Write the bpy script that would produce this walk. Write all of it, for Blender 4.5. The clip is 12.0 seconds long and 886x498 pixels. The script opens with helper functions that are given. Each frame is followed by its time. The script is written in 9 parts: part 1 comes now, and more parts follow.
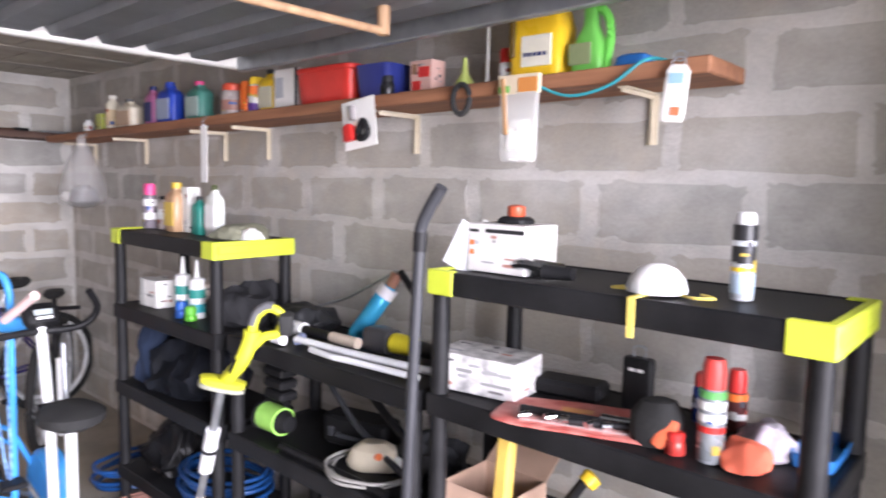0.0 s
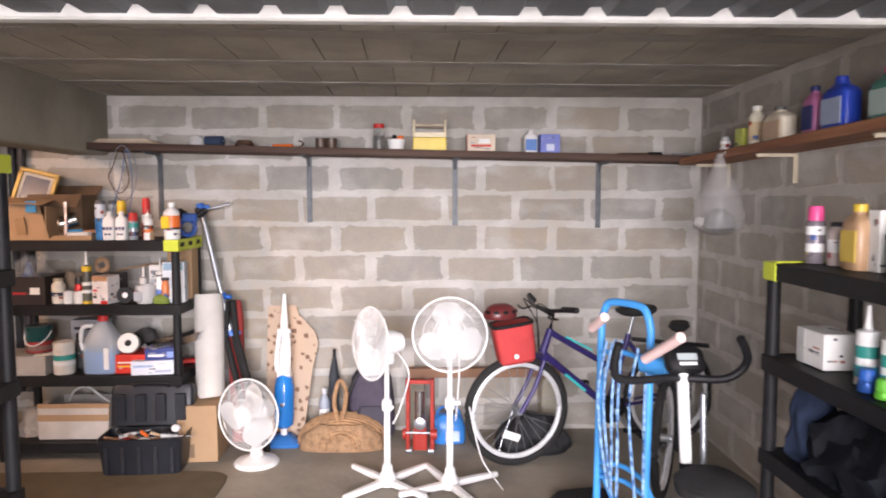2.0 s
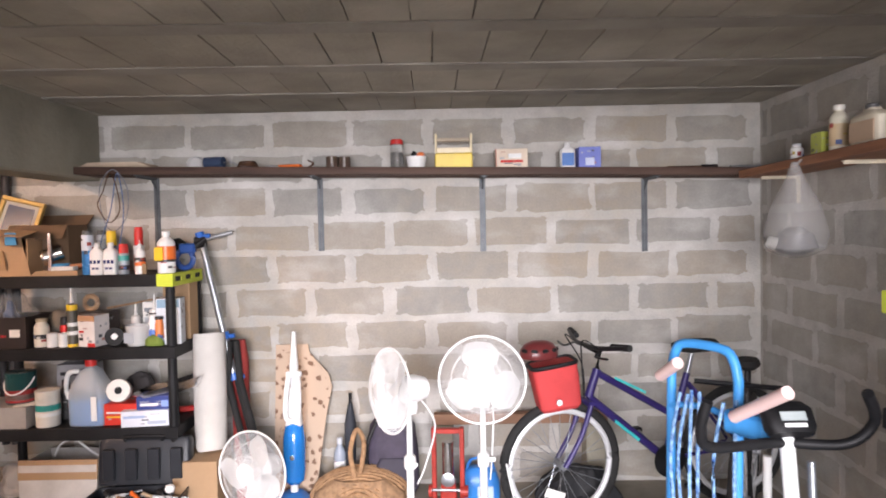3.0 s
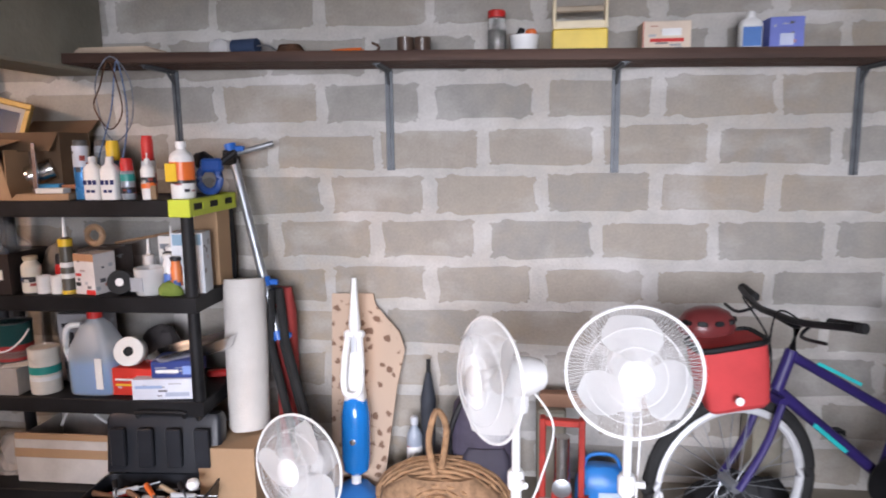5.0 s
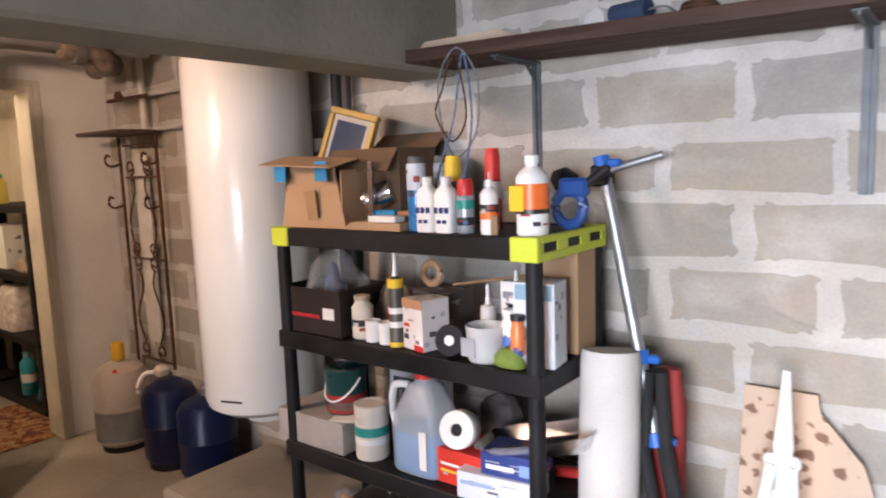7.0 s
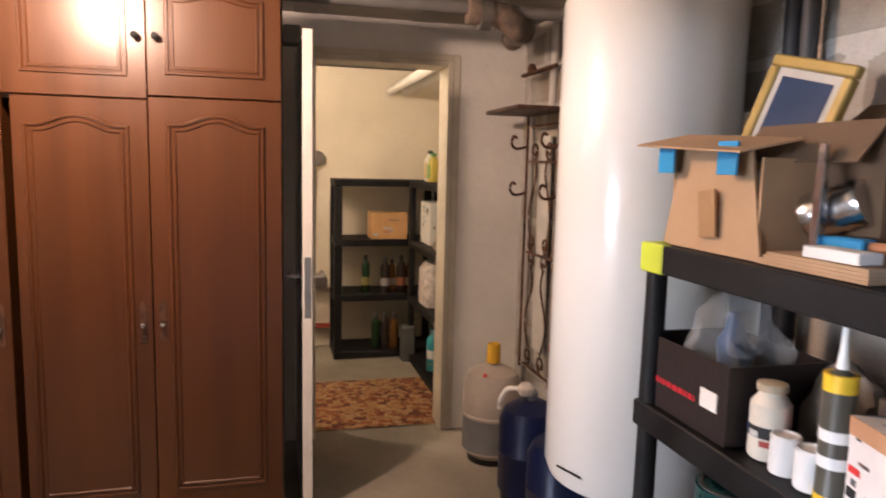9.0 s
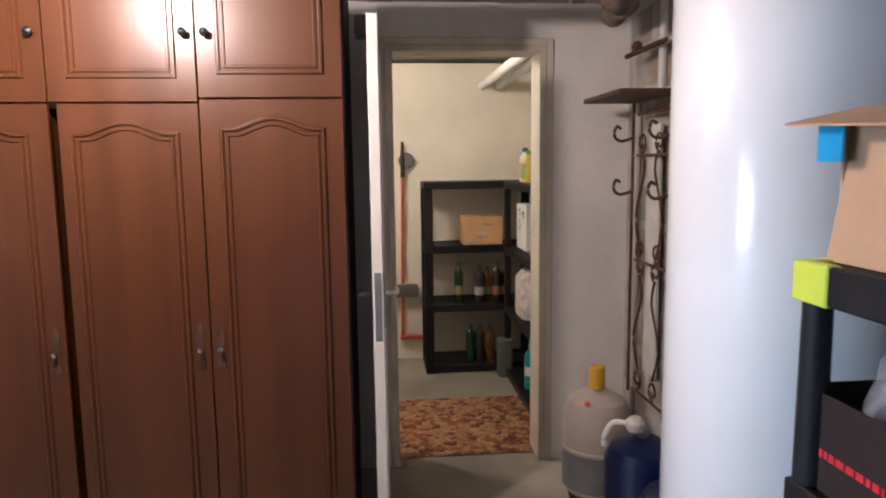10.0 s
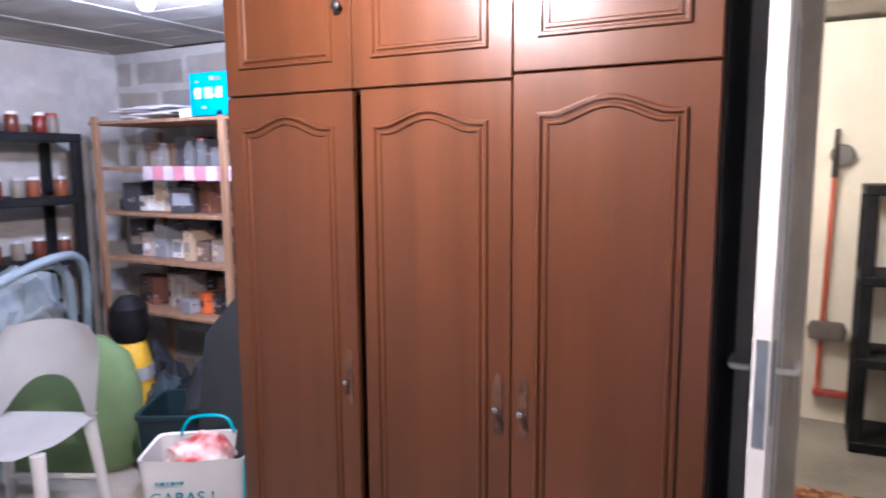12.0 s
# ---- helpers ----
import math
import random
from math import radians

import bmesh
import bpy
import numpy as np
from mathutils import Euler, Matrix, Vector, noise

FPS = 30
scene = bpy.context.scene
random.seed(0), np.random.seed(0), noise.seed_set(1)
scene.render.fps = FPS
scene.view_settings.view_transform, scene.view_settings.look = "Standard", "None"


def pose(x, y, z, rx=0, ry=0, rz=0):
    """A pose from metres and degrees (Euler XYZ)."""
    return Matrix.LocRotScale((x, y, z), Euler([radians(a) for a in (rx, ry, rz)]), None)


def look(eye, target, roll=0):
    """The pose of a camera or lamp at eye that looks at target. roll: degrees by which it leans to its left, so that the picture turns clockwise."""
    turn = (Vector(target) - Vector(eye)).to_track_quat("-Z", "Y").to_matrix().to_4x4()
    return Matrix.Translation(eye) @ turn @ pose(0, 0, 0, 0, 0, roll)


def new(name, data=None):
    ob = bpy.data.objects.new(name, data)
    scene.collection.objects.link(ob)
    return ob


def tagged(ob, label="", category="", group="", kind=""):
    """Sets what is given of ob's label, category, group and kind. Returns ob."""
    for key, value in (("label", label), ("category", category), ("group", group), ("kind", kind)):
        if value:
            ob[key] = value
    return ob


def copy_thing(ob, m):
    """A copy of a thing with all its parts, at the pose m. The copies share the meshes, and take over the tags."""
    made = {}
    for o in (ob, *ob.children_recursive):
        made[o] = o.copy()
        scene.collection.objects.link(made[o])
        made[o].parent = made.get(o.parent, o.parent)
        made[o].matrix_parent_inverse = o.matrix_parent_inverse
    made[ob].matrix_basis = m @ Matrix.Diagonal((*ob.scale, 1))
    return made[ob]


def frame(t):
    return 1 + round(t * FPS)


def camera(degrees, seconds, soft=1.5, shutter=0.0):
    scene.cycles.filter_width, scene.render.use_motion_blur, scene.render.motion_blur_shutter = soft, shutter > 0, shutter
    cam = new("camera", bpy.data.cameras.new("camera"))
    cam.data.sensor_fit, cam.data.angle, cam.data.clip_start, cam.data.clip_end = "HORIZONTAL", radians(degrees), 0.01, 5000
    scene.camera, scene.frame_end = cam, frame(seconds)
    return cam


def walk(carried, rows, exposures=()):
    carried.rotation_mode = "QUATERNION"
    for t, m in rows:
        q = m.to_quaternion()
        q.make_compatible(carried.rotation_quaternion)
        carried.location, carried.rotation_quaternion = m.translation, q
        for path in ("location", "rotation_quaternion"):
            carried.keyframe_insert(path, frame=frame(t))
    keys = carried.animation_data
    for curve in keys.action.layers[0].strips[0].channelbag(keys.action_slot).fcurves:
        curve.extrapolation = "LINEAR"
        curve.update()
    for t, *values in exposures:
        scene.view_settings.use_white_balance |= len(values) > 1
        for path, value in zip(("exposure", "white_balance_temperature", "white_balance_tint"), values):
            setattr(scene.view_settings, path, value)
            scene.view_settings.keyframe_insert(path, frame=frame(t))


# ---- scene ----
cam = camera(66.3, 12.0, soft=1.9, shutter=0.3)
PATH = [
    (0, (-1.879, -5.224, 1.58), (-0.389, -3.904, 1.381), 1.3),
    (0.5, (-1.882, -5.101, 1.563), (-0.684, -3.515, 1.344), 0.2),
    (1, (-1.843, -4.954, 1.528), (-0.98, -3.175, 1.228), -0.3),
    (1.5, (-1.835, -4.763, 1.512), (-1.46, -2.812, 1.279), -0.6),
    (2, (-1.828, -4.516, 1.561), (-1.78, -2.522, 1.416), 0.0),
    (2.5, (-1.807, -4.272, 1.548), (-1.865, -2.278, 1.396), -0.6),
    (3, (-1.849, -4.026, 1.55), (-1.864, -2.027, 1.48), -1.1),
    (5, (-2.032, -2.962, 1.515), (-2.26, -0.998, 1.214), -0.8),
    (5.5, (-2.099, -2.722, 1.511), (-2.681, -0.833, 1.206), -0.4),
    (6, (-2.173, -2.489, 1.52), (-2.993, -0.687, 1.242), -1.5),
    (6.5, (-2.242, -2.287, 1.537), (-3.278, -0.594, 1.285), -1.8),
    (8.4, (-2.818, -1.555, 1.478), (-4.569, -0.621, 1.233), -1.9),
    (8.5, (-2.826, -1.532, 1.484), (-4.619, -0.68, 1.241), -1.6),
    (9, (-2.962, -1.371, 1.493), (-4.884, -0.874, 1.247), 1.4),
    (9.5, (-3.133, -1.283, 1.484), (-5.1, -0.985, 1.28), 0.9),
    (10, (-3.318, -1.21, 1.49), (-5.295, -1.025, 1.243), -0.7),
    (10.5, (-3.553, -1.128, 1.481), (-5.536, -1.204, 1.226), 0.1),
    (11, (-3.745, -1.083, 1.496), (-5.679, -1.507, 1.215), -0.4),
    (11.5, (-3.94, -1.123, 1.498), (-5.82, -1.778, 1.262), -0.6),
    (11.8, (-4.012, -1.165, 1.476), (-5.838, -1.942, 1.243), -0.4),
    (12, (-4.1, -1.148, 1.51), (-5.845, -2.089, 1.249), -0.4),
]
EXPOSURES = [(0, 0.3, 6400, 25), (0.5, 0.15, 6550, 25), (1, -0.05, 6700, 25), (2, -0.15, 6850, 24), (3, -0.1, 6750, 22), (5, -0.42, 6250, 21), (6, -0.5, 6350, 20), (6.5, -0.25, 6300, 19), (8.5, 0.25, 5950, 18), (9, 0.25, 5900, 17), (10, 0.15, 4850, 12), (10.5, 0.15, 4950, 10), (11, 0.6, 4650, 13), (12, 0.95, 4450, 12)]
walk(cam, [(t, look(e, g, r)) for t, e, g, r in PATH], EXPOSURES)

# ---- world, sun, large lights, exposure ----
world = bpy.data.worlds.new("world")
scene.world = world
world.use_nodes = True
sky = world.node_tree.nodes.new("ShaderNodeTexSky")
sky.sky_type = "NISHITA"
sky.sun_disc = False
sky.sun_elevation, sky.sun_rotation = radians(50), radians(200)
world.node_tree.links.new(sky.outputs[0], world.node_tree.nodes["Background"].inputs[0])
world.node_tree.nodes["Background"].inputs[1].default_value = 0.12


def lamp(name, kind, energy, color, m, **extra):
    data = bpy.data.lights.new(name, kind)
    data.energy, data.color = energy, color
    if "size" in extra:
        data.shape, data.size, data.size_y = "RECTANGLE", extra["size"], extra["size_y"]
    if "angle" in extra:
        data.angle = extra["angle"]
    if "spread" in extra:
        data.spread = extra["spread"]
    if "radius" in extra:
        data.shadow_soft_size = extra["radius"]
    ob = new(name, data)
    ob.matrix_world = m
    return ob


lamp("sun", "SUN", 2.3, (1.0, 0.95, 0.88), look((-2, -9, 9), (-1.6, -5.0, 0)), angle=radians(12))
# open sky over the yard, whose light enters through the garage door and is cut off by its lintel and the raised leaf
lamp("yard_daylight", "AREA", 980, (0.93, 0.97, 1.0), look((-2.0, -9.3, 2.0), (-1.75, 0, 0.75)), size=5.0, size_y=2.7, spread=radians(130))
# bare bulbs: before the wardrobe, by the storage corner, in the pantry
lamp("passage_bulb_light", "POINT", 100, (1.0, 0.68, 0.45), pose(-4.94, -2.03, 2.13), radius=0.045)
lamp("store_bulb_light", "POINT", 50, (1.0, 0.84, 0.82), pose(-6.0, -3.5, 2.125), radius=0.05)
lamp("pantry_bulb_light", "POINT", 40, (1.0, 0.74, 0.47), pose(-7.0, -1.5, 2.125), radius=0.05)


# ---- materials ----
def node_material(name):
    m = bpy.data.materials.new(name)
    m.use_nodes = True
    nt = m.node_tree
    return m, nt, nt.nodes["Principled BSDF"]


def surface(name, color, rough=0.5, metal=0.0, vary=0.15, scale=6.0, fine=60.0, bump=0.1, second=None, object_random=0.0, stretch=(1, 1, 1), coat=0.0, island=0.0, spec=0.35):
    """A two-scale procedural surface: broad stains and fine grain, with relief."""
    m, nt, bsdf = node_material(name)
    N, L = nt.nodes.new, nt.links.new
    coords = N("ShaderNodeTexCoord")
    mapping = N("ShaderNodeMapping")
    mapping.inputs["Scale"].default_value = stretch
    L(coords.outputs["Object"], mapping.inputs[0])
    broad, grain = N("ShaderNodeTexNoise"), N("ShaderNodeTexNoise")
    for n, s, d in ((broad, scale, 5.0), (grain, fine, 3.0)):
        n.inputs["Scale"].default_value, n.inputs["Detail"].default_value = s, d
        L(mapping.outputs[0], n.inputs["Vector"])
    mix = N("ShaderNodeMix")
    mix.data_type = "RGBA"
    a = [max(0.0, c * (1 - vary)) for c in color]
    b = [min(1.0, c * (1 + vary)) for c in (second or color)]
    mix.inputs[6].default_value, mix.inputs[7].default_value = (*a, 1), (*b, 1)
    add = N("ShaderNodeMath")
    add.operation = "MULTIPLY_ADD"
    add.inputs[1].default_value, add.inputs[2].default_value = 0.35, -0.17
    L(grain.outputs[0], add.inputs[0])
    ramp = N("ShaderNodeMapRange")
    ramp.inputs[1].default_value, ramp.inputs[2].default_value = 0.32, 0.68
    L(broad.outputs[0], ramp.inputs[0])
    total = N("ShaderNodeMath")
    L(ramp.outputs[0], total.inputs[0])
    L(add.outputs[0], total.inputs[1])
    last = total
    if object_random or island:
        src = N("ShaderNodeNewGeometry" if island else "ShaderNodeObjectInfo")
        sc = N("ShaderNodeMath")
        sc.operation = "MULTIPLY_ADD"
        k = island or object_random
        sc.inputs[1].default_value, sc.inputs[2].default_value = k, -k / 2
        L(src.outputs["Random Per Island" if island else "Random"], sc.inputs[0])
        last = N("ShaderNodeMath")
        L(total.outputs[0], last.inputs[0])
        L(sc.outputs[0], last.inputs[1])
    last.use_clamp = True
    L(last.outputs[0], mix.inputs[0])
    L(mix.outputs[2], bsdf.inputs["Base Color"])
    rr = N("ShaderNodeMapRange")
    rr.inputs[3].default_value, rr.inputs[4].default_value = max(0.04, rough - 0.08), min(1, rough + 0.08)
    L(broad.outputs[0], rr.inputs[0])
    L(rr.outputs[0], bsdf.inputs["Roughness"])
    bsdf.inputs["Metallic"].default_value = metal
    bsdf.inputs["Coat Weight"].default_value = coat
    bsdf.inputs["Coat Roughness"].default_value = 0.04 if rough < 0.3 else 0.32
    bsdf.inputs["Specular IOR Level"].default_value = spec
    if bump:
        bp = N("ShaderNodeBump")
        bp.inputs["Strength"].default_value, bp.inputs["Distance"].default_value = bump, 0.01
        L(grain.outputs[0], bp.inputs["Height"])
        L(bp.outputs[0], bsdf.inputs["Normal"])
    return m


def glass_like(name, color, rough=0.1, weight=0.9, ior=1.45):
    m, nt, bsdf = node_material(name)
    bsdf.inputs["Base Color"].default_value = (*color, 1)
    bsdf.inputs["Transmission Weight"].default_value = weight
    bsdf.inputs["Roughness"].default_value, bsdf.inputs["IOR"].default_value = rough, ior
    return m


def film_like(name, color, alpha, rough=0.3):
    m, nt, bsdf = node_material(name)
    bsdf.inputs["Base Color"].default_value = (*color, 1)
    bsdf.inputs["Alpha"].default_value = alpha
    bsdf.inputs["Roughness"].default_value = rough
    return m


def glow(name, color, strength):
    m, nt, bsdf = node_material(name)
    bsdf.inputs["Emission Color"].default_value = (*color, 1)
    bsdf.inputs["Emission Strength"].default_value = strength
    return m


PLASTICS = {}


def plastic(color, rough=0.35, metal=0.0):
    key = (tuple(round(c, 3) for c in color), rough, metal)
    if key not in PLASTICS:
        PLASTICS[key] = surface("plastic", color, rough, metal, vary=0.10, scale=9, fine=120, bump=0.02)
    return PLASTICS[key]


def wood_grain(name, dark, light, rough, scale=1.0, along=2, coat=0.0):
    """Streaky wood with the grain along one axis (0 x, 1 y, 2 z)."""
    st = [26.0 * scale] * 3
    st[along] = 1.6 * scale
    return surface(name, dark, rough, vary=0.08, scale=1.0, fine=4.0, bump=0.05, second=light, stretch=st, coat=coat)


def masonry(name, color, brown, pale, smear, random_k, bump):
    """Bare concrete with brown damp areas, wiped pale mortar and grit, continuous over the wall."""
    m, nt, bsdf = node_material(name)
    N, L = nt.nodes.new, nt.links.new
    geo = N("ShaderNodeNewGeometry")
    def noise_of(scale, detail, lo, hi, stretch=(1, 1, 1), distort=0.0):
        mp, n, r = N("ShaderNodeMapping"), N("ShaderNodeTexNoise"), N("ShaderNodeMapRange")
        mp.inputs["Scale"].default_value = stretch
        n.inputs["Scale"].default_value, n.inputs["Detail"].default_value, n.inputs["Distortion"].default_value = scale, detail, distort
        r.inputs[1].default_value, r.inputs[2].default_value = lo, hi
        L(geo.outputs["Position"], mp.inputs[0])
        L(mp.outputs[0], n.inputs["Vector"])
        L(n.outputs[0], r.inputs[0])
        return r.outputs[0], n.outputs[0]
    def mix(a, b, f, kind="MIX"):
        x = N("ShaderNodeMix")
        x.data_type, x.blend_type = "RGBA", kind
        for sock, val in ((x.inputs[6], a), (x.inputs[7], b)):
            if isinstance(val, tuple):
                sock.default_value = (*val, 1)
            else:
                L(val, sock)
        L(f, x.inputs[0])
        return x.outputs[2]
    damp, _ = noise_of(0.9, 4, 0.42, 0.66)
    wipe, _ = noise_of(3.4, 9, 0.56 - smear, 0.80 - smear * 0.5, (0.8, 0.8, 1.4), 0.0)
    blot, _ = noise_of(11, 6, 0.3, 0.7)
    grit, fine = noise_of(95, 5, 0.25, 0.75)
    c = mix(color, brown, damp)
    dark = mix(c, tuple(v * 0.8 for v in color), blot)
    if random_k:
        info, sc = N("ShaderNodeObjectInfo"), N("ShaderNodeMath")
        sc.operation = "MULTIPLY"
        sc.inputs[1].default_value = random_k
        L(info.outputs["Random"], sc.inputs[0])
        dark = mix(dark, tuple(v * 1.35 for v in brown), sc.outputs[0])
    dark = mix(dark, pale, wipe)
    g = N("ShaderNodeMapRange")
    g.inputs[3].default_value, g.inputs[4].default_value = 0.9, 1.06
    L(grit, g.inputs[0])
    one = N("ShaderNodeValue")
    one.outputs[0].default_value = 1.0
    L(mix(dark, g.outputs[0], one.outputs[0], "MULTIPLY"), bsdf.inputs["Base Color"])
    bsdf.inputs["Roughness"].default_value = 0.95
    bsdf.inputs["Specular IOR Level"].default_value = 0.2
    rough = N("ShaderNodeMath")
    L(fine, rough.inputs[0])
    L(blot, rough.inputs[1])
    bp = N("ShaderNodeBump")
    bp.inputs["Strength"].default_value, bp.inputs["Distance"].default_value = bump, 0.01
    L(rough.outputs[0], bp.inputs["Height"])
    L(bp.outputs[0], bsdf.inputs["Normal"])
    return m


BLOCK = masonry("concrete_block", (0.355, 0.347, 0.325), (0.33, 0.27, 0.20), (0.50, 0.485, 0.46), 0.05, 0.4, 0.22)
MORTAR = masonry("mortar", (0.55, 0.535, 0.505), (0.46, 0.405, 0.335), (0.66, 0.65, 0.625), 0.07, 0.0, 0.5)
SMEARED_BLOCK = masonry("smeared_block", (0.40, 0.39, 0.365), (0.365, 0.315, 0.25), (0.53, 0.52, 0.495), 0.05, 0.3, 0.22)
CONCRETE = surface("cast_concrete", (0.28, 0.265, 0.215), 0.9, vary=0.2, scale=2.2, fine=35, bump=0.35)
YARD = surface("yard_concrete", (0.44, 0.425, 0.39), 0.9, vary=0.18, scale=1.2, fine=25, bump=0.3)
FLOOR = surface("screed", (0.29, 0.26, 0.215), 0.85, vary=0.28, scale=1.7, fine=28, bump=0.25)
PLASTER = surface("old_plaster", (0.74, 0.72, 0.685), 0.85, vary=0.1, scale=2.0, fine=30, bump=0.25)
CREAM = surface("cream_render", (0.72, 0.66, 0.54), 0.9, vary=0.08, scale=2.0, fine=40, bump=0.3)
CEIL = surface("ceiling_block", (0.37, 0.342, 0.288), 0.95, vary=0.18, scale=3, fine=50, bump=0.4, island=0.5)
JOIST = surface("ceiling_joist", (0.33, 0.31, 0.272), 0.92, vary=0.15, scale=4, fine=50, bump=0.3)
SHEET = surface("zinc_sheet", (0.32, 0.34, 0.36), 0.5, 0.6, vary=0.2, scale=3, fine=40, bump=0.06)
WHITE_METAL = surface("white_enamel", (0.72, 0.725, 0.71), 0.24, vary=0.04, scale=2, fine=30, bump=0.01, coat=0.4)
WHITE_PAINT = surface("white_paint", (0.80, 0.79, 0.76), 0.5, vary=0.08, scale=4, fine=40, bump=0.06)
WHITE_PLASTIC = surface("white_plastic", (0.80, 0.80, 0.79), 0.35, vary=0.04, scale=4, fine=60, bump=0.01)
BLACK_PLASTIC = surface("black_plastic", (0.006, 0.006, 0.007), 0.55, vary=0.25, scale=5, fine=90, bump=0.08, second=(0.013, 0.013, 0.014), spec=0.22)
GREY_PLASTIC = surface("dark_grey_plastic", (0.045, 0.048, 0.055), 0.5, vary=0.2, scale=5, fine=90, bump=0.06)
LIME = surface("lime_plastic", (0.50, 0.58, 0.045), 0.45, vary=0.08, scale=8, fine=90, bump=0.03)
MAHOGANY = wood_grain("mahogany_veneer", (0.069, 0.0230, 0.0055), (0.080, 0.0268, 0.0066), 0.33, 0.45, 2, coat=0.45)
EAST_WOOD = wood_grain("reddish_board", (0.20, 0.085, 0.045), (0.30, 0.135, 0.07), 0.7, 1.0, 0)
DARK_WOOD = wood_grain("dark_board", (0.045, 0.024, 0.018), (0.09, 0.05, 0.036), 0.6, 1.0, 0)
PINE = wood_grain("pine", (0.27, 0.155, 0.085), (0.37, 0.23, 0.13), 0.65, 1.0, 2)
BRACKET = surface("dull_steel", (0.11, 0.12, 0.13), 0.5, 0.3, vary=0.2, scale=14, fine=60, bump=0.04)
GALV = surface("galvanised_steel", (0.36, 0.38, 0.40), 0.42, 0.85, vary=0.15, scale=14, fine=60, bump=0.04)
CREAM_STEEL = surface("cream_steel", (0.62, 0.55, 0.42), 0.5, 0.1, vary=0.12, scale=10, fine=60, bump=0.05)
RUST = surface("rusty_iron", (0.05, 0.030, 0.022), 0.8, 0.4, vary=0.35, scale=14, fine=70, bump=0.4, second=(0.12, 0.06, 0.035))
CARD = surface("cardboard", (0.40, 0.26, 0.15), 0.85, vary=0.1, scale=3, fine=60, bump=0.1)
PAPER = surface("paper", (0.72, 0.71, 0.68), 0.8, vary=0.06, scale=5, fine=60, bump=0.05)
CHROME = surface("worn_chrome", (0.62, 0.62, 0.63), 0.22, 1.0, vary=0.1, scale=10, fine=60, bump=0.02)
BLACK_METAL = surface("black_metal", (0.02, 0.02, 0.022), 0.4, 0.5, vary=0.3, scale=8, fine=60, bump=0.05)
RUBBER = surface("rubber", (0.018, 0.018, 0.018), 0.85, vary=0.3, scale=8, fine=70, bump=0.3)


# ---- mesh helpers ----
def thing(name, label, category, at=(0, 0, 0), turn=0, group="", tilt=(0, 0)):
    ob = new(name)
    ob.matrix_basis = pose(*at, tilt[0], tilt[1], turn)
    ob.empty_display_size = 0.05
    return tagged(ob, label, category, group)


def finish(bm, name, material, smooth=True):
    me = bpy.data.meshes.new(name)
    bmesh.ops.recalc_face_normals(bm, faces=bm.faces)
    bm.to_mesh(me)
    bm.free()
    me.materials.append(material)
    if smooth:
        me.shade_smooth()
        me.set_sharp_from_angle(angle=radians(35))
    return me


def part(name, bm, material, parent=None, label=""):
    ob = new(name, finish(bm, name, material))
    ob.parent = parent
    return tagged(ob, label)


def mesh_thing(name, bm, material, label, category, group="", at=(0, 0, 0), turn=0, kind=""):
    ob = new(name, finish(bm, name, material))
    ob.matrix_basis = pose(*at, 0, 0, turn)
    return tagged(ob, label, category, group, kind)


def structure(name, bm, material, label="", category="wall"):
    return tagged(new(name, finish(bm, name, material)), label, category, "", "structure")


def box(bm, a, b, bevel=0.0, m=None, seg=1):
    """An axis-aligned block between two corners, with eased edges."""
    lo = [min(p, q) for p, q in zip(a, b)]
    hi = [max(p, q) for p, q in zip(a, b)]
    made = bmesh.ops.create_cube(bm, size=1)["verts"]
    for v in made:
        v.co = Vector([l + (c + 0.5) * (h - l) for l, h, c in zip(lo, hi, v.co)])
    if bevel:
        edges = list({e for v in made for e in v.link_edges})
        made = bmesh.ops.bevel(bm, geom=edges, offset=bevel, segments=seg, affect="EDGES", profile=0.5)["verts"]
        made = list({v for f in bm.faces for v in f.verts} & set(made)) or made
    if m is not None:
        bmesh.ops.transform(bm, matrix=m, verts=made)
    return bm


def B(a, b, bevel=0.004, m=None, seg=1):
    return box(bmesh.new(), a, b, bevel, m, seg)


def rod(bm, p, q, r, r2=None, seg=12, caps=True):
    """A round bar from p to q."""
    p, q = Vector(p), Vector(q)
    d = q - p
    made = bmesh.ops.create_cone(bm, cap_ends=caps, segments=seg, radius1=r, radius2=r if r2 is None else r2, depth=d.length)["verts"]
    bmesh.ops.transform(bm, matrix=Matrix.Translation((p + q) / 2) @ d.to_track_quat("Z", "Y").to_matrix().to_4x4(), verts=made)
    return bm


def R(p, q, r, r2=None, seg=12):
    return rod(bmesh.new(), p, q, r, r2, seg)


def lathe(bm, profile, seg=20, m=None):
    """A turned shape: profile of (radius, z)."""
    rings = []
    for r, z in profile:
        if r < 1e-5:
            rings.append([bm.verts.new((0, 0, z))])
        else:
            rings.append([bm.verts.new((r * math.cos(2 * math.pi * i / seg), r * math.sin(2 * math.pi * i / seg), z)) for i in range(seg)])
    for a, b in zip(rings, rings[1:]):
        for i in range(seg):
            j = (i + 1) % seg
            if len(a) == 1 and len(b) == 1:
                continue
            if len(a) == 1:
                bm.faces.new((a[0], b[i], b[j]))
            elif len(b) == 1:
                bm.faces.new((a[i], a[j], b[0]))
            else:
                bm.faces.new((a[i], a[j], b[j], b[i]))
    for ring, z in ((rings[0], 0), (rings[-1], 1)):
        if len(ring) > 1:
            bm.faces.new(ring)
    if m is not None:
        bmesh.ops.transform(bm, matrix=m, verts=[v for r in rings for v in r])
    return bm


def T(profile, seg=20, m=None):
    return lathe(bmesh.new(), profile, seg, m)


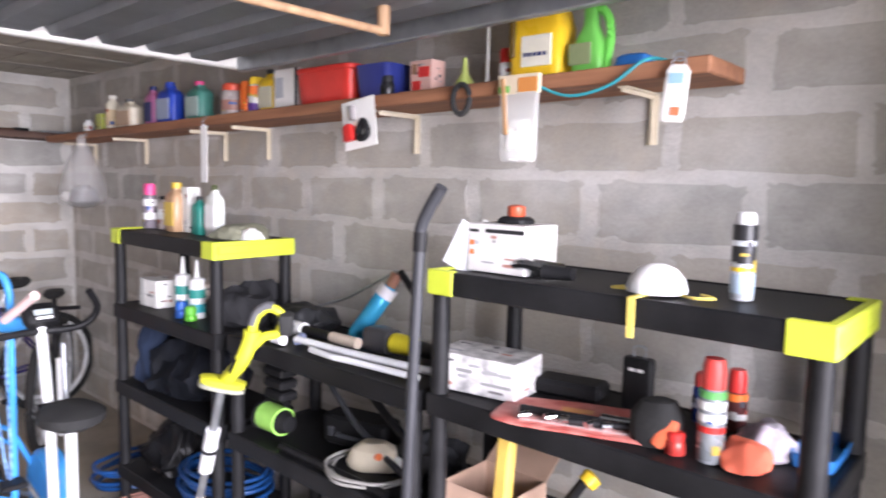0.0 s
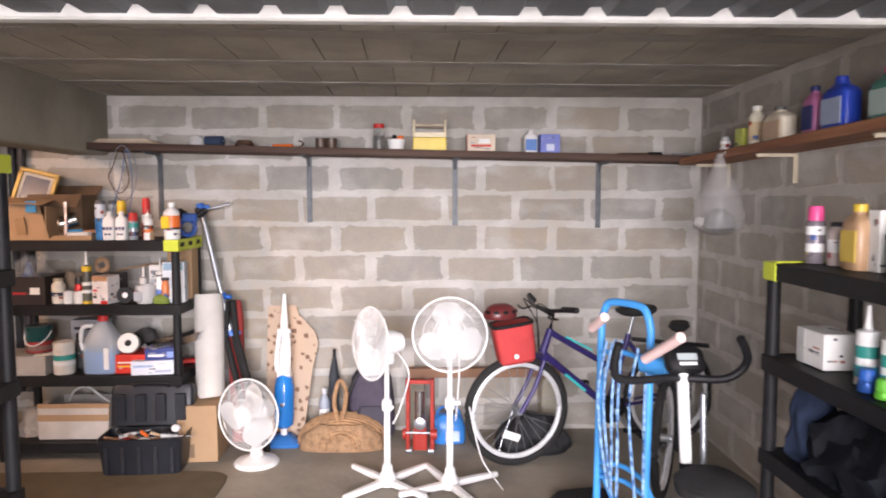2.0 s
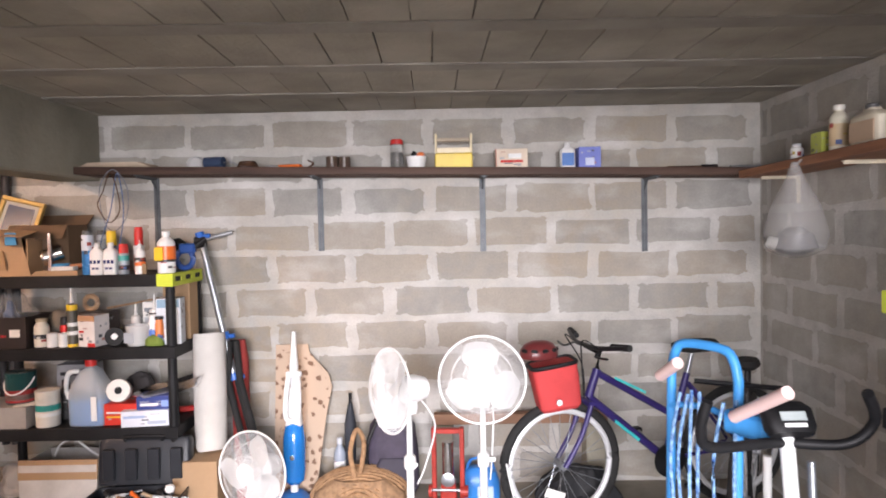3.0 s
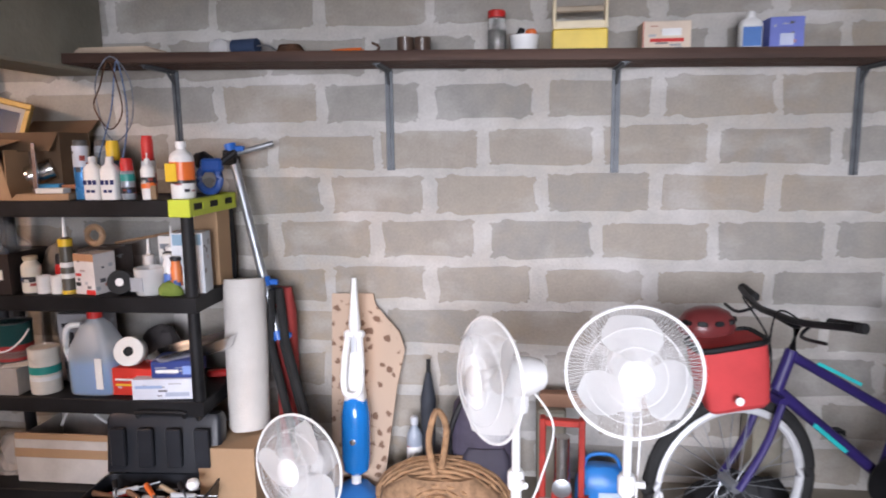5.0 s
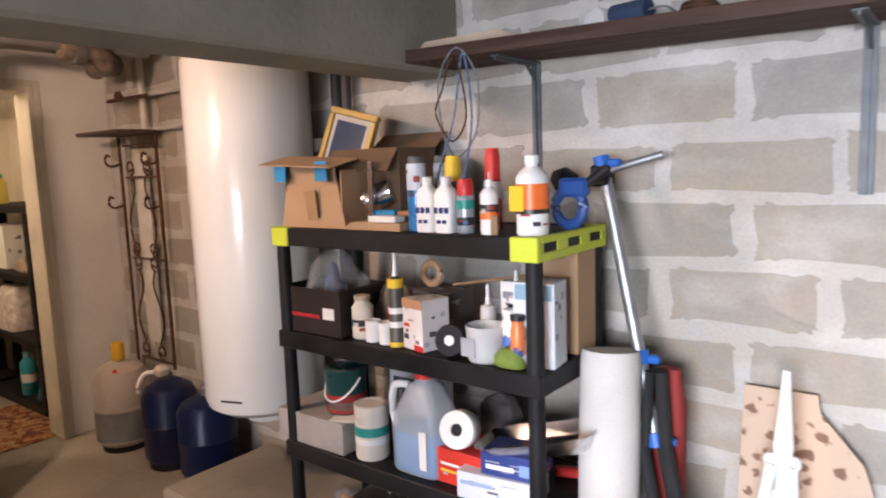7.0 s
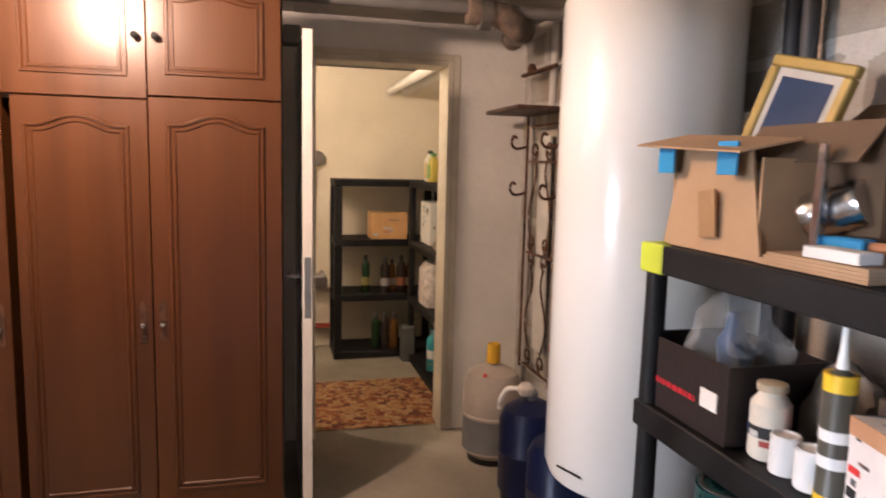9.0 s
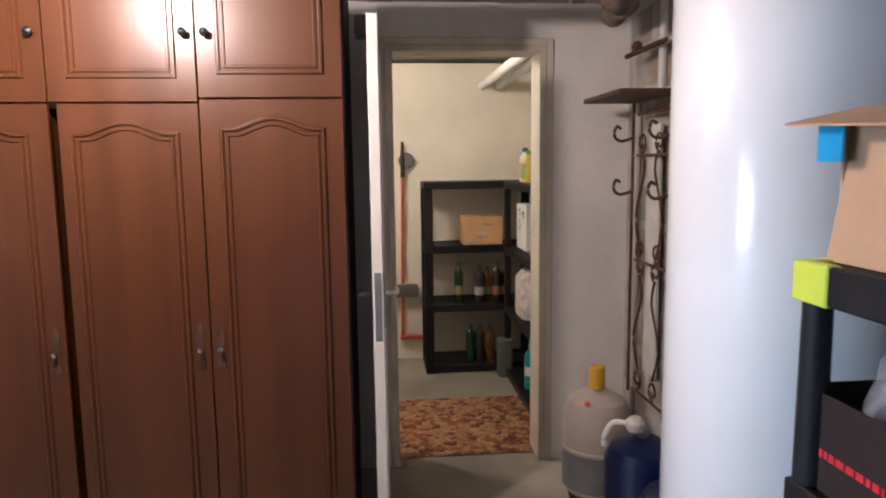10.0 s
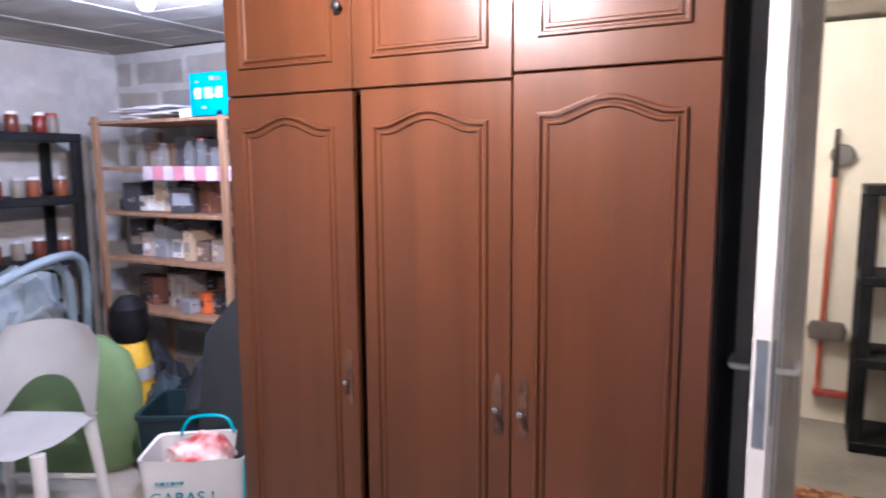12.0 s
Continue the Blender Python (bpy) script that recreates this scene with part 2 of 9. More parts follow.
def spline(points, steps=6, closed=False):
    """A smooth line through points (Catmull-Rom)."""
    P = [Vector(p) for p in points]
    n = len(P)
    out = []
    for i in range(n if closed else n - 1):
        if closed:
            a, b, c, d = P[i - 1], P[i], P[(i + 1) % n], P[(i + 2) % n]
        else:
            a, b, c, d = P[max(i - 1, 0)], P[i], P[i + 1], P[min(i + 2, n - 1)]
        for k in range(steps):
            t = k / steps
            out.append(0.5 * (2 * b + (c - a) * t + (2 * a - 5 * b + 4 * c - d) * t * t + (3 * b - a - 3 * c + d) * t ** 3))
    if not closed:
        out.append(P[-1])
    return out


def tube(bm, points, r, seg=8, closed=False):
    """A round tube swept along points."""
    P = [Vector(p) for p in points]
    n = len(P)
    rings = []
    up = Vector((0, 0, 1))
    for i, p in enumerate(P):
        a = P[i - 1] if (i or closed) else P[0]
        b = P[(i + 1) % n] if (i < n - 1 or closed) else P[-1]
        t = (b - a).normalized()
        side = t.cross(up)
        if side.length < 0.05:
            side = t.cross(Vector((0, 1, 0.3)))
        side.normalize()
        top = side.cross(t)
        rr = r[i] if isinstance(r, (list, tuple)) else r
        ring = []
        for k in range(seg):
            ang = 2 * math.pi * k / seg
            ring.append(bm.verts.new(p + (side * math.cos(ang) + top * math.sin(ang)) * rr))
        rings.append(ring)
    pairs = list(zip(rings, rings[1:])) + ([(rings[-1], rings[0])] if closed else [])
    for a, b in pairs:
        best = 0
        if closed and a is rings[-1]:
            best = min(range(seg), key=lambda s: sum((a[k].co - b[(k + s) % seg].co).length for k in range(seg)))
        for k in range(seg):
            j = (k + 1) % seg
            bm.faces.new((a[k], a[j], b[(j + best) % seg], b[(k + best) % seg]))
    if not closed:
        bm.faces.new(rings[0])
        bm.faces.new(rings[-1])
    return bm


def W(points, r, seg=8, closed=False, steps=0):
    return tube(bmesh.new(), spline(points, steps, closed) if steps else points, r, seg, closed)


def prism(bm, outline, z0, z1, m=None):
    """A flat outline (x, y) raised from z0 to z1."""
    lo = [bm.verts.new((x, y, z0)) for x, y in outline]
    hi = [bm.verts.new((x, y, z1)) for x, y in outline]
    n = len(outline)
    bm.faces.new(lo)
    bm.faces.new(hi)
    for i in range(n):
        j = (i + 1) % n
        bm.faces.new((lo[i], lo[j], hi[j], hi[i]))
    if m is not None:
        bmesh.ops.transform(bm, matrix=m, verts=lo + hi)
    return bm


def P(outline, z0, z1, m=None):
    return prism(bmesh.new(), outline, z0, z1, m)


def jitter(bm, amount, scale=8.0, seed=0.0):
    """Uneven surface: shifts vertices by smooth noise."""
    for v in bm.verts:
        v.co += noise.noise_vector(v.co * scale + Vector((seed, seed * 1.7, 0))) * amount
    return bm


# ---- structure ----
# East wall x=0, north wall y=0, garage front y=-5.4; the passage and storage lie west of the beam at x=-3.9.
CEILING = 2.235
structure("floor", B((-9.2, -5.6, -0.15), (0.25, 0.3, 0), 0), FLOOR, "worn grey cement screed with stains", "floor")
structure("ground", B((-40, -60, -0.25), (40, -5.6, -0.03), 0), YARD, "pale concrete yard outside the garage", "ground")
north = structure("wall_north", B((-6.55, 0, 0), (0.25, 0.2, CEILING), 0), MORTAR, "bare concrete block wall with thick pale mortar")
east = structure("wall_east", B((0, -5.6, 0), (0.25, 0, CEILING), 0), MORTAR, "bare concrete block wall with smeared mortar")
bm = bmesh.new()
for a, b in (((-7.5, -5.6, 0), (-3.4, -5.4, CEILING)), ((-3.4, -5.6, 2.1), (-0.48, -5.4, CEILING)), ((-0.48, -5.6, 0), (0, -5.4, CEILING))):
    box(bm, a, b)
structure("wall_south", bm, MORTAR, "concrete block wall with the wide garage opening")
bm = bmesh.new()
for a, b in (((-6.7, -0.405, 0), (-6.55, 0.2, CEILING)), ((-6.7, -1.17, 2.045), (-6.55, -0.405, CEILING)), ((-6.7, -2.0, 0), (-6.55, -1.17, CEILING))):
    box(bm, a, b)
structure("wall_west", bm, PLASTER, "rough white plastered wall with the pantry doorway")
store = structure("wall_store", B((-7.5, -5.4, 0), (-7.25, -2.0, CEILING), 0), MORTAR, "block wall behind the storage shelves")
structure("wall_pantry_south", B((-9.2, -2.0, 0), (-6.7, -1.85, CEILING), 0), CREAM, "cream rendered pantry wall")
structure("wall_pantry_west", B((-9.2, -1.85, 0), (-8.45, 0.3, CEILING), 0), CREAM, "cream rendered pantry wall behind the rack")
structure("wall_pantry_north", B((-8.45, 0.15, 0), (-6.7, 0.3, CEILING), 0), CREAM, "cream rendered pantry wall beside the rack")
# ceiling: joists run east to west, slightly askew, with hollow blocks between them
askew = pose(0, 0, 0, 0, 0, 1.4)
bm = bmesh.new()
box(bm, (-9.2, -5.6, CEILING + 0.03), (0.25, 0.3, CEILING + 0.2))
rng = random.Random(5)
for k in range(-1, 10):
    y = 0.12 - 0.6 * k
    x = 0.2 - rng.random() * 0.2
    while x > -7.2:
        w = 0.20 + rng.random() * 0.01
        box(bm, (x - w + 0.005, y - 0.485, CEILING + rng.random() * 0.004), (x, y - 0.003, CEILING + 0.04), 0, askew)
        x -= w
structure("ceiling", bm, CEIL, "grey hollow-block ceiling with rough joints", "ceiling")
bm = bmesh.new()
for k in range(-1, 10):
    yy = -0.365 - 0.6 * k
    box(bm, (-7.3, yy - 0.115, CEILING - 0.003), (0.2, yy, CEILING + 0.04), 0, askew)
structure("ceiling_joists", bm, JOIST, "pale concrete ceiling joists", "ceiling")
# Unseen wall, added to keep garage daylight off the wardrobe
structure("wall_daylight_block", B((-4.13, -5.4, 0), (-3.93, -2.9, 1.852), 0), MORTAR, "unseen block wall added under the beam to stop daylight")
structure("beam", jitter(B((-4.15, -5.4, 1.85), (-3.9, 0, CEILING + 0.02), 0.012), 0.004), CONCRETE, "rough cast concrete beam", "beam")


# ---- large things ----
def shelving_unit(x, y, turn, width, depth, levels, label, lime=True, slots=False, at_z=0.0):
    """Moulded plastic shelving; local x along the front, y to the back."""
    u = thing("shelving_unit", label, "shelf", (x, y, at_z), turn)
    top = levels[-1]
    r = 0.026
    spots = [(r, r), (width - r, r), (r, depth - r), (width - r, depth - r)]
    zs = [0.0] + list(levels)
    for px, py in spots:
        bm = bmesh.new()
        for a, b in zip(zs, zs[1:]):
            rod(bm, (px, py, a + (0.0 if a == 0 else 0.005)), (px, py, b - 0.055), r, r * 0.92, 14)
            rod(bm, (px, py, b - 0.056), (px, py, b - 0.003), r * 0.75, None, 10)
        part("leg", bm, BLACK_PLASTIC, u)
    rib_mesh = finish(B((-0.004, 0, -0.028), (0.004, depth - 0.04, 0), 0), "rib", BLACK_PLASTIC, False)
    for i, z in enumerate(levels):
        bm = bmesh.new()
        rings = [[bm.verts.new((x, y, z + dz)) for x, y in ((e, e), (width - e, e), (width - e, depth - e), (e, depth - e))] for e, dz in ((0.018, -0.018), (0.018, -0.06), (0.004, -0.06), (0, -0.056), (0, 0), (0.004, 0.004), (0.012, 0.004), (0.015, 0))]
        for lower, upper in zip(rings, rings[1:]):
            for k in range(4):
                bm.faces.new((lower[k], lower[(k + 1) % 4], upper[(k + 1) % 4], upper[k]))
        bm.faces.new(rings[0][::-1])
        bm.faces.new(rings[-1])
        panel = part("shelf_board", bm, BLACK_PLASTIC, u)
        for k in range(1, 9):
            xx = width * k / 9
            rib = new("rib", rib_mesh)
            rib.parent = panel
            rib.matrix_basis = Matrix.Translation((xx, 0.02, z - 0.0165))
    if lime:
        for px in (0.0, width):
            s = 1 if px == 0 else -1
            bm = bmesh.new()
            box(bm, (px - s * 0.003, -0.004, top - 0.062), (px + s * 0.085, 0.022, top + 0.006), 0.003)
            box(bm, (px - s * 0.003, depth - 0.022, top - 0.062), (px + s * 0.06, depth + 0.004, top + 0.006), 0.003)
            box(bm, (px - s * 0.004, 0.02, top - 0.062), (px + s * 0.02, depth - 0.02, top - 0.038), 0.003)
            box(bm, (px - s * 0.004, 0.02, top - 0.012), (px + s * 0.02, depth - 0.02, top + 0.006), 0.003)
            for k in range(4 if slots else 1):
                yy = depth * (k / 3 if slots else 0.5)
                hw = 0.032 if slots else depth / 2 - 0.012
                box(bm, (px - s * 0.003, max(0.012, yy - hw), top - 0.04), (px + s * 0.012, min(depth - 0.012, yy + hw), top - 0.01), 0.002)
            part("end_cap", bm, LIME, u, "lime green plastic end trim")
    return u


shelving_unit(-4.385, -0.515, 0, 1.10, 0.42, (0.11, 0.515, 0.94, 1.32), "black plastic shelving unit with lime green corners, full of tins", slots=True)
shelving_unit(-0.555, -2.00, -90, 0.90, 0.365, (0.20, 0.61, 0.975, 1.325), "black plastic shelving unit with lime corners against the block wall")
shelving_unit(-0.54, -2.965, -90, 0.98, 0.42, (0.20, 0.61, 0.985), "low black plastic shelving unit with garden tools on top", lime=False)
shelving_unit(-0.525, -3.975, -90, 0.99, 0.40, (0.20, 0.61, 0.99, 1.335), "black plastic shelving unit with lime corners beside the vacuum tube")
shelving_unit(-3.37, -2.95, 90, 1.0, 0.43, (0.10, 0.46, 0.88, 1.30, 1.72), "tall black plastic shelving unit with lime corners under the beam")


def arch_line(w, h, rise, n=22):
    """The inner outline of a panel with a curved crown: (x, z), from the foot round."""
    pts = [(-w / 2, 0), (w / 2, 0), (w / 2, h - rise)]
    for i in range(1, n):
        t = i / n
        s = math.sin(math.pi * min(1.0, max(0.0, (t - 0.1) / 0.8)))
        pts.append((w / 2 - w * t, h - rise + rise * s ** 1.5))
    pts.append((-w / 2, h - rise))
    return pts


def ring_from(bm, pts, inset_a, inset_b, y0, y1):
    """A moulding that follows a closed outline in the xz plane, between two insets, from y0 to y1."""
    n = len(pts)
    cx = sum(p[0] for p in pts) / n
    cz = (min(p[1] for p in pts) + max(p[1] for p in pts)) / 2
    w = max(p[0] for p in pts) - min(p[0] for p in pts)
    h = max(p[1] for p in pts) - min(p[1] for p in pts)
    def ins(p, d):
        return (cx + (p[0] - cx) * (1 - 2 * d / w), cz + (p[1] - cz) * (1 - 2 * d / h))
    loops = []
    for d, yy in ((inset_a, y0), (inset_a + 0.3 * (inset_b - inset_a), y1), (inset_a + 0.7 * (inset_b - inset_a), y1), (inset_b, y0)):
        loops.append([bm.verts.new((ins(p, d)[0], yy, ins(p, d)[1])) for p in pts])
    for a, b in zip(loops, loops[1:]):
        for i in range(n):
            j = (i + 1) % n
            bm.faces.new((a[i], a[j], b[j], b[i]))
    return bm


def wardrobe():
    """Three-bay wardrobe facing east, with top cupboards; local x runs south to north along the front."""
    u = thing("wardrobe", "tall reddish mahogany wardrobe with arched panel doors", "wardrobe", (-5.66, -2.75, 0), 90)
    total, depth, top = 1.43, 0.58, 2.17
    for x in (0, 0.445, 0.95, total - 0.018):
        part("upright_panel", B((x, 0.022, 0.0), (x + 0.018, depth - 0.012, top), 0), MAHOGANY, u)
    for z in (0.06, 1.69, top - 0.02):
        for a, b in ((0.019, 0.444), (0.464, 0.949), (0.969, total - 0.019)):
            part("inner_shelf", B((a, 0.03, z), (b, depth - 0.012, z + 0.018), 0), MAHOGANY, u)
    part("back_panel", B((0.0, depth - 0.01, 0.06), (total, depth - 0.002, top), 0), MAHOGANY, u)
    part("plinth_board", B((0.019, 0.035, 0.0), (total - 0.019, 0.05, 0.058), 0), MAHOGANY, u)
    # Black sheet over the mahogany: shade of the gap beside the door, as colour
    part("side_panel", B((total, 0.024, 0), (total + 0.004, depth, top), 0), BLACK_PLASTIC, u, "carcass side blacked for the shaded gap by the door")
    edges = (0.002, 0.481, 0.955, total)
    for i in range(3):
        a, b = edges[i] + 0.002, edges[i + 1] - 0.002
        w = b - a
        gap = 0.006 if i == 0 else 0.0
        ajar = 0.026 if i == 1 else 0.0
        split = 1.716 if i == 2 else 1.703
        for z0, z1, arch in ((0.07, split - 0.003, True), (split + 0.003, top, False)):
            turn = Matrix.Identity(4)
            if i == 1 and arch:
                turn = Matrix.Translation((b, 0, 0)) @ Matrix.Rotation(radians(0.2), 4, "Z") @ Matrix.Translation((-b, 0, 0))
            d = part("door", B((a + gap + (ajar if arch else 0), 0, z0), (b, 0.02, z1), 0.002, turn), MAHOGANY, u)
            pw, ph = w - 0.145, (z1 - z0) - (0.207 if arch else 0.165)
            pts = arch_line(pw, ph, 0.036 if arch else 0.022)
            shift = turn @ Matrix.Translation(((a + b) / 2, 0, z0 + (0.14 if arch else 0.085)))
            bm = ring_from(bmesh.new(), pts, -0.012, 0.004, 0.001, -0.008)
            ring_from(bm, pts, 0.007, 0.022, 0.001, -0.0055)
            bmesh.ops.transform(bm, matrix=shift, verts=bm.verts)
            part("moulding", bm, MAHOGANY, d)
            if arch:
                hx = (b - 0.032) if i < 2 else (a + 0.032)
                hz = 0.875
                bm = bmesh.new()
                prism(bm, [(-0.011, -0.075), (0.011, -0.075), (0.015, -0.05), (0.009, -0.03), (0.014, 0), (0.009, 0.03), (0.015, 0.05), (0.011, 0.075), (0, 0.09), (-0.011, 0.075), (-0.015, 0.05), (-0.009, 0.03), (-0.014, 0), (-0.009, -0.03), (-0.015, -0.05)], 0, 0.004, Matrix.Translation((hx, 0, hz)) @ Matrix.Rotation(radians(90), 4, "X"))
                part("escutcheon", bm, RUST, d, "dark ornate key plate")
                part("key", lathe(bmesh.new(), [(0.004, 0), (0.004, 0.012), (0.008, 0.016), (0.008, 0.022), (0, 0.026)], 10, Matrix.Translation((hx, -0.003, hz - 0.005)) @ Matrix.Rotation(radians(90), 4, "X")), CHROME, d, "small bright key")
            else:
                hx = (b - 0.032) if i < 2 else (a + 0.032)
                part("knob", T([(0.007, 0), (0.007, 0.012), (0.014, 0.018), (0.014, 0.026), (0.006, 0.031), (0, 0.032)], 16, Matrix.Translation((hx, 0, 1.925)) @ Matrix.Rotation(radians(90), 4, "X")), BLACK_METAL, d, "round dark metal knob")
    return u


wardrobe()


def water_heater():
    u = thing("water_heater", "tall white enamelled electric water heater on the wall", "water heater", (-4.80, -0.275, 0))
    r = 0.26
    part("tank", T([(0, 0.50), (0.10, 0.503), (0.21, 0.52), (0.248, 0.545), (r, 0.58), (r, 1.97), (0.248, 2.00), (0.18, 2.022), (0, 2.03)], 64), WHITE_METAL, u)
    part("base_cover", T([(0, 0.455), (0.09, 0.455), (0.10, 0.47), (0.10, 0.505)], 32), WHITE_PLASTIC, u)
    for z in (0.8, 1.6):
        part("wall_bracket", B((-0.18, 0.2, z), (0.18, 0.272, z + 0.06)), WHITE_METAL, u)
    a = radians(-100)
    part("rating_label", B((-0.035, -0.0006, 0), (0.035, 0.0006, 0.006), 0, Matrix.Rotation(a + radians(70), 4, "Z") @ Matrix.Translation((0, -r - 0.0008, 0.925))), plastic((0.5, 0.05, 0.05)), u, "thin red mark")
    part("badge", B((-0.05, -0.0006, 0), (0.05, 0.0006, 0.008), 0, Matrix.Rotation(radians(20), 4, "Z") @ Matrix.Translation((0, -r - 0.0008, 0.60))), BLACK_PLASTIC, u, "small dark lettering strip")
    return u


water_heater()


FRAME_PAINT = surface("ivory_frame_paint", (0.62, 0.57, 0.47), 0.55, vary=0.14, scale=4, fine=40, bump=0.1)


def pantry_door():
    fr = tagged(new("door_frame"), "white painted wooden door frame", "door frame", "", "structure")
    fr.matrix_basis = pose(0, 0, 0)
    bm = bmesh.new()
    box(bm, (-6.72, -0.44, 0), (-6.535, -0.407, 2.043), 0.004)
    box(bm, (-6.55, -0.407, 0), (-6.54, -0.372, 2.075), 0.003)
    part("jamb", bm, FRAME_PAINT, fr)
    bm = bmesh.new()
    box(bm, (-6.72, -1.168, 0), (-6.535, -1.135, 2.043), 0.004)
    box(bm, (-6.55, -1.203, 0), (-6.54, -1.168, 2.075), 0.003)
    part("jamb", bm, FRAME_PAINT, fr)
    bm = bmesh.new()
    box(bm, (-6.72, -1.135, 2.012), (-6.535, -0.44, 2.043), 0.004)
    box(bm, (-6.55, -1.168, 2.043), (-6.54, -0.407, 2.075), 0.003)
    part("head", bm, FRAME_PAINT, fr)
    # leaf hinged on the south jamb, standing open into the passage
    d = tagged(thing("door_1", "white painted panel door standing open", "door", (-6.53, -1.20, 0.01)), kind="structure")
    part("leaf", B((0.005, -0.04, 0), (0.81, 0.0, 1.995), 0.003), WHITE_PAINT, d)
    bm = bmesh.new()
    for z0, z1 in ((0.15, 1.89),):
        for a, b in (((0.12, z0), (0.66, z0 + 0.02)), ((0.12, z1 - 0.02), (0.66, z1)), ((0.12, z0 + 0.02), (0.14, z1 - 0.02)), ((0.64, z0 + 0.02), (0.66, z1 - 0.02))):
            box(bm, (a[0], 0.0, a[1]), (b[0], 0.008, b[1]), 0.003)
    part("panel_moulding", bm, WHITE_PAINT, d)
    part("panel", B((0.13, 0.0, 0.18), (0.65, 0.003, 1.86), 0), plastic((0.42, 0.45, 0.48), 0.6), d, "greyish inset panel")
    for s in (1, -1):
        y0 = 0.0 if s > 0 else -0.04
        bm = bmesh.new()
        box(bm, (0.71, y0, 0.88), (0.745, y0 + s * 0.006, 1.08), 0.002)
        h = part("handle_plate", bm, GALV, d)
        bm = rod(bmesh.new(), (0.728, y0, 1.01), (0.728, y0 + s * 0.05, 1.01), 0.008)
        tube(bm, spline([(0.728, y0 + s * 0.048, 1.01), (0.68, y0 + s * 0.052, 1.01), (0.62, y0 + s * 0.05, 1.008)], 4), 0.008)
        part("lever", bm, WHITE_PAINT, h)
    part("lock_edge", B((0.81, -0.032, 0.85), (0.8125, -0.008, 1.1), 0), GALV, d)


pantry_door()


def garage_door():
    """Up-and-over door of ribbed sheet, raised under the ceiling."""
    u = thing("garage_door", "raised up-and-over garage door of ribbed grey sheet metal", "garage door", (0, 0, 0))
    m = Matrix.Translation((0, -2.80, 2.015)) @ Matrix.Rotation(radians(-0.8), 4, "X")
    x0, x1, ln = -3.3, -0.38, 2.3
    bm = bmesh.new()
    xs = []
    x = x0
    pitch = 0.16
    while x < x1 - 0.05:
        xs += [(x, 0.0), (x + 0.10, 0.0), (x + 0.115, 0.022), (x + 0.145, 0.022)]
        x += pitch
    top = [bm.verts.new((a, 0, b)) for a, b in xs]
    far = [bm.verts.new((a, -ln, b)) for a, b in xs]
    for i in range(len(xs) - 1):
        bm.faces.new((top[i], top[i + 1], far[i + 1], far[i]))
    bmesh.ops.solidify(bm, geom=bm.faces[:], thickness=0.002)
    bmesh.ops.transform(bm, matrix=m, verts=bm.verts)
    part("ribbed_sheet", bm, SHEET, u)
    part("edge_rail", B((x0 - 0.03, -0.004, -0.014), (x1 + 0.02, 0.04, 0.046), 0.006, m), surface("dulled_white_paint", (0.50, 0.49, 0.46), 0.6, vary=0.15, scale=5, fine=40, bump=0.1), u, "dull white painted edge rail")
    part("outer_rail", B((x0, -ln - 0.04, -0.03), (x1, -ln, 0.035), 0.006, m), WHITE_PAINT, u)
    for xx in (x0 - 0.025, x1 - 0.01):
        part("side_rail", B((xx, -ln, -0.025), (xx + 0.03, 0.0, 0.03), 0.004, m), GALV, u)
    bm = rod(bmesh.new(), (-0.60, -3.86, 1.975), (-1.35, -3.82, 1.985), 0.011)
    rod(bm, (-0.60, -3.86, 1.965), (-0.60, -3.86, 2.04), 0.018)
    part("latch_bar", bm, PINE, u, "pale wooden latch stick")
    return u


garage_door()


def board(name, along, length, width, thick, material, label, m):
    """A plain shelf board with eased edges, laid by a pose: local x along, y to the wall, top at z 0."""
    ob = mesh_thing(name, B((0, -width, -thick), (length, 0, 0), 0.004), material, label, "shelf")
    ob.matrix_basis = m
    return ob


north_shelf = thing("wall_shelf", "long dark grooved wooden wall shelf on steel brackets", "shelf")
north_shelf.matrix_basis = pose(-3.99, -0.03, 1.912, 0, 1.146, 0)
for front, wide in ((-0.27, 0.133), (-0.133, 0.133)):
    outline = [(front + wide - 0.002, 0.0), (front + 0.002, 0.0), (front, -0.003), (front, -0.039), (front + 0.003, -0.042)]
    for k in range(7):
        y = front + 0.010 + 0.0165 * k
        outline += [(y, -0.042), (y + 0.003, -0.036), (y + 0.007, -0.036), (y + 0.010, -0.042)]
    outline += [(front + wide - 0.003, -0.042), (front + wide, -0.039), (front + wide, -0.003)]
    part("plank", P(outline, 0, 3.97, Matrix(((0, 0, 1, 0), (1, 0, 0, 0), (0, 1, 0, 0), (0, 0, 0, 1)))), DARK_WOOD, north_shelf)
east_shelf = board("wall_shelf", "y", 4.30, 0.245, 0.042, EAST_WOOD, "long reddish wooden wall shelf on cream brackets", pose(-0.015, -0.31, 1.816, 0, -0.985, -90))


def bracket(name, material, arm, drop, width, label):
    """A folded steel shelf bracket: local y to the wall, the arm along -y."""
    u = thing(name, label, "bracket")
    part("upright", box(B((-width / 2, -0.006, -drop), (width / 2, -0.001, 0), 0.001), (-0.003, -0.016, -drop), (0.003, -0.006, 0)), material, u)
    part("arm", box(B((-width / 2, -arm, -0.005), (width / 2, -0.006, 0), 0.001), (-0.003, -arm, -0.016), (0.003, -0.016, -0.005)), material, u)
    return u


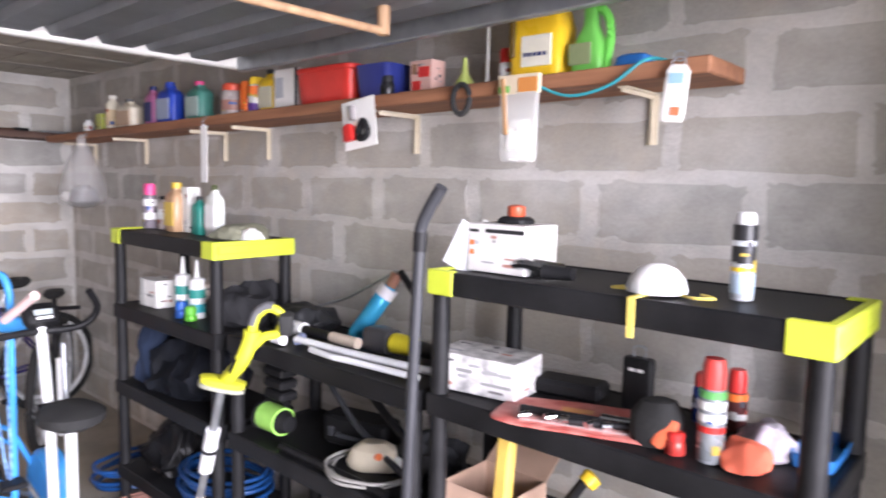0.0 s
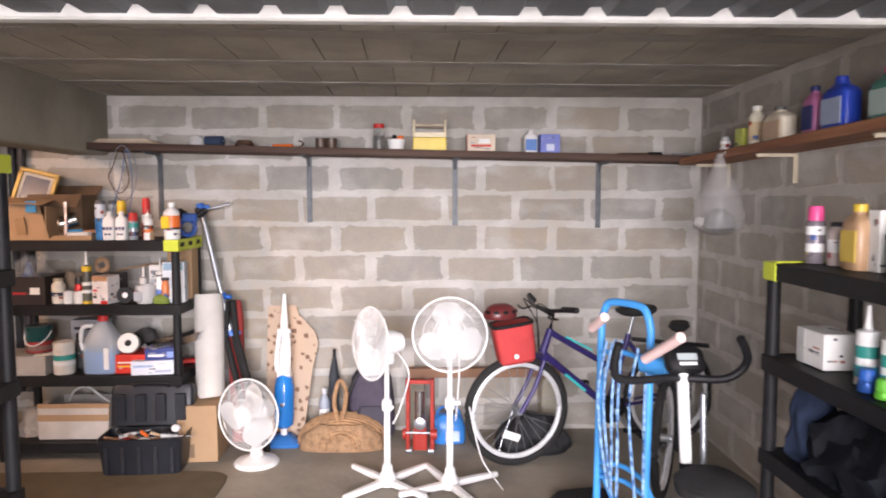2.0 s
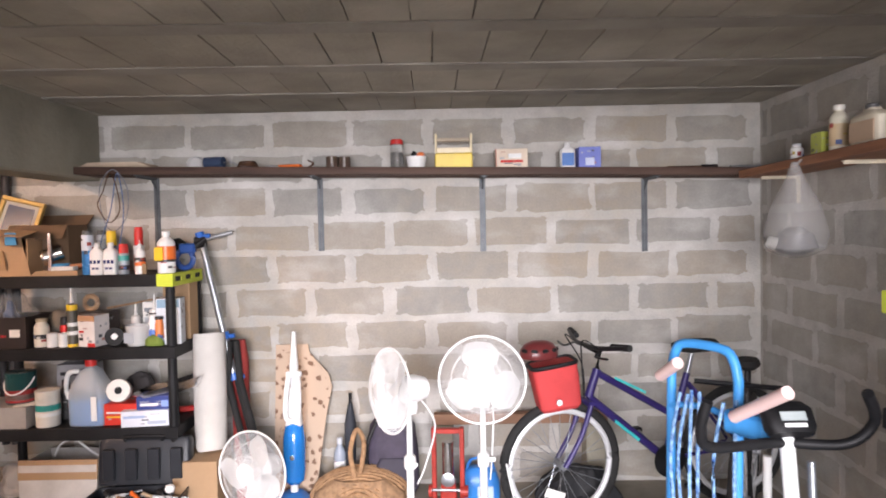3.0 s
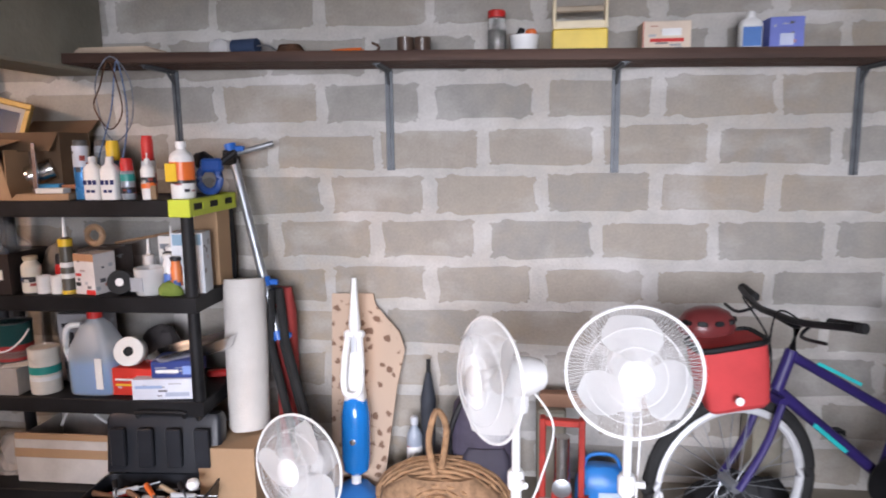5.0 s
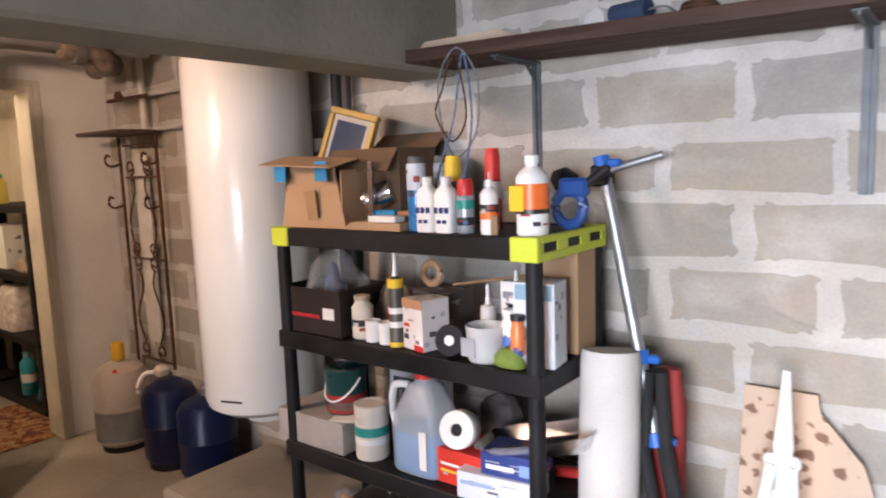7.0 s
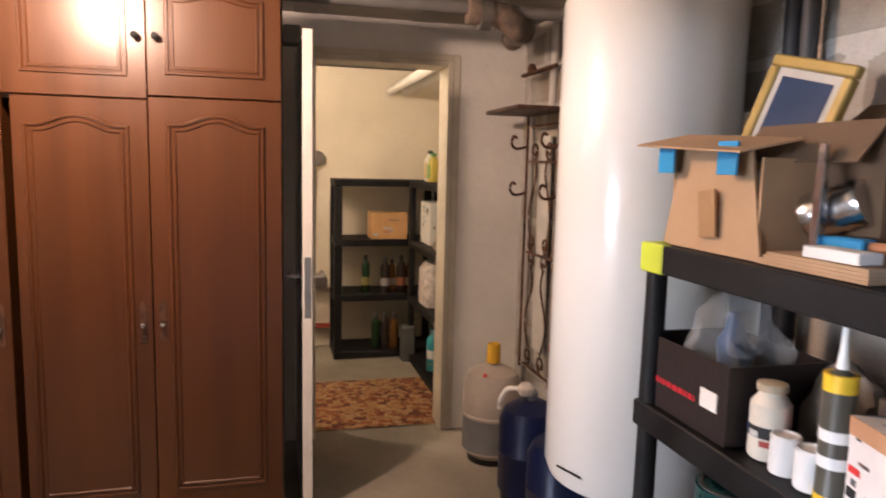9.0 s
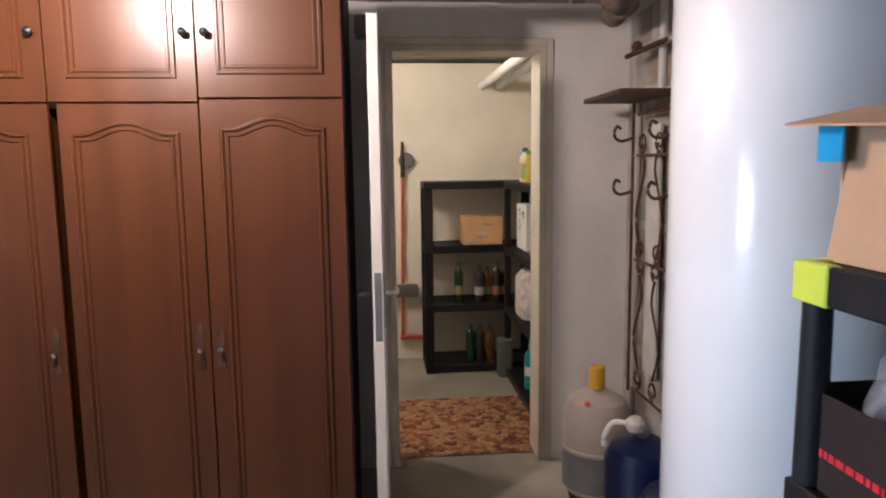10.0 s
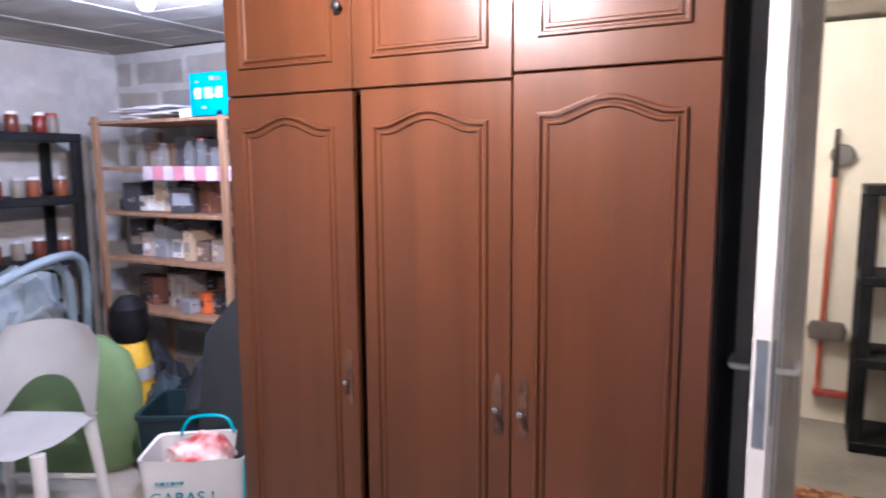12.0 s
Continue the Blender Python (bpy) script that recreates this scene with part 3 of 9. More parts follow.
b0 = bracket("shelf_bracket", BRACKET, 0.26, 0.43, 0.035, "grey galvanised steel shelf bracket on the wall")
part("brace", rod(bmesh.new(), (0, -0.012, -0.06), (0, -0.075, -0.008), 0.006), BRACKET, b0)
tagged(b0, group="north shelf brackets")
b0.matrix_basis = pose(-0.685, -0.002, 1.803)
for x in (-1.64, -2.60, -3.57):
    copy_thing(b0, pose(x, -0.002, 1.789 + 0.02 * abs(x)))
c0 = bracket("shelf_bracket", CREAM_STEEL, 0.2, 0.145, 0.03, "cream painted steel shelf bracket on the wall")
tagged(c0, group="east shelf brackets")
c0.matrix_basis = pose(-0.002, -1.19, 1.788, 0, 0, -90)
for y in (-0.45, -2.07, -2.45, -3.42, -4.36):
    copy_thing(c0, pose(-0.002, y, 1.767 + 0.0172 * abs(y), 0, 0, -90))


# ---- builders for small things ----
def loft(bm, sections, seg=20, power=3.0, m=None):
    """Stacked rounded-rectangle rings: (half width, half depth, z, x shift, y shift)."""
    rings = []
    for s in sections:
        a, b, z = s[:3]
        ox, oy = (s[3], s[4]) if len(s) > 3 else (0, 0)
        ring = []
        for i in range(seg):
            t = 2 * math.pi * i / seg
            c, d = math.cos(t), math.sin(t)
            ring.append(bm.verts.new((ox + a * math.copysign(abs(c) ** (2 / power), c), oy + b * math.copysign(abs(d) ** (2 / power), d), z)))
        rings.append(ring)
    for p, q in zip(rings, rings[1:]):
        for i in range(seg):
            j = (i + 1) % seg
            bm.faces.new((p[i], p[j], q[j], q[i]))
    bm.faces.new(rings[0])
    bm.faces.new(rings[-1])
    if m is not None:
        bmesh.ops.transform(bm, matrix=m, verts=[v for r in rings for v in r])
    return bm


def LO(sections, seg=20, power=3.0, m=None):
    return loft(bmesh.new(), sections, seg, power, m)


WHITE, BLACK, RED, BLUE, YELLOW = (0.75, 0.75, 0.74), (0.02, 0.02, 0.022), (0.55, 0.03, 0.025), (0.02, 0.11, 0.42), (0.75, 0.5, 0.03)
TEAL, ORANGE, PINK, GREEN, SILVER = (0.02, 0.25, 0.22), (0.75, 0.16, 0.03), (0.75, 0.08, 0.25), (0.12, 0.5, 0.05), (0.5, 0.51, 0.52)
NAVY, BEIGE, BROWN = (0.02, 0.03, 0.12), (0.55, 0.42, 0.28), (0.22, 0.12, 0.07)


def band(u, r, z0, z1, color, rough=0.4):
    part("label_band", T([(r + 0.0008, z0), (r + 0.0008, z1)], 24), plastic(color, rough), u)


def print_bars(u, x0, x1, z0, z1, y, color, rows=2, seed=1):
    """Unreadable lettering as short plain bars on a front face."""
    rng = random.Random(seed)
    bm = bmesh.new()
    h = (z1 - z0) / (rows * 1.8)
    for k in range(rows):
        x = x0
        z = z0 + (z1 - z0) * (k + 0.2) / rows
        while x < x1 - 0.004:
            w = min(rng.uniform(0.006, 0.02), x1 - x)
            box(bm, (x, y - 0.0008, z), (x + w, y + 0.0004, z + h))
            x += w + 0.005
    part("print", bm, plastic(color, 0.6), u)


def wrap_print(u, r, z0, z1, seed):
    """Unreadable label print: short bars that follow the round body."""
    rng = random.Random(seed)
    tones = ((0.04, 0.04, 0.05), (0.5, 0.5, 0.48), (0.3, 0.05, 0.04), (0.05, 0.09, 0.25), (0.45, 0.32, 0.05), (0.6, 0.6, 0.6))
    for k in range(9):
        a0, da = k * 0.72 + rng.uniform(0, 0.3), rng.uniform(0.35, 0.7)
        z = rng.uniform(z0, z1 - 0.012)
        h = rng.choice((0.004, 0.006, 0.012, 0.02))
        bm = bmesh.new()
        pairs = []
        for j in range(6):
            a = a0 + da * j / 5
            c = ((r + 0.0013) * math.cos(a), (r + 0.0013) * math.sin(a))
            pairs.append((bm.verts.new((*c, z)), bm.verts.new((*c, min(z + h, z1)))))
        for (p, q), (v, w) in zip(pairs, pairs[1:]):
            bm.faces.new((p, v, w, q))
        part("print", bm, plastic(tones[rng.randrange(6)], 0.5), u)


def spray_can(at, r, h, body, cap, label, cap_h=0.05, bands=(), category="spray can"):
    u = thing("spray_can", label, category, at)
    t = h - cap_h
    part("body", T([(r * 0.94, 0), (r, 0.004), (r, t - 0.016), (r * 0.9, t - 0.006), (r * 0.72, t)], 24), plastic(body, 0.28, 0.3), u)
    part("cap", T([(r * 0.86, t - 0.004), (r * 0.86, t + cap_h * 0.7), (r * 0.7, h), (0, h)], 20), plastic(cap, 0.4), u)
    for z0, z1, c in bands:
        band(u, r, h * z0, h * z1, c)
    if t > 0.07:
        wrap_print(u, r, 0.02, t - 0.022, int(abs(at[0] * 971 + at[1] * 577) * 10))
    return u


def round_bottle(at, r, h, body, cap, label, neck=0.35, bands=(), name="bottle", category="bottle", glass=None, tip=0.0):
    u = thing(name, label, category, at)
    s = h * 0.72
    n = r * neck
    part("body", T([(r * 0.92, 0), (r, 0.006), (r, s), (r * 0.8, s + h * 0.07), (n, s + h * 0.14), (n, h * 0.91)], 24), glass or plastic(body, 0.3), u)
    part("cap", T([(n * 1.25, h * 0.89), (n * 1.25, h * 0.985), (n * 0.9, h), (n * 0.25 if tip else 0, h)] + ([(0.002, h + tip), (0, h + tip)] if tip else []), 16), plastic(cap, 0.4), u)
    for z0, z1, c in bands:
        band(u, r, h * z0, h * z1, c)
    if not glass:
        wrap_print(u, r, h * 0.12, s - 0.01, int(abs(at[0] * 971 + at[1] * 577) * 10))
    return u


def flat_bottle(at, w, d, h, body, cap, label, turn=0, panel=None, name="bottle", category="bottle"):
    u = thing(name, label, category, at, turn)
    a, b = w / 2, d / 2
    part("body", LO([(a * 0.94, b * 0.94, 0), (a, b, 0.006), (a, b, h * 0.68), (a * 0.85, b * 0.85, h * 0.76), (a * 0.4, b * 0.5, h * 0.84), (a * 0.36, b * 0.48, h * 0.9)], 24, 4), plastic(body, 0.32), u)
    part("cap", T([(b * 0.56, h * 0.88), (b * 0.56, h * 0.98), (b * 0.45, h), (0, h)], 16), plastic(cap, 0.4), u)
    if panel:
        part("label_panel", B((-a * 0.8, -b - 0.0015, h * 0.12), (a * 0.8, -b + 0.004, h * 0.6), 0.001), plastic(panel, 0.5), u)
    return u


def carton(at, w, d, h, material, label, turn=0, prints=(), name="carton", open_top=False, flaps=True, category="box", tilt=(0, 0), busy=0):
    """A folded board box with closed or open flaps."""
    u = thing(name, label, category, at, turn, tilt=tilt)
    a, b = w / 2, d / 2
    bm = bmesh.new()
    if open_top:
        rings = [[bm.verts.new((sx * (a - e), sy * (b - e), z)) for sx, sy in ((-1, -1), (1, -1), (1, 1), (-1, 1))] for e, z in ((0, 0), (0, h), (0.004, h), (0.004, 0.004))]
        for lower, upper in zip(rings, rings[1:]):
            for k in range(4):
                bm.faces.new((lower[k], lower[(k + 1) % 4], upper[(k + 1) % 4], upper[k]))
        bm.faces.new(rings[0][::-1])
        bm.faces.new(rings[-1])
    else:
        box(bm, (-a, -b, 0), (a, b, h), 0.002)
    part("body", bm, material, u)
    if open_top and flaps:
        fl = min(b, 0.12)
        part("flap", B((-a, -b - fl, h - 0.002), (a, -b, h + 0.002), 0, Matrix.Translation((0, -b, h)) @ Matrix.Rotation(radians(50), 4, "X") @ Matrix.Translation((0, b, -h))), material, u)
        part("flap", B((-a, b, h - 0.002), (a, b + fl, h + 0.002), 0, Matrix.Translation((0, b, h)) @ Matrix.Rotation(radians(35), 4, "X") @ Matrix.Translation((0, -b, -h))), material, u)
    for k, (x0, z0, x1, z1, c) in enumerate(prints):
        part("print", B((-a + w * x0, -b - 0.001, h * z0), (-a + w * x1, -b + 0.001, h * z1), 0), plastic(c, 0.6), u)
    if not busy and name == "carton" and category == "box" and not open_top and material is not CARD:
        busy = 1 + int(abs(at[0] * 83 + at[1] * 47) * 10)
    rng = random.Random(busy)
    tones = ((0.09, 0.09, 0.1), (0.3, 0.3, 0.31), (0.42, 0.2, 0.16), (0.4, 0.41, 0.43), (0.16, 0.15, 0.15))
    for k in range(16 if busy else 0):
        c = plastic(tones[rng.randrange(5)], 0.6)
        f, s, lw, lh = rng.uniform(0.04, 0.7), rng.uniform(0.08, 0.85), rng.uniform(0.06, 0.26), rng.uniform(0.025, 0.10)
        if k % 3 == 0:
            part("print", B((-a + w * f, -b - 0.0008, h * s), (-a + w * (f + lw), -b + 0.001, h * min(0.96, s + lh)), 0), c, u)
        elif k % 3 == 1:
            part("print", B((a - 0.001, -b + d * f, h * s), (a + 0.0008, -b + d * (f + lw), h * min(0.96, s + lh)), 0), c, u)
        else:
            part("print", B((-a + w * f, -b + d * s, h), (-a + w * (f + lw), -b + d * min(0.96, s + lh), h + 0.0009), 0), c, u)
    return u


def cartridge(at, r, h, tube_col, tip_col, label, bands=()):
    u = thing("sealant_cartridge", label, "cartridge", at)
    part("body", T([(r * 1.03, 0), (r * 1.03, 0.008), (r, 0.01), (r, h * 0.68), (r * 0.5, h * 0.70), (r * 0.35, h * 0.72)], 20), plastic(tube_col, 0.35), u)
    part("nozzle", T([(r * 0.4, h * 0.715), (r * 0.28, h * 0.8), (r * 0.2, h), (0, h)], 12), plastic(tip_col, 0.4), u)
    for z0, z1, c in bands:
        band(u, r, h * z0, h * z1, c)
    return u


def paint_tin(at, r, h, body, lid, label, bands=(), handle=None):
    u = thing("paint_tin", label, "tin", at)
    part("body", T([(r * 0.97, 0), (r, 0.004), (r, h - 0.006), (r * 1.02, h - 0.003), (r * 1.02, h), (r * 0.9, h)], 28), plastic(body, 0.3), u)
    part("lid", T([(r * 0.93, h - 0.004), (r * 0.93, h + 0.003), (r * 0.8, h + 0.003), (r * 0.78, h - 0.001), (0, h - 0.001)], 24), plastic(lid, 0.3, 0.2), u)
    for z0, z1, c in bands:
        band(u, r, h * z0, h * z1, c)
    if handle:
        part("handle", W([(r * 1.03 * math.cos(a), -r * 1.04 * math.sin(a) - 0.002, h * 0.82 - h * 0.5 * math.sin(a)) for a in [math.pi * k / 12 for k in range(13)]], 0.004, 6), plastic(handle, 0.4), u)
    return u


def hank(name, centre, rx, ry, loops, r, material, label, category, seed=1, rise=0.012, upright=False):
    """A loose coil of hose, rope or cable."""
    rng = random.Random(seed)
    pts = []
    n = 14
    for k in range(loops * n + 1):
        a = 2 * math.pi * k / n
        w = 1 + 0.08 * math.sin(a * 0.37 + seed) + rng.uniform(-0.03, 0.03)
        lift = r + rise * (k / n) + rng.uniform(0, 0.3) * rise
        if upright:
            pts.append((rx * w * math.cos(a), -r - 0.6 * lift, ry * w * math.sin(a)))
        else:
            pts.append((rx * w * math.cos(a), ry * w * math.sin(a), lift))
    return mesh_thing(name, W(pts, r, 7, False, 3), material, label, category, at=centre)


def heap(name, centre, a, b, h, material, label, category, seed=1, rough=0.035, turn=0):
    """A crumpled soft heap (bag, cloth)."""
    bm = LO([(a * 0.9, b * 0.9, 0), (a, b, h * 0.12), (a * 0.95, b * 0.95, h * 0.4), (a * 0.8, b * 0.75, h * 0.7), (a * 0.5, b * 0.45, h * 0.92), (a * 0.15, b * 0.12, h)], 30, 2.6)
    bmesh.ops.subdivide_edges(bm, edges=bm.edges[:], cuts=1, use_grid_fill=True)
    for v in bm.verts:
        if v.co.z > 0.004:
            v.co += noise.noise_vector(v.co * 9 + Vector((seed * 3.1, 0, seed))) * rough + noise.noise_vector(v.co * 24 + Vector((seed, 5, 0))) * rough * 0.35
            fold = abs(noise.noise(v.co * 13 + Vector((seed, seed, 2)))) + 0.5 * abs(noise.noise(v.co * 31 + Vector((2, seed, 7))))
            v.co += Vector((v.co.x / max(a, 0.01), v.co.y / max(b, 0.01), 0.5)) * (0.3 - fold) * rough * 0.9
            v.co.z = max(v.co.z, 0.002)
    return mesh_thing(name, bm, material, label, category, at=centre, turn=turn)


# ---- north wall shelf ----
def on_north(x):
    return 1.832 + 0.02 * abs(x)


z = on_north
for x in (-2.50, -2.43):
    paint_tin((x, -0.15, z(x)), 0.034, 0.066, (0.09, 0.06, 0.045), (0.2, 0.17, 0.14), "small dark brown varnish tin on the wall shelf")
jar = thing("jar", "glass jar of screws with a red lid", "jar", (-2.13, -0.16, z(-2.13)))
part("glass", T([(0.034, 0), (0.037, 0.006), (0.037, 0.11), (0.030, 0.128), (0.030, 0.14)], 24), glass_like("jar_glass", (0.9, 0.92, 0.92), 0.05), jar)
part("contents", jitter(T([(0.030, 0.004), (0.032, 0.05), (0.028, 0.09), (0, 0.095)], 16), 0.006, 60), plastic((0.28, 0.26, 0.24), 0.4, 0.6), jar, "loose screws")
part("lid", T([(0.035, 0.138), (0.035, 0.162), (0.031, 0.166), (0, 0.166)], 24), plastic(RED, 0.4), jar)
bowl = thing("plastic_tub", "white plastic tub holding an orange cap", "tub", (-2.02, -0.15, z(-2.02)))
part("tub", T([(0.045, 0), (0.048, 0.004), (0.058, 0.07), (0.055, 0.07), (0.046, 0.008), (0, 0.008)], 24), WHITE_PLASTIC, bowl)
part("orange_cap", T([(0.022, 0.05), (0.022, 0.088), (0.016, 0.094), (0, 0.094)], 16, Matrix.Translation((0.025, 0, 0))), plastic(ORANGE), bowl)
part("black_grip", R((-0.03, 0, 0.05), (-0.01, 0.01, 0.098), 0.013), BLACK_PLASTIC, bowl)
bk = thing("carry_tray", "yellow and cream plastic carry tray on the wall shelf", "basket", (-1.808, -0.16, z(-1.8)))
part("tray", box(B((-0.105, -0.06, 0), (0.105, 0.06, 0.085), 0.006), (-0.1, -0.062, 0.01), (0.1, -0.058, 0.075)), plastic((0.72, 0.52, 0.06)), bk)
for s in (-1, 1):
    part("post", B((s * 0.105 - 0.013 * s, -0.062, 0.085), (s * 0.105, 0.0, 0.194), 0.004), plastic((0.72, 0.62, 0.42)), bk)
part("rim", B((-0.092, -0.061, 0.085), (0.092, -0.05, 0.115), 0.003), plastic((0.72, 0.62, 0.42)), bk)
part("top_bar", B((-0.092, -0.04, 0.15), (0.092, -0.02, 0.172), 0.004), plastic((0.35, 0.28, 0.2)), bk)
carton((-1.483, -0.15, z(-1.48)), 0.18, 0.12, 0.11, plastic((0.66, 0.55, 0.44), 0.7), "small printed cream carton with red writing", prints=((0.15, 0.3, 0.85, 0.42, RED), (0.4, 0.5, 0.8, 0.75, WHITE), (0, 0, 0.03, 1, (0.5, 0.2, 0.15))))
flat_bottle((-1.162, -0.15, z(-1.16)), 0.085, 0.06, 0.15, WHITE, WHITE, "white squat bottle with a blue label", panel=(0.08, 0.2, 0.5))
carton((-1.044, -0.15, z(-1.04)), 0.124, 0.1, 0.122, plastic((0.16, 0.2, 0.55), 0.5), "periwinkle blue carton beside a white bottle", prints=((0.3, 0.15, 0.7, 0.5, (0.55, 0.6, 0.75)),))
pp = thing("paper_stack", "untidy stack of old brown papers and boards", "papers", (-3.68, -0.15, z(-3.68)))
for k in range(5):
    part("sheet", B((-0.21 + 0.01 * k, -0.11, 0.006 * k), (0.2 - 0.02 * k, 0.1, 0.006 * k + 0.0055), 0, pose(0, 0, 0, 0, 0, (k * 37) % 9 - 4)), surface("old_paper", (0.4 + 0.05 * k, 0.32 + 0.04 * k, 0.24 + 0.03 * k), 0.85, bump=0.1), pp)
heap("plastic_wrap", (-3.27, -0.17, z(-3.27)), 0.05, 0.05, 0.07, film_like("clear_film", (0.8, 0.8, 0.8), 0.4), "crumpled clear plastic wrapping on the wall shelf", "plastic", 3, 0.02)
ct = thing("paint_roller", "dark blue roller sleeve lying on the wall shelf", "roller", (-3.15, -0.19, z(-3.15)))
part("sleeve", R((-0.06, 0, 0.032), (0.05, -0.02, 0.032), 0.031, None, 20), plastic((0.03, 0.05, 0.1), 0.8), ct)
part("wire", W([(0.05, -0.02, 0.032), (0.1, -0.03, 0.03), (0.13, 0.02, 0.012), (0.2, 0.03, 0.006)], 0.003, 6, False, 5), GALV, ct)
tb = thing("pliers", "orange handled pliers on the dark wall shelf", "pliers", (-2.78, -0.18, z(-2.78)))
part("handle", W([(-0.02, 0, 0.012), (0.05, -0.02, 0.012), (0.11, -0.03, 0.012)], 0.009, 8, False, 4), plastic(ORANGE), tb)
part("handle", W([(-0.02, 0, 0.012), (0.05, 0.02, 0.012), (0.11, 0.02, 0.012)], 0.009, 8, False, 4), plastic(ORANGE), tb)
part("jaw", B((-0.09, -0.012, 0.004), (-0.015, 0.012, 0.018), 0.004), GALV, tb)
hk = thing("metal_hook", "bent brown iron hook lying on the shelf", "hook", (-2.66, -0.12, z(-2.66)))
part("rod", W([(-0.08, 0, 0.008), (0, 0, 0.008), (0.05, -0.02, 0.03), (0.02, -0.03, 0.05)], 0.005, 7, False, 5), RUST, hk)
wr = thing("chain", "tangle of old brown wire and tools", "wire", (-2.98, -0.16, z(-2.98)))
part("wire", W([(0.06 * math.cos(k * 1.3) * (1 - k * 0.02), 0.05 * math.sin(k * 1.3), 0.01 + 0.002 * k) for k in range(16)], 0.005, 6, False, 4), RUST, wr)
mesh_thing("steel_rod", R((-0.26, -0.2, z(-0.2) + 0.012), (-0.07, -0.18, z(-0.2) + 0.012), 0.008), GALV, "short bright steel rod on the shelf end", "rod")
dk = thing("hand_tool", "dark hand tools lying on the shelf", "tool", (-0.5, -0.17, z(-0.5)))
part("shaft", R((-0.1, 0, 0.01), (0.1, 0.02, 0.01), 0.008), RUST, dk)
part("grip", R((0.1, 0.02, 0.012), (0.19, 0.03, 0.012), 0.013), BLACK_PLASTIC, dk)

# ---- shelving unit under the north shelf: top board ----
zt = 1.322
cb = thing("cardboard_box", "opened brown cardboard flap box with blue tape", "box", (-4.22, -0.36, zt))
part("front", P([(-0.165, 0), (0.165, 0), (0.10, 0.225), (-0.13, 0.225)], -0.003, 0.003, pose(0, -0.10, 0, 86, 0, 0)), CARD, cb)
part("top_flap", B((-0.20, -0.08, 0), (0.17, 0.06, 0.004), 0, pose(-0.01, -0.08, 0.232, 12, 3, 0)), CARD, cb)
part("side", B((-0.15, -0.095, 0), (-0.145, 0.1, 0.23), 0), CARD, cb)
part("side", B((0.14, -0.095, 0), (0.145, 0.1, 0.2), 0), CARD, cb)
for x in (-0.14, 0.075):
    part("tape", B((x - 0.03, -0.125, 0.165), (x + 0.03, -0.119, 0.232), 0.001), plastic((0.03, 0.25, 0.5), 0.4), cb, "blue adhesive tape")
part("tape", B((-0.01, -0.113, 0.03), (0.045, -0.1085, 0.13), 0, pose(0, 0, 0, 0, -8, 0)), plastic((0.33, 0.2, 0.1), 0.4), cb, "brown parcel tape")
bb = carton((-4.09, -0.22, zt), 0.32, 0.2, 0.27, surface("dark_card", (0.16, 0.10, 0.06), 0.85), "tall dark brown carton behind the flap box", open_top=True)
pf = thing("picture_frame", "gilt picture frame with a dark blue picture", "picture frame", (-4.285, -0.27, zt + 0.17), 2, tilt=(-12, 14))
for a, b in (((-0.12, 0), (0.12, 0.026)), ((-0.12, 0.234), (0.12, 0.26)), ((-0.12, 0.0265), (-0.094, 0.2335)), ((0.094, 0.0265), (0.12, 0.2335))):
    part("frame_side", B((a[0], -0.012, a[1]), (b[0], 0.012, b[1]), 0.004), plastic((0.34, 0.24, 0.075), 0.4, 0.3), pf)
part("mat", B((-0.0935, -0.003, 0.027), (0.0935, 0.003, 0.233), 0), plastic((0.42, 0.40, 0.36), 0.7), pf, "pale mat board")
part("picture", B((-0.074, -0.0055, 0.046), (0.074, -0.0035, 0.214), 0), plastic((0.02, 0.04, 0.09), 0.25), pf)
sv = thing("foil_duct", "silver aluminium duct piece and crumpled foil", "duct", (-4.02, -0.36, zt + 0.028))
part("duct", T([(0.045, 0), (0.047, 0.01)] + [(0.044 + 0.003 * (k % 2), 0.01 + 0.012 * k) for k in range(1, 9)], 20, pose(-0.03, 0, 0.06, 0, 70, 20)), CHROME, sv)
part("foil", jitter(B((0.02, -0.05, -0.02), (0.045, -0.03, 0.2), 0.002), 0.015, 25), CHROME, sv)
bp = thing("board_pile", "pile of thin brown cardboard sheets", "cardboard", (-3.93, -0.38, zt))
for k in range(4):
    part("sheet", B((-0.125 + 0.008 * k, -0.09, 0.0065 * k), (0.125, 0.09, 0.0065 * k + 0.006), 0), CARD, bp)
br = thing("brush", "blue handled brush lying on cardboard", "brush", (-3.9, -0.37, zt + 0.027), 10)
part("handle", R((0.0, 0, 0.02), (0.13, 0.02, 0.02), 0.010, 0.014), plastic((0.45, 0.2, 0.1)), br)
part("head", B((-0.08, -0.02, 0.002), (0.0, 0.02, 0.034), 0.004), plastic((0.04, 0.25, 0.5)), br)
carton((-3.89, -0.44, zt + 0.027), 0.12, 0.05, 0.02, PAPER, "small folded white leaflet", name="leaflet", category="paper")
spray_can((-3.772, -0.42, zt), 0.030, 0.236, (0.05, 0.22, 0.5), (0.1, 0.1, 0.1), "tall light blue aerosol can", 0.02, ((0.55, 0.9, (0.55, 0.6, 0.68)),))
spray_can((-3.742, -0.33, zt), 0.026, 0.236, (0.55, 0.57, 0.6), (0.1, 0.1, 0.1), "tall silver aerosol can behind white bottles", 0.02)
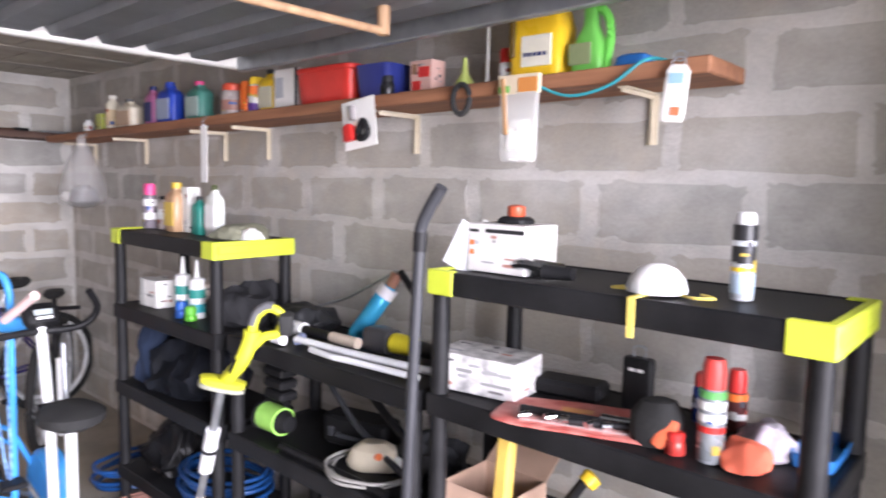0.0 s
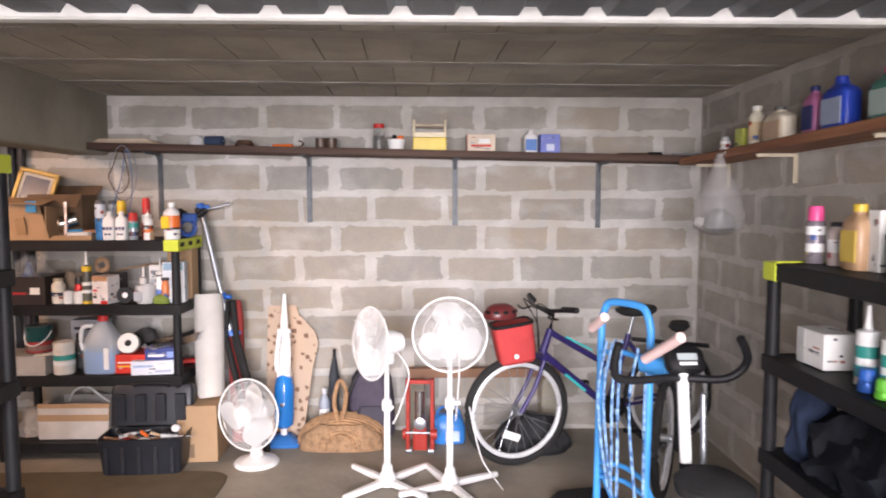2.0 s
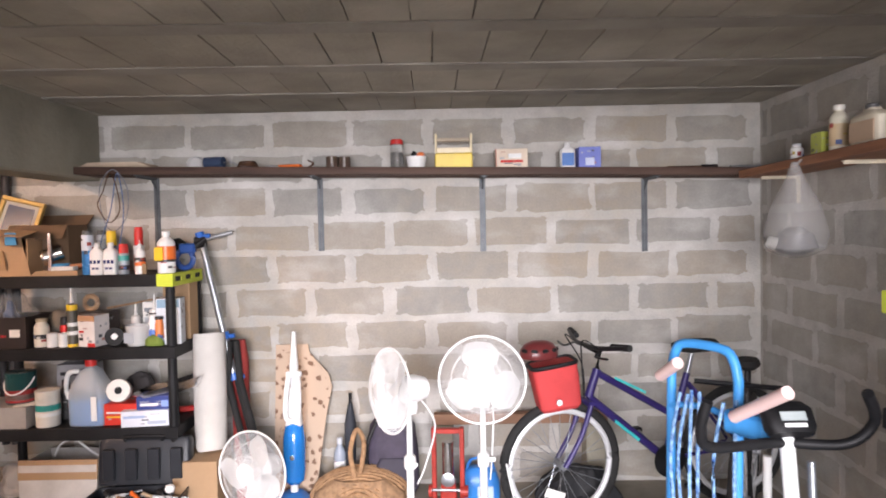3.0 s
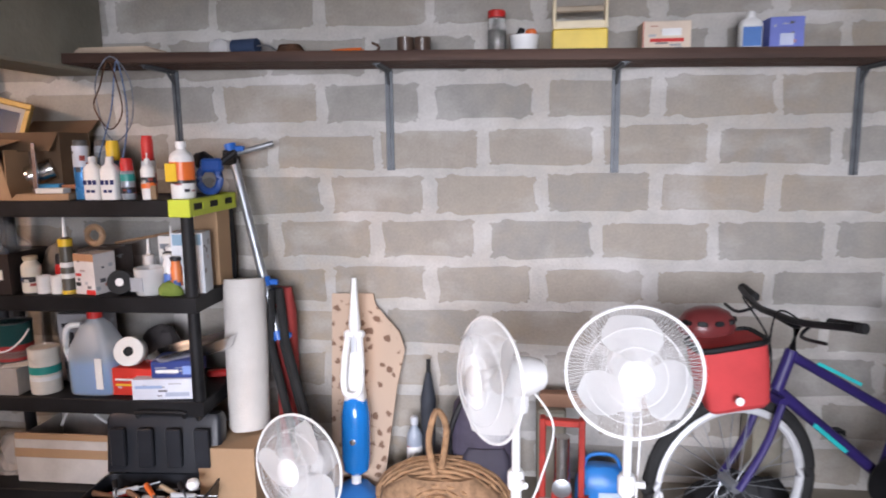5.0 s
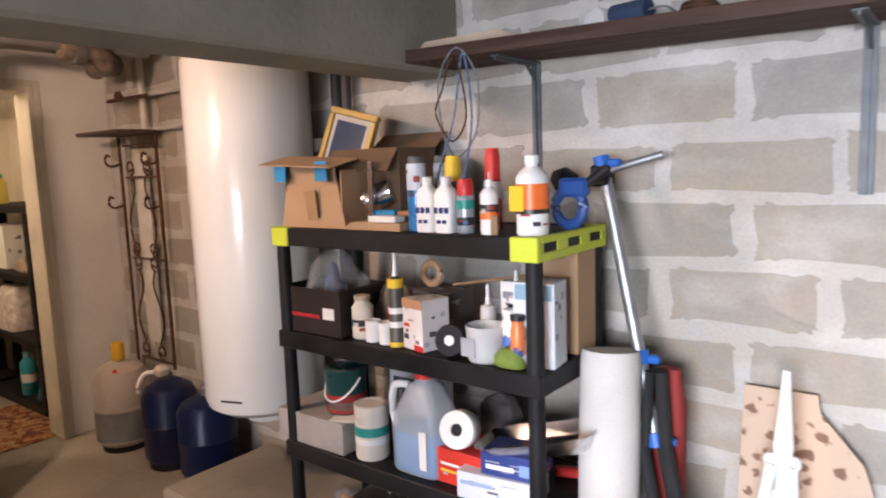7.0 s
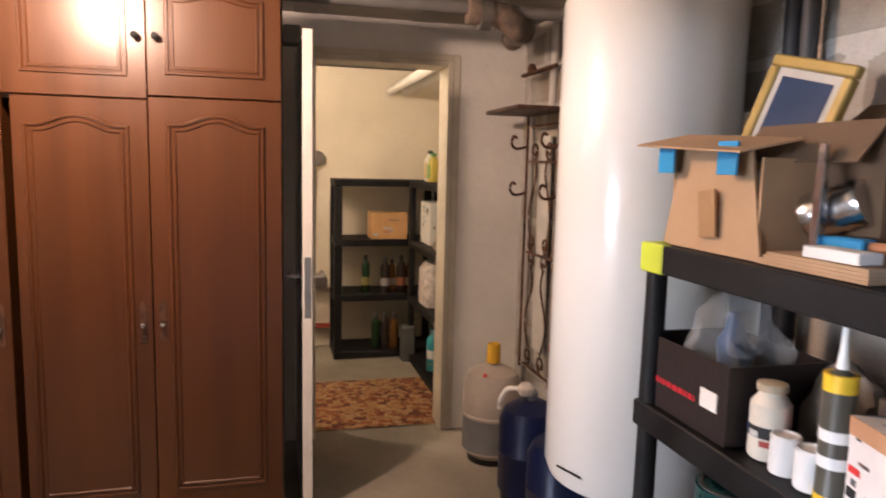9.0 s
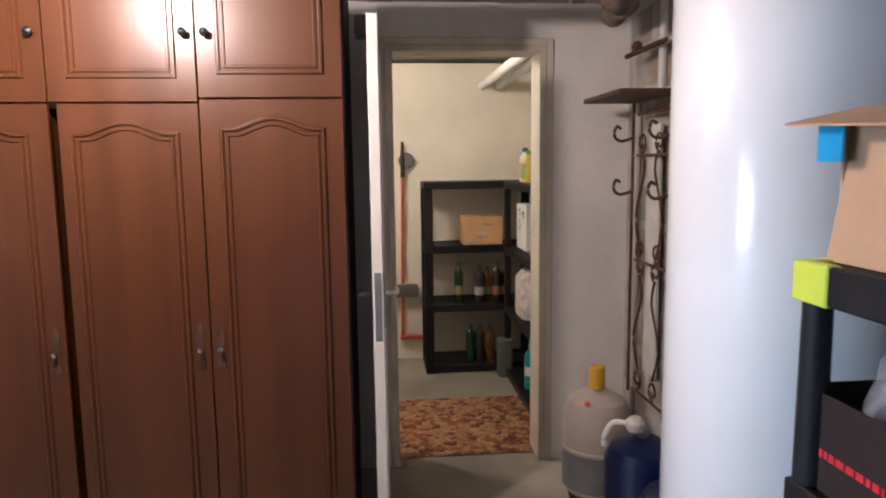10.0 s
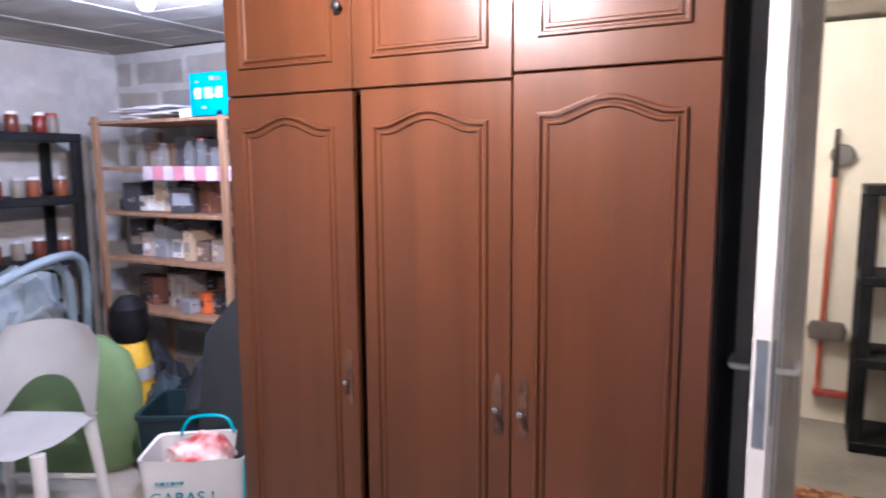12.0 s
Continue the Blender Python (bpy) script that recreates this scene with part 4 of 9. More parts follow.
for x in (-3.712, -3.640):
    u = flat_bottle((x, -0.44, zt), 0.068, 0.055, 0.17, WHITE, WHITE, "white plastic bottle with a dark blue checked label", name="bottle")
    for k in range(3):
        part("label_print", B((-0.028 + 0.02 * k, -0.029, 0.06), (-0.014 + 0.02 * k, -0.026, 0.078), 0), plastic(NAVY), u)
    print_bars(u, -0.018, 0.022, 0.025, 0.045, -0.0278, NAVY, 1, 5)
spray_can((-3.676, -0.355, zt), 0.030, 0.232, (0.12, 0.16, 0.2), YELLOW, "aerosol can with a yellow cap", 0.075)
spray_can((-3.576, -0.43, zt), 0.028, 0.162, (0.32, 0.36, 0.4), RED, "small aerosol can with a red cap", 0.045, ((0.45, 0.62, TEAL), (0.15, 0.3, BLACK)))
spray_can((-3.53, -0.35, zt), 0.027, 0.25, (0.5, 0.03, 0.03), RED, "tall red aerosol can with a red nozzle", 0.09, ((0.4, 0.6, WHITE),))
round_bottle((-3.484, -0.44, zt), 0.027, 0.16, WHITE, WHITE, "white glue bottle with an orange label", 0.3, ((0.28, 0.42, ORANGE), (0.42, 0.55, BLACK)), tip=0.02)
carton((-3.47, -0.455, zt), 0.05, 0.012, 0.055, surface("brown_card", (0.25, 0.17, 0.1), 0.8), "little brown card tag", name="card_tag", prints=((0.3, 0, 0.55, 1, WHITE),), category="card")
u = round_bottle((-3.352, -0.42, zt), 0.046, 0.225, WHITE, WHITE, "large white bottle with a yellow and orange label", 0.36)
part("label_front", T([(0.0472, 0.062), (0.0472, 0.145)], 28), plastic(ORANGE), u)
part("label_side", B((-0.046, -0.05, 0.07), (0.0, -0.02, 0.14), 0.001), plastic(YELLOW), u)
part("label_strip", T([(0.0475, 0.062), (0.0475, 0.075)], 28), plastic(BLACK), u)
cl = thing("ring_clamp", "blue and black spring clamp hanging behind bottles", "clamp", (-3.30, -0.30, zt))
part("ring", W([(0.0 + 0.045 * math.cos(a), 0, 0.07 + 0.05 * math.sin(a)) for a in [2 * math.pi * k / 18 for k in range(18)]], 0.016, 8, True), plastic((0.02, 0.06, 0.22)), cl)
part("jaw", B((-0.03, -0.02, 0.10), (0.06, 0.02, 0.155), 0.01), plastic((0.02, 0.07, 0.26)), cl)
part("handle", R((0.03, 0, 0.12), (0.11, 0.02, 0.18), 0.014), BLACK_PLASTIC, cl)
# looped grey cords that hang from the shelf end
CORD = surface("grey_cord", (0.2, 0.21, 0.24), 0.8, vary=0.4, scale=60, fine=200, bump=0.3)
cd = thing("cord_bundle", "tangled grey cord hanging from the wall shelf", "cord", (-3.68, -0.312, 1.57))
part("loop", W([(0, 0, 0.32), (-0.07, -0.005, 0.22), (-0.06, 0, 0.06), (0.0, -0.01, -0.02), (0.07, 0, 0.06), (0.08, -0.005, 0.22)], 0.003, 6, True, 6), CORD, cd)
part("loop", W([(-0.01, -0.01, 0.30), (-0.05, -0.01, 0.2), (-0.08, -0.012, 0.12), (-0.02, -0.01, 0.03), (0.04, -0.012, 0.1), (0.02, -0.01, 0.24)], 0.003, 6, True, 6), RUST, cd)
part("loop", W([(0.03, -0.008, 0.30), (0.06, -0.01, 0.1), (0.05, -0.06, -0.10), (0.0, -0.10, -0.19), (-0.05, -0.06, -0.10), (-0.01, -0.01, 0.1)], 0.0035, 6, True, 6), surface("blue_grey_rope", (0.13, 0.18, 0.30), 0.8, vary=0.5, scale=80, fine=200, bump=0.3), cd)

# second board
zs = 0.943
cx = carton((-4.235, -0.37, zs), 0.31, 0.24, 0.165, surface("black_card", (0.022, 0.016, 0.015), 0.5), "low black carton with red lettering and a white sticker", open_top=True, flaps=False)
print_bars(cx, -0.14, 0.05, 0.055, 0.078, -0.1212, (0.45, 0.02, 0.03), 1, 4)
part("sticker", B((0.07, -0.1225, 0.06), (0.125, -0.12, 0.1), 0), PAPER, cx)
heap("plastic_bag", (-4.22, -0.37, zs + 0.10), 0.1, 0.09, 0.19, film_like("bag_film", (0.72, 0.74, 0.75), 0.16, 0.12), "clear plastic bag with blue and green things inside", "bag", 7, 0.04)
heap("rag", (-4.24, -0.36, zs + 0.08), 0.035, 0.04, 0.16, plastic((0.03, 0.08, 0.2)), "blue cloth inside the clear bag", "cloth", 4, 0.02)
mesh_thing("green_strip", B((-0.05, -0.005, 0), (0.05, 0.005, 0.012), 0.003, pose(-4.16, -0.455, 1.06, 0, 25, 0)), plastic((0.15, 0.65, 0.08)), "bright green plastic strip in a bag", "plastic")
round_bottle((-4.03, -0.43, zs), 0.038, 0.15, (0.68, 0.64, 0.55), (0.5, 0.42, 0.3), "cream bottle with a dark label", 0.6, ((0.3, 0.45, BLACK),))
paint_tin((-3.963, -0.45, zs), 0.027, 0.07, WHITE, WHITE, "small white plastic pot")
paint_tin((-3.90, -0.45, zs), 0.028, 0.07, WHITE, WHITE, "small white plastic pot")
spray_can((-3.945, -0.36, zs), 0.026, 0.15, RED, BLACK, "short red can behind white pots", 0.04)
cartridge((-3.85, -0.455, zs), 0.026, 0.325, (0.08, 0.075, 0.06), WHITE, "black and yellow glue cartridge with white nozzle", ((0.0, 0.05, YELLOW), (0.6, 0.69, YELLOW), (0.2, 0.26, WHITE), (0.34, 0.4, WHITE)))
carton((-3.755, -0.42, zs), 0.105, 0.11, 0.165, plastic((0.66, 0.62, 0.60), 0.6), "white and brown carton with a red base", prints=((0.0, 0.82, 1, 1, (0.45, 0.24, 0.13)), (0.55, 0, 1, 0.12, RED), (0.06, 0.45, 0.35, 0.52, RED), (0.06, 0.2, 0.3, 0.3, BLACK)), turn=-14)
tp = thing("tape_roll", "roll of brown parcel tape standing on edge", "tape", (-3.845, -0.27, zs + 0.165))
part("roll", W([(0.036 * math.cos(a), 0, 0.049 + 0.036 * math.sin(a)) for a in [2 * math.pi * k / 20 for k in range(20)]], 0.014, 8, True), plastic((0.45, 0.28, 0.16)), tp)
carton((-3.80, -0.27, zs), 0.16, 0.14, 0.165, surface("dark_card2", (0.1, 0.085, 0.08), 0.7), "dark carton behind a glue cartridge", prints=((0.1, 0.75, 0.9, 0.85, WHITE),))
tr = thing("tape_roll", "black insulating tape roll with white core", "tape", (-3.622, -0.46, zs), 15)
part("roll", T([(0.016, -0.022), (0.047, -0.022), (0.049, -0.018), (0.049, 0.018), (0.047, 0.022), (0.016, 0.022)], 28, pose(0, 0, 0.05, 80, 0, 0)), BLACK_PLASTIC, tr)
part("core", T([(0.0, -0.023), (0.016, -0.023), (0.016, 0.0235), (0, 0.0235)], 16, pose(0, 0, 0.05, 80, 0, 0)), WHITE_PLASTIC, tr)
tu = thing("plastic_tub", "clear plastic tub with white paste and a grey label", "tub", (-3.508, -0.44, zs))
part("tub", T([(0.052, 0), (0.055, 0.004), (0.062, 0.105), (0.06, 0.108), (0.05, 0.006), (0, 0.006)], 28), film_like("clear_tub", (0.75, 0.76, 0.76), 0.45), tu)
part("paste", T([(0.051, 0.006), (0.056, 0.06), (0, 0.065)], 24), plastic((0.55, 0.56, 0.55)), tu)
part("label_band", B((-0.05, -0.062, 0.02), (0.0, -0.054, 0.075), 0.001), plastic((0.35, 0.37, 0.4)), tu)
cartridge((-3.462, -0.34, zs), 0.026, 0.26, WHITE, (0.6, 0.6, 0.58), "white sealant cartridge with a black and yellow label", ((0.25, 0.4, YELLOW), (0.42, 0.62, BLACK)))
round_bottle((-3.437, -0.42, zs), 0.024, 0.16, WHITE, WHITE, "white tube with a blue oval label", 0.7, ((0.3, 0.5, (0.1, 0.2, 0.55)),))
cartridge((-3.56, -0.35, zs), 0.023, 0.21, (0.6, 0.58, 0.56), WHITE, "white cartridge with a red stripe", ((0.2, 0.3, RED),))
u = round_bottle((-3.388, -0.455, zs), 0.022, 0.155, (0.68, 0.2, 0.06), BLACK, "orange and white glue tube standing on its cap", 0.8, ((0.05, 0.25, WHITE),))
heap("glove", (-3.41, -0.46, zs), 0.05, 0.03, 0.05, plastic((0.16, 0.22, 0.04), 0.8), "green work glove lying on the shelf", "glove", 8, 0.02)
carton((-3.50, -0.26, zs), 0.09, 0.08, 0.215, PAPER, "tall white carton with grey bars", busy=5, prints=((0.1, 0.75, 0.9, 0.85, (0.25, 0.27, 0.3)), (0.1, 0.3, 0.9, 0.6, (0.5, 0.52, 0.55))))
carton((-3.352, -0.39, zs), 0.125, 0.10, 0.245, plastic((0.58, 0.62, 0.66), 0.5), "tall white and blue carton beside the post", prints=((0.05, 0.8, 0.95, 0.98, (0.2, 0.32, 0.42)), (0.2, 0.1, 0.6, 0.35, WHITE)), turn=8, busy=6)
carton((-3.372, -0.19, zs), 0.15, 0.14, 0.335, CARD, "tall brown carton at the back of the shelf", busy=0)
rg = thing("stick", "thin wooden stick lying over cartons", "stick", (-3.66, -0.26, zs + 0.18))
part("rod", R((-0.1, 0, 0.0), (0.2, 0.02, 0.05), 0.006), PINE, rg)
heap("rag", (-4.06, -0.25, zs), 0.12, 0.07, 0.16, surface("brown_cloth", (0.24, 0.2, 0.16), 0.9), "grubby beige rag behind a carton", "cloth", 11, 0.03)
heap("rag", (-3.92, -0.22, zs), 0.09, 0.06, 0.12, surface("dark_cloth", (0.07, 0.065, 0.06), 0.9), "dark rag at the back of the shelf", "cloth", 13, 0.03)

# third board
zu = 0.518
gb = carton((-4.265, -0.38, zu), 0.35, 0.24, 0.115, surface("grey_board", (0.32, 0.30, 0.28), 0.7), "flat grey metal cash box", name="grey_box")
carton((-4.13, -0.43, zu + 0.117), 0.1, 0.12, 0.003, PAPER, "loose sheet of paper on the grey box", name="leaflet", category="paper", turn=20)
pt = paint_tin((-4.185, -0.38, zu + 0.118), 0.075, 0.165, (0.012, 0.06, 0.06), (0.1, 0.1, 0.1), "dark green paint pot with red label and white handle", ((0.05, 0.45, (0.3, 0.03, 0.03)), (0.12, 0.3, (0.25, 0.24, 0.22))), handle=WHITE)
paint_tin((-4.013, -0.43, zu), 0.06, 0.19, (0.66, 0.62, 0.55), (0.6, 0.55, 0.5), "cream plastic pot with a teal label", ((0.45, 0.62, TEAL), (0.3, 0.4, WHITE)))
spray_can((-3.98, -0.3, zu), 0.03, 0.22, (0.1, 0.1, 0.1), BLACK, "dark can at the back of the shelf", 0.04)
jg = thing("jerrycan", "clear plastic jug half full of blue screenwash", "jug", (-3.79, -0.40, zu))
part("body", LO([(0.10, 0.075, 0), (0.105, 0.08, 0.01), (0.105, 0.08, 0.16), (0.095, 0.075, 0.2), (0.05, 0.045, 0.285), (0.024, 0.024, 0.305), (0.024, 0.024, 0.32)], 28, 4), film_like("milky_plastic", (0.66, 0.70, 0.73), 0.33, 0.3), jg)
part("liquid", LO([(0.097, 0.072, 0.004), (0.101, 0.076, 0.012), (0.101, 0.076, 0.135), (0.1, 0.075, 0.138)], 28, 4), plastic((0.03, 0.22, 0.55), 0.15), jg, "bright blue liquid")
part("cap", T([(0.03, 0.312), (0.03, 0.345), (0.025, 0.35), (0, 0.35)], 20), plastic(RED), jg)
part("handle", W([(-0.05, -0.02, 0.285), (-0.105, -0.03, 0.275), (-0.12, -0.03, 0.2), (-0.105, -0.03, 0.14)], 0.013, 8, False, 5), film_like("milky_handle", (0.7, 0.74, 0.76), 0.75), jg)
part("label_strip", B((0.035, -0.083, 0.03), (0.065, -0.079, 0.16), 0.001), PAPER, jg)
carton((-3.93, -0.25, zu), 0.2, 0.12, 0.3, surface("grey_carton", (0.3, 0.3, 0.31), 0.7), "grey carton at the back with printed lines", prints=((0.1, 0.8, 0.6, 0.86, BLACK), (0.1, 0.4, 0.5, 0.46, BLACK)))
carton((-3.60, -0.38, zu), 0.21, 0.16, 0.115, plastic((0.58, 0.04, 0.025), 0.5), "red orange carton with a yellow line", prints=((0.1, 0.35, 0.5, 0.42, YELLOW), (0.1, 0.55, 0.6, 0.62, WHITE)), busy=9)
pr = thing("paper_roll", "roll of white paper tape lying on the red carton", "tape", (-3.625, -0.43, zu + 0.117), 12)
part("roll", T([(0.02, -0.03), (0.058, -0.03), (0.06, -0.027), (0.06, 0.027), (0.058, 0.03), (0.02, 0.03), (0.02, -0.03)], 32, pose(0, 0, 0.062, 75, 0, 0)), PAPER, pr)
part("core", T([(0, -0.022), (0.02, -0.022), (0.02, 0.022), (0, 0.022)], 20, pose(0, 0, 0.062, 75, 0, 0)), BLACK_PLASTIC, pr)
ty = thing("foil_tray", "crinkled shiny aluminium paint tray", "tray", (-3.36, -0.38, zu + 0.158), 10, tilt=(0, -14))
part("tray", jitter(LO([(0.15, 0.07, 0), (0.155, 0.075, 0.004), (0.185, 0.10, 0.05), (0.19, 0.105, 0.05), (0.155, 0.075, 0.008)], 32, 5), 0.006, 40), CHROME, ty)
carton((-3.43, -0.41, zu + 0.085), 0.18, 0.13, 0.07, plastic((0.03, 0.05, 0.2), 0.4), "navy blue flat carton with white print", prints=((0.1, 0.3, 0.6, 0.5, WHITE), (0.7, 0.2, 0.9, 0.7, (0.2, 0.3, 0.6))), turn=8)
carton((-3.475, -0.42, zu), 0.24, 0.15, 0.085, plastic((0.62, 0.65, 0.72), 0.5), "white and blue flat carton with fine print", prints=((0.05, 0.55, 0.5, 0.7, (0.3, 0.4, 0.6)), (0.55, 0.15, 0.95, 0.35, (0.35, 0.4, 0.5))), turn=8, busy=11)
mesh_thing("red_tool", B((-0.06, -0.02, 0), (0.06, 0.02, 0.03), 0.008, pose(-3.35, -0.2, zu + 0.001, 0, 0, 20)), plastic(RED), "red plastic tool case on the shelf", "tool")
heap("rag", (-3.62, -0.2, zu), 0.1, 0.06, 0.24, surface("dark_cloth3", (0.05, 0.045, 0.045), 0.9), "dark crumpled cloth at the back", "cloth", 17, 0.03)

# lowest board: low carton, toolbox in front
oc = carton((-3.965, -0.30, 0.114), 0.42, 0.3, 0.19, surface("white_card", (0.55, 0.53, 0.50), 0.7), "white carton with an open brown top flap", open_top=True, flaps=False)
part("front_flap", B((-0.215, -0.165, 0.095), (0.215, -0.155, 0.2), 0.002, pose(0, 0, 0, -6, 0, 0)), CARD, oc, "brown cardboard flap")
part("cable", W([(-0.1, 0, 0.19), (-0.06, 0.0, 0.26), (0.02, 0, 0.28), (0.1, 0, 0.22), (0.14, 0.02, 0.18)], 0.006, 6, False, 5), WHITE_PLASTIC, oc)
heap("plastic_wrap", (-4.27, -0.32, 0.114), 0.09, 0.1, 0.16, film_like("wrap_film", (0.6, 0.55, 0.5), 0.6), "crumpled plastic packets on the lowest shelf", "plastic", 21, 0.035)
TOOLBOX = surface("toolbox_plastic", (0.018, 0.02, 0.025), 0.42, vary=0.2, scale=6, fine=120, bump=0.08)
tx = thing("toolbox", "open black plastic toolbox full of hand tools", "toolbox", (-3.455, -0.64, 0.0), 3)
bm = bmesh.new()
loft(bm, [(0.205, 0.10, 0.0), (0.215, 0.105, 0.01), (0.235, 0.115, 0.2), (0.24, 0.12, 0.215), (0.232, 0.112, 0.215), (0.205, 0.095, 0.02)], 32, 8)
for k in range(5):
    box(bm, (-0.18 + 0.09 * k - 0.012, -0.117, 0.02), (-0.18 + 0.09 * k + 0.012, -0.104, 0.17), 0.003)
part("tub", bm, TOOLBOX, tx)
bm = LO([(0.236, 0.045, 0.0), (0.236, 0.045, 0.21), (0.225, 0.035, 0.235)], 32, 8, pose(0, 0.135, 0.225, -8, 0, 0))
for k in range(4):
    box(bm, (-0.17 + 0.115 * k - 0.03, 0.075, 0.26), (-0.17 + 0.115 * k + 0.03, 0.095, 0.42), 0.004)
part("lid", bm, TOOLBOX, tx)
part("carry_handle", W([(-0.09, 0.12, 0.455), (-0.09, 0.115, 0.475), (0.09, 0.115, 0.475), (0.09, 0.12, 0.455)], 0.010, 8, False, 4), BLACK_PLASTIC, tx)
rng = random.Random(9)
for k in range(12):
    x, a = -0.17 + 0.03 * k, rng.uniform(-60, 60)
    m = pose(x, rng.uniform(-0.05, 0.03), 0.185 + rng.uniform(0, 0.04), 0, rng.uniform(-8, 8), a)
    c = (BROWN, BLACK, RED, SILVER, BROWN, BLACK, ORANGE, SILVER, BEIGE, BROWN, BLACK, SILVER)[k]
    t = part("tool_handle", R(m @ Vector((-0.06, 0, 0)), m @ Vector((0.03, 0, 0)), 0.012, 0.009), plastic(c, 0.5), tx)
    part("tool_shaft", R(m @ Vector((0.03, 0, 0)), m @ Vector((0.11, 0, 0.0)), 0.004), GALV, t)
part("steel_ball", T([(0, -0.025), (0.02, -0.015), (0.026, 0), (0.02, 0.015), (0, 0.025)], 16, pose(0.18, -0.03, 0.25)), WHITE_PLASTIC, tx)
c2 = carton((-3.20, -0.40, 0), 0.23, 0.28, 0.34, CARD, "plain brown cardboard box standing on the floor", turn=3, prints=((0.25, 0.08, 0.42, 0.32, (0.2, 0.13, 0.08)),))


# ---- along the north wall: floor things ----
def fan_head(u, r, white=WHITE_PLASTIC, spin=20, m=Matrix.Identity(4)):
    """Guard, blades and motor; local axis along -y, hub at the origin of m."""
    def wire(bm, pts, rad=0.0007, closed=False):
        tube(bm, [m @ Vector(p) for p in pts], rad, 4, closed)
    for side in (-1, 1):
        bm = bmesh.new()
        dep = 0.055 if side < 0 else 0.05
        n = 150 if side < 0 else 96
        for k in range(n):
            a = 2 * math.pi * k / n
            pts = []
            for f in (0.24, 0.5, 0.75, 0.92, 1.0):
                y = side * dep * (1 - f ** 3.2)
                tw = a + (0.12 * (1 - f) if side < 0 else 0)
                pts.append((r * f * math.cos(tw), y, r * f * math.sin(tw)))
            wire(bm, pts)
        for f in (0.45, 0.72):
            wire(bm, [(r * f * math.cos(2 * math.pi * k / 40), side * dep * (1 - f ** 3.2), r * f * math.sin(2 * math.pi * k / 40)) for k in range(40)], 0.0014, True)
        part("front_guard" if side < 0 else "rear_guard", bm, white, u)
    part("guard_rim", tube(bmesh.new(), [m @ Vector((r * math.cos(2 * math.pi * k / 48), 0, r * math.sin(2 * math.pi * k / 48))) for k in range(48)], 0.005, 8, True), white, u)
    part("badge_disc", T([(0, 0.062), (r * 0.2, 0.061), (r * 0.25, 0.055), (r * 0.25, 0.05), (0, 0.05)], 28, m @ pose(0, 0, 0, 90, 0, 0)), white, u)
    part("hub", T([(0, 0.035), (r * 0.14, 0.033), (r * 0.17, 0.02), (r * 0.17, -0.03), (0, -0.03)], 24, m @ pose(0, 0, 0, 90, 0, 0)), white, u)
    for k in range(3):
        bm = bmesh.new()
        grid = []
        for i in range(7):
            f = 0.16 + 0.72 * i / 6
            wdt = 0.35 + 1.2 * math.sin(math.pi * (i + 0.35) / 6.7) ** 0.75
            rowv = []
            for j in range(6):
                q = j / 5 - 0.5
                a = math.radians(spin + 120 * k) + q * wdt
                bend = 0.034 * q * 2
                rowv.append(bm.verts.new(m @ Vector((r * f * math.cos(a), bend, r * f * math.sin(a)))))
            grid.append(rowv)
        for i in range(6):
            for j in range(5):
                bm.faces.new((grid[i][j], grid[i][j + 1], grid[i + 1][j + 1], grid[i + 1][j]))
        bmesh.ops.solidify(bm, geom=bm.faces[:], thickness=0.002)
        part("blade", bm, white, u)
    part("motor_housing", T([(r * 0.24, -0.05), (r * 0.32, -0.07), (r * 0.34, -0.13), (r * 0.26, -0.185), (r * 0.1, -0.2), (0, -0.2)], 28, m @ pose(0, 0, 0, 90, 0, 0)), white, u)


def stand_fan(x, y, pole_top, turn, head_z, label, cross, spin):
    u = thing("pedestal_fan", label, "fan", (x, y, 0), turn, group="white fans by the wall")
    for k in range(4):
        a = radians(cross + 90 * k)
        c = Matrix.Rotation(a, 4, "Z")
        bm = loft(bmesh.new(), [(0.018, 0.022, 0.03), (0.017, 0.018, 0.15), (0.014, 0.013, 0.29), (0.012, 0.010, 0.30)], 12, 5, c @ pose(0, 0, 0.028, 0, 90, 0))
        part("foot", bm, WHITE_PLASTIC, u)
    part("collar", T([(0.05, 0.01), (0.05, 0.055), (0.032, 0.08), (0.026, 0.12), (0, 0.12)], 24), WHITE_PLASTIC, u)
    part("lower_pole", R((0, 0, 0.1), (0, 0, pole_top * 0.62), 0.019, 0.0175, 16), WHITE_METAL, u)
    part("pole_clamp", T([(0.026, 0), (0.028, 0.01), (0.028, 0.05), (0.021, 0.062), (0, 0.062)], 20, pose(0, 0, pole_top * 0.6)), WHITE_PLASTIC, u)
    part("clamp_knob", R((0.02, 0, pole_top * 0.6 + 0.03), (0.055, 0, pole_top * 0.6 + 0.03), 0.011), WHITE_PLASTIC, u)
    part("upper_pole", R((0, 0, pole_top * 0.6), (0, 0, pole_top), 0.014, None, 16), WHITE_METAL, u)
    part("switch_box", LO([(0.032, 0.03, pole_top - 0.02), (0.036, 0.034, pole_top), (0.034, 0.032, pole_top + 0.08), (0.022, 0.022, pole_top + 0.11)], 20, 4), WHITE_PLASTIC, u)
    fan_head(u, 0.193, spin=spin, m=pose(0, -0.10, head_z, -4, 0, 0))
    part("cable", W([(0, 0.06, head_z - 0.06), (0.05, 0.11, head_z - 0.18), (0.04, 0.06, pole_top * 0.62), (0.03, 0.02, pole_top * 0.5)], 0.0035, 6, False, 6), WHITE_PLASTIC, u)
    return u


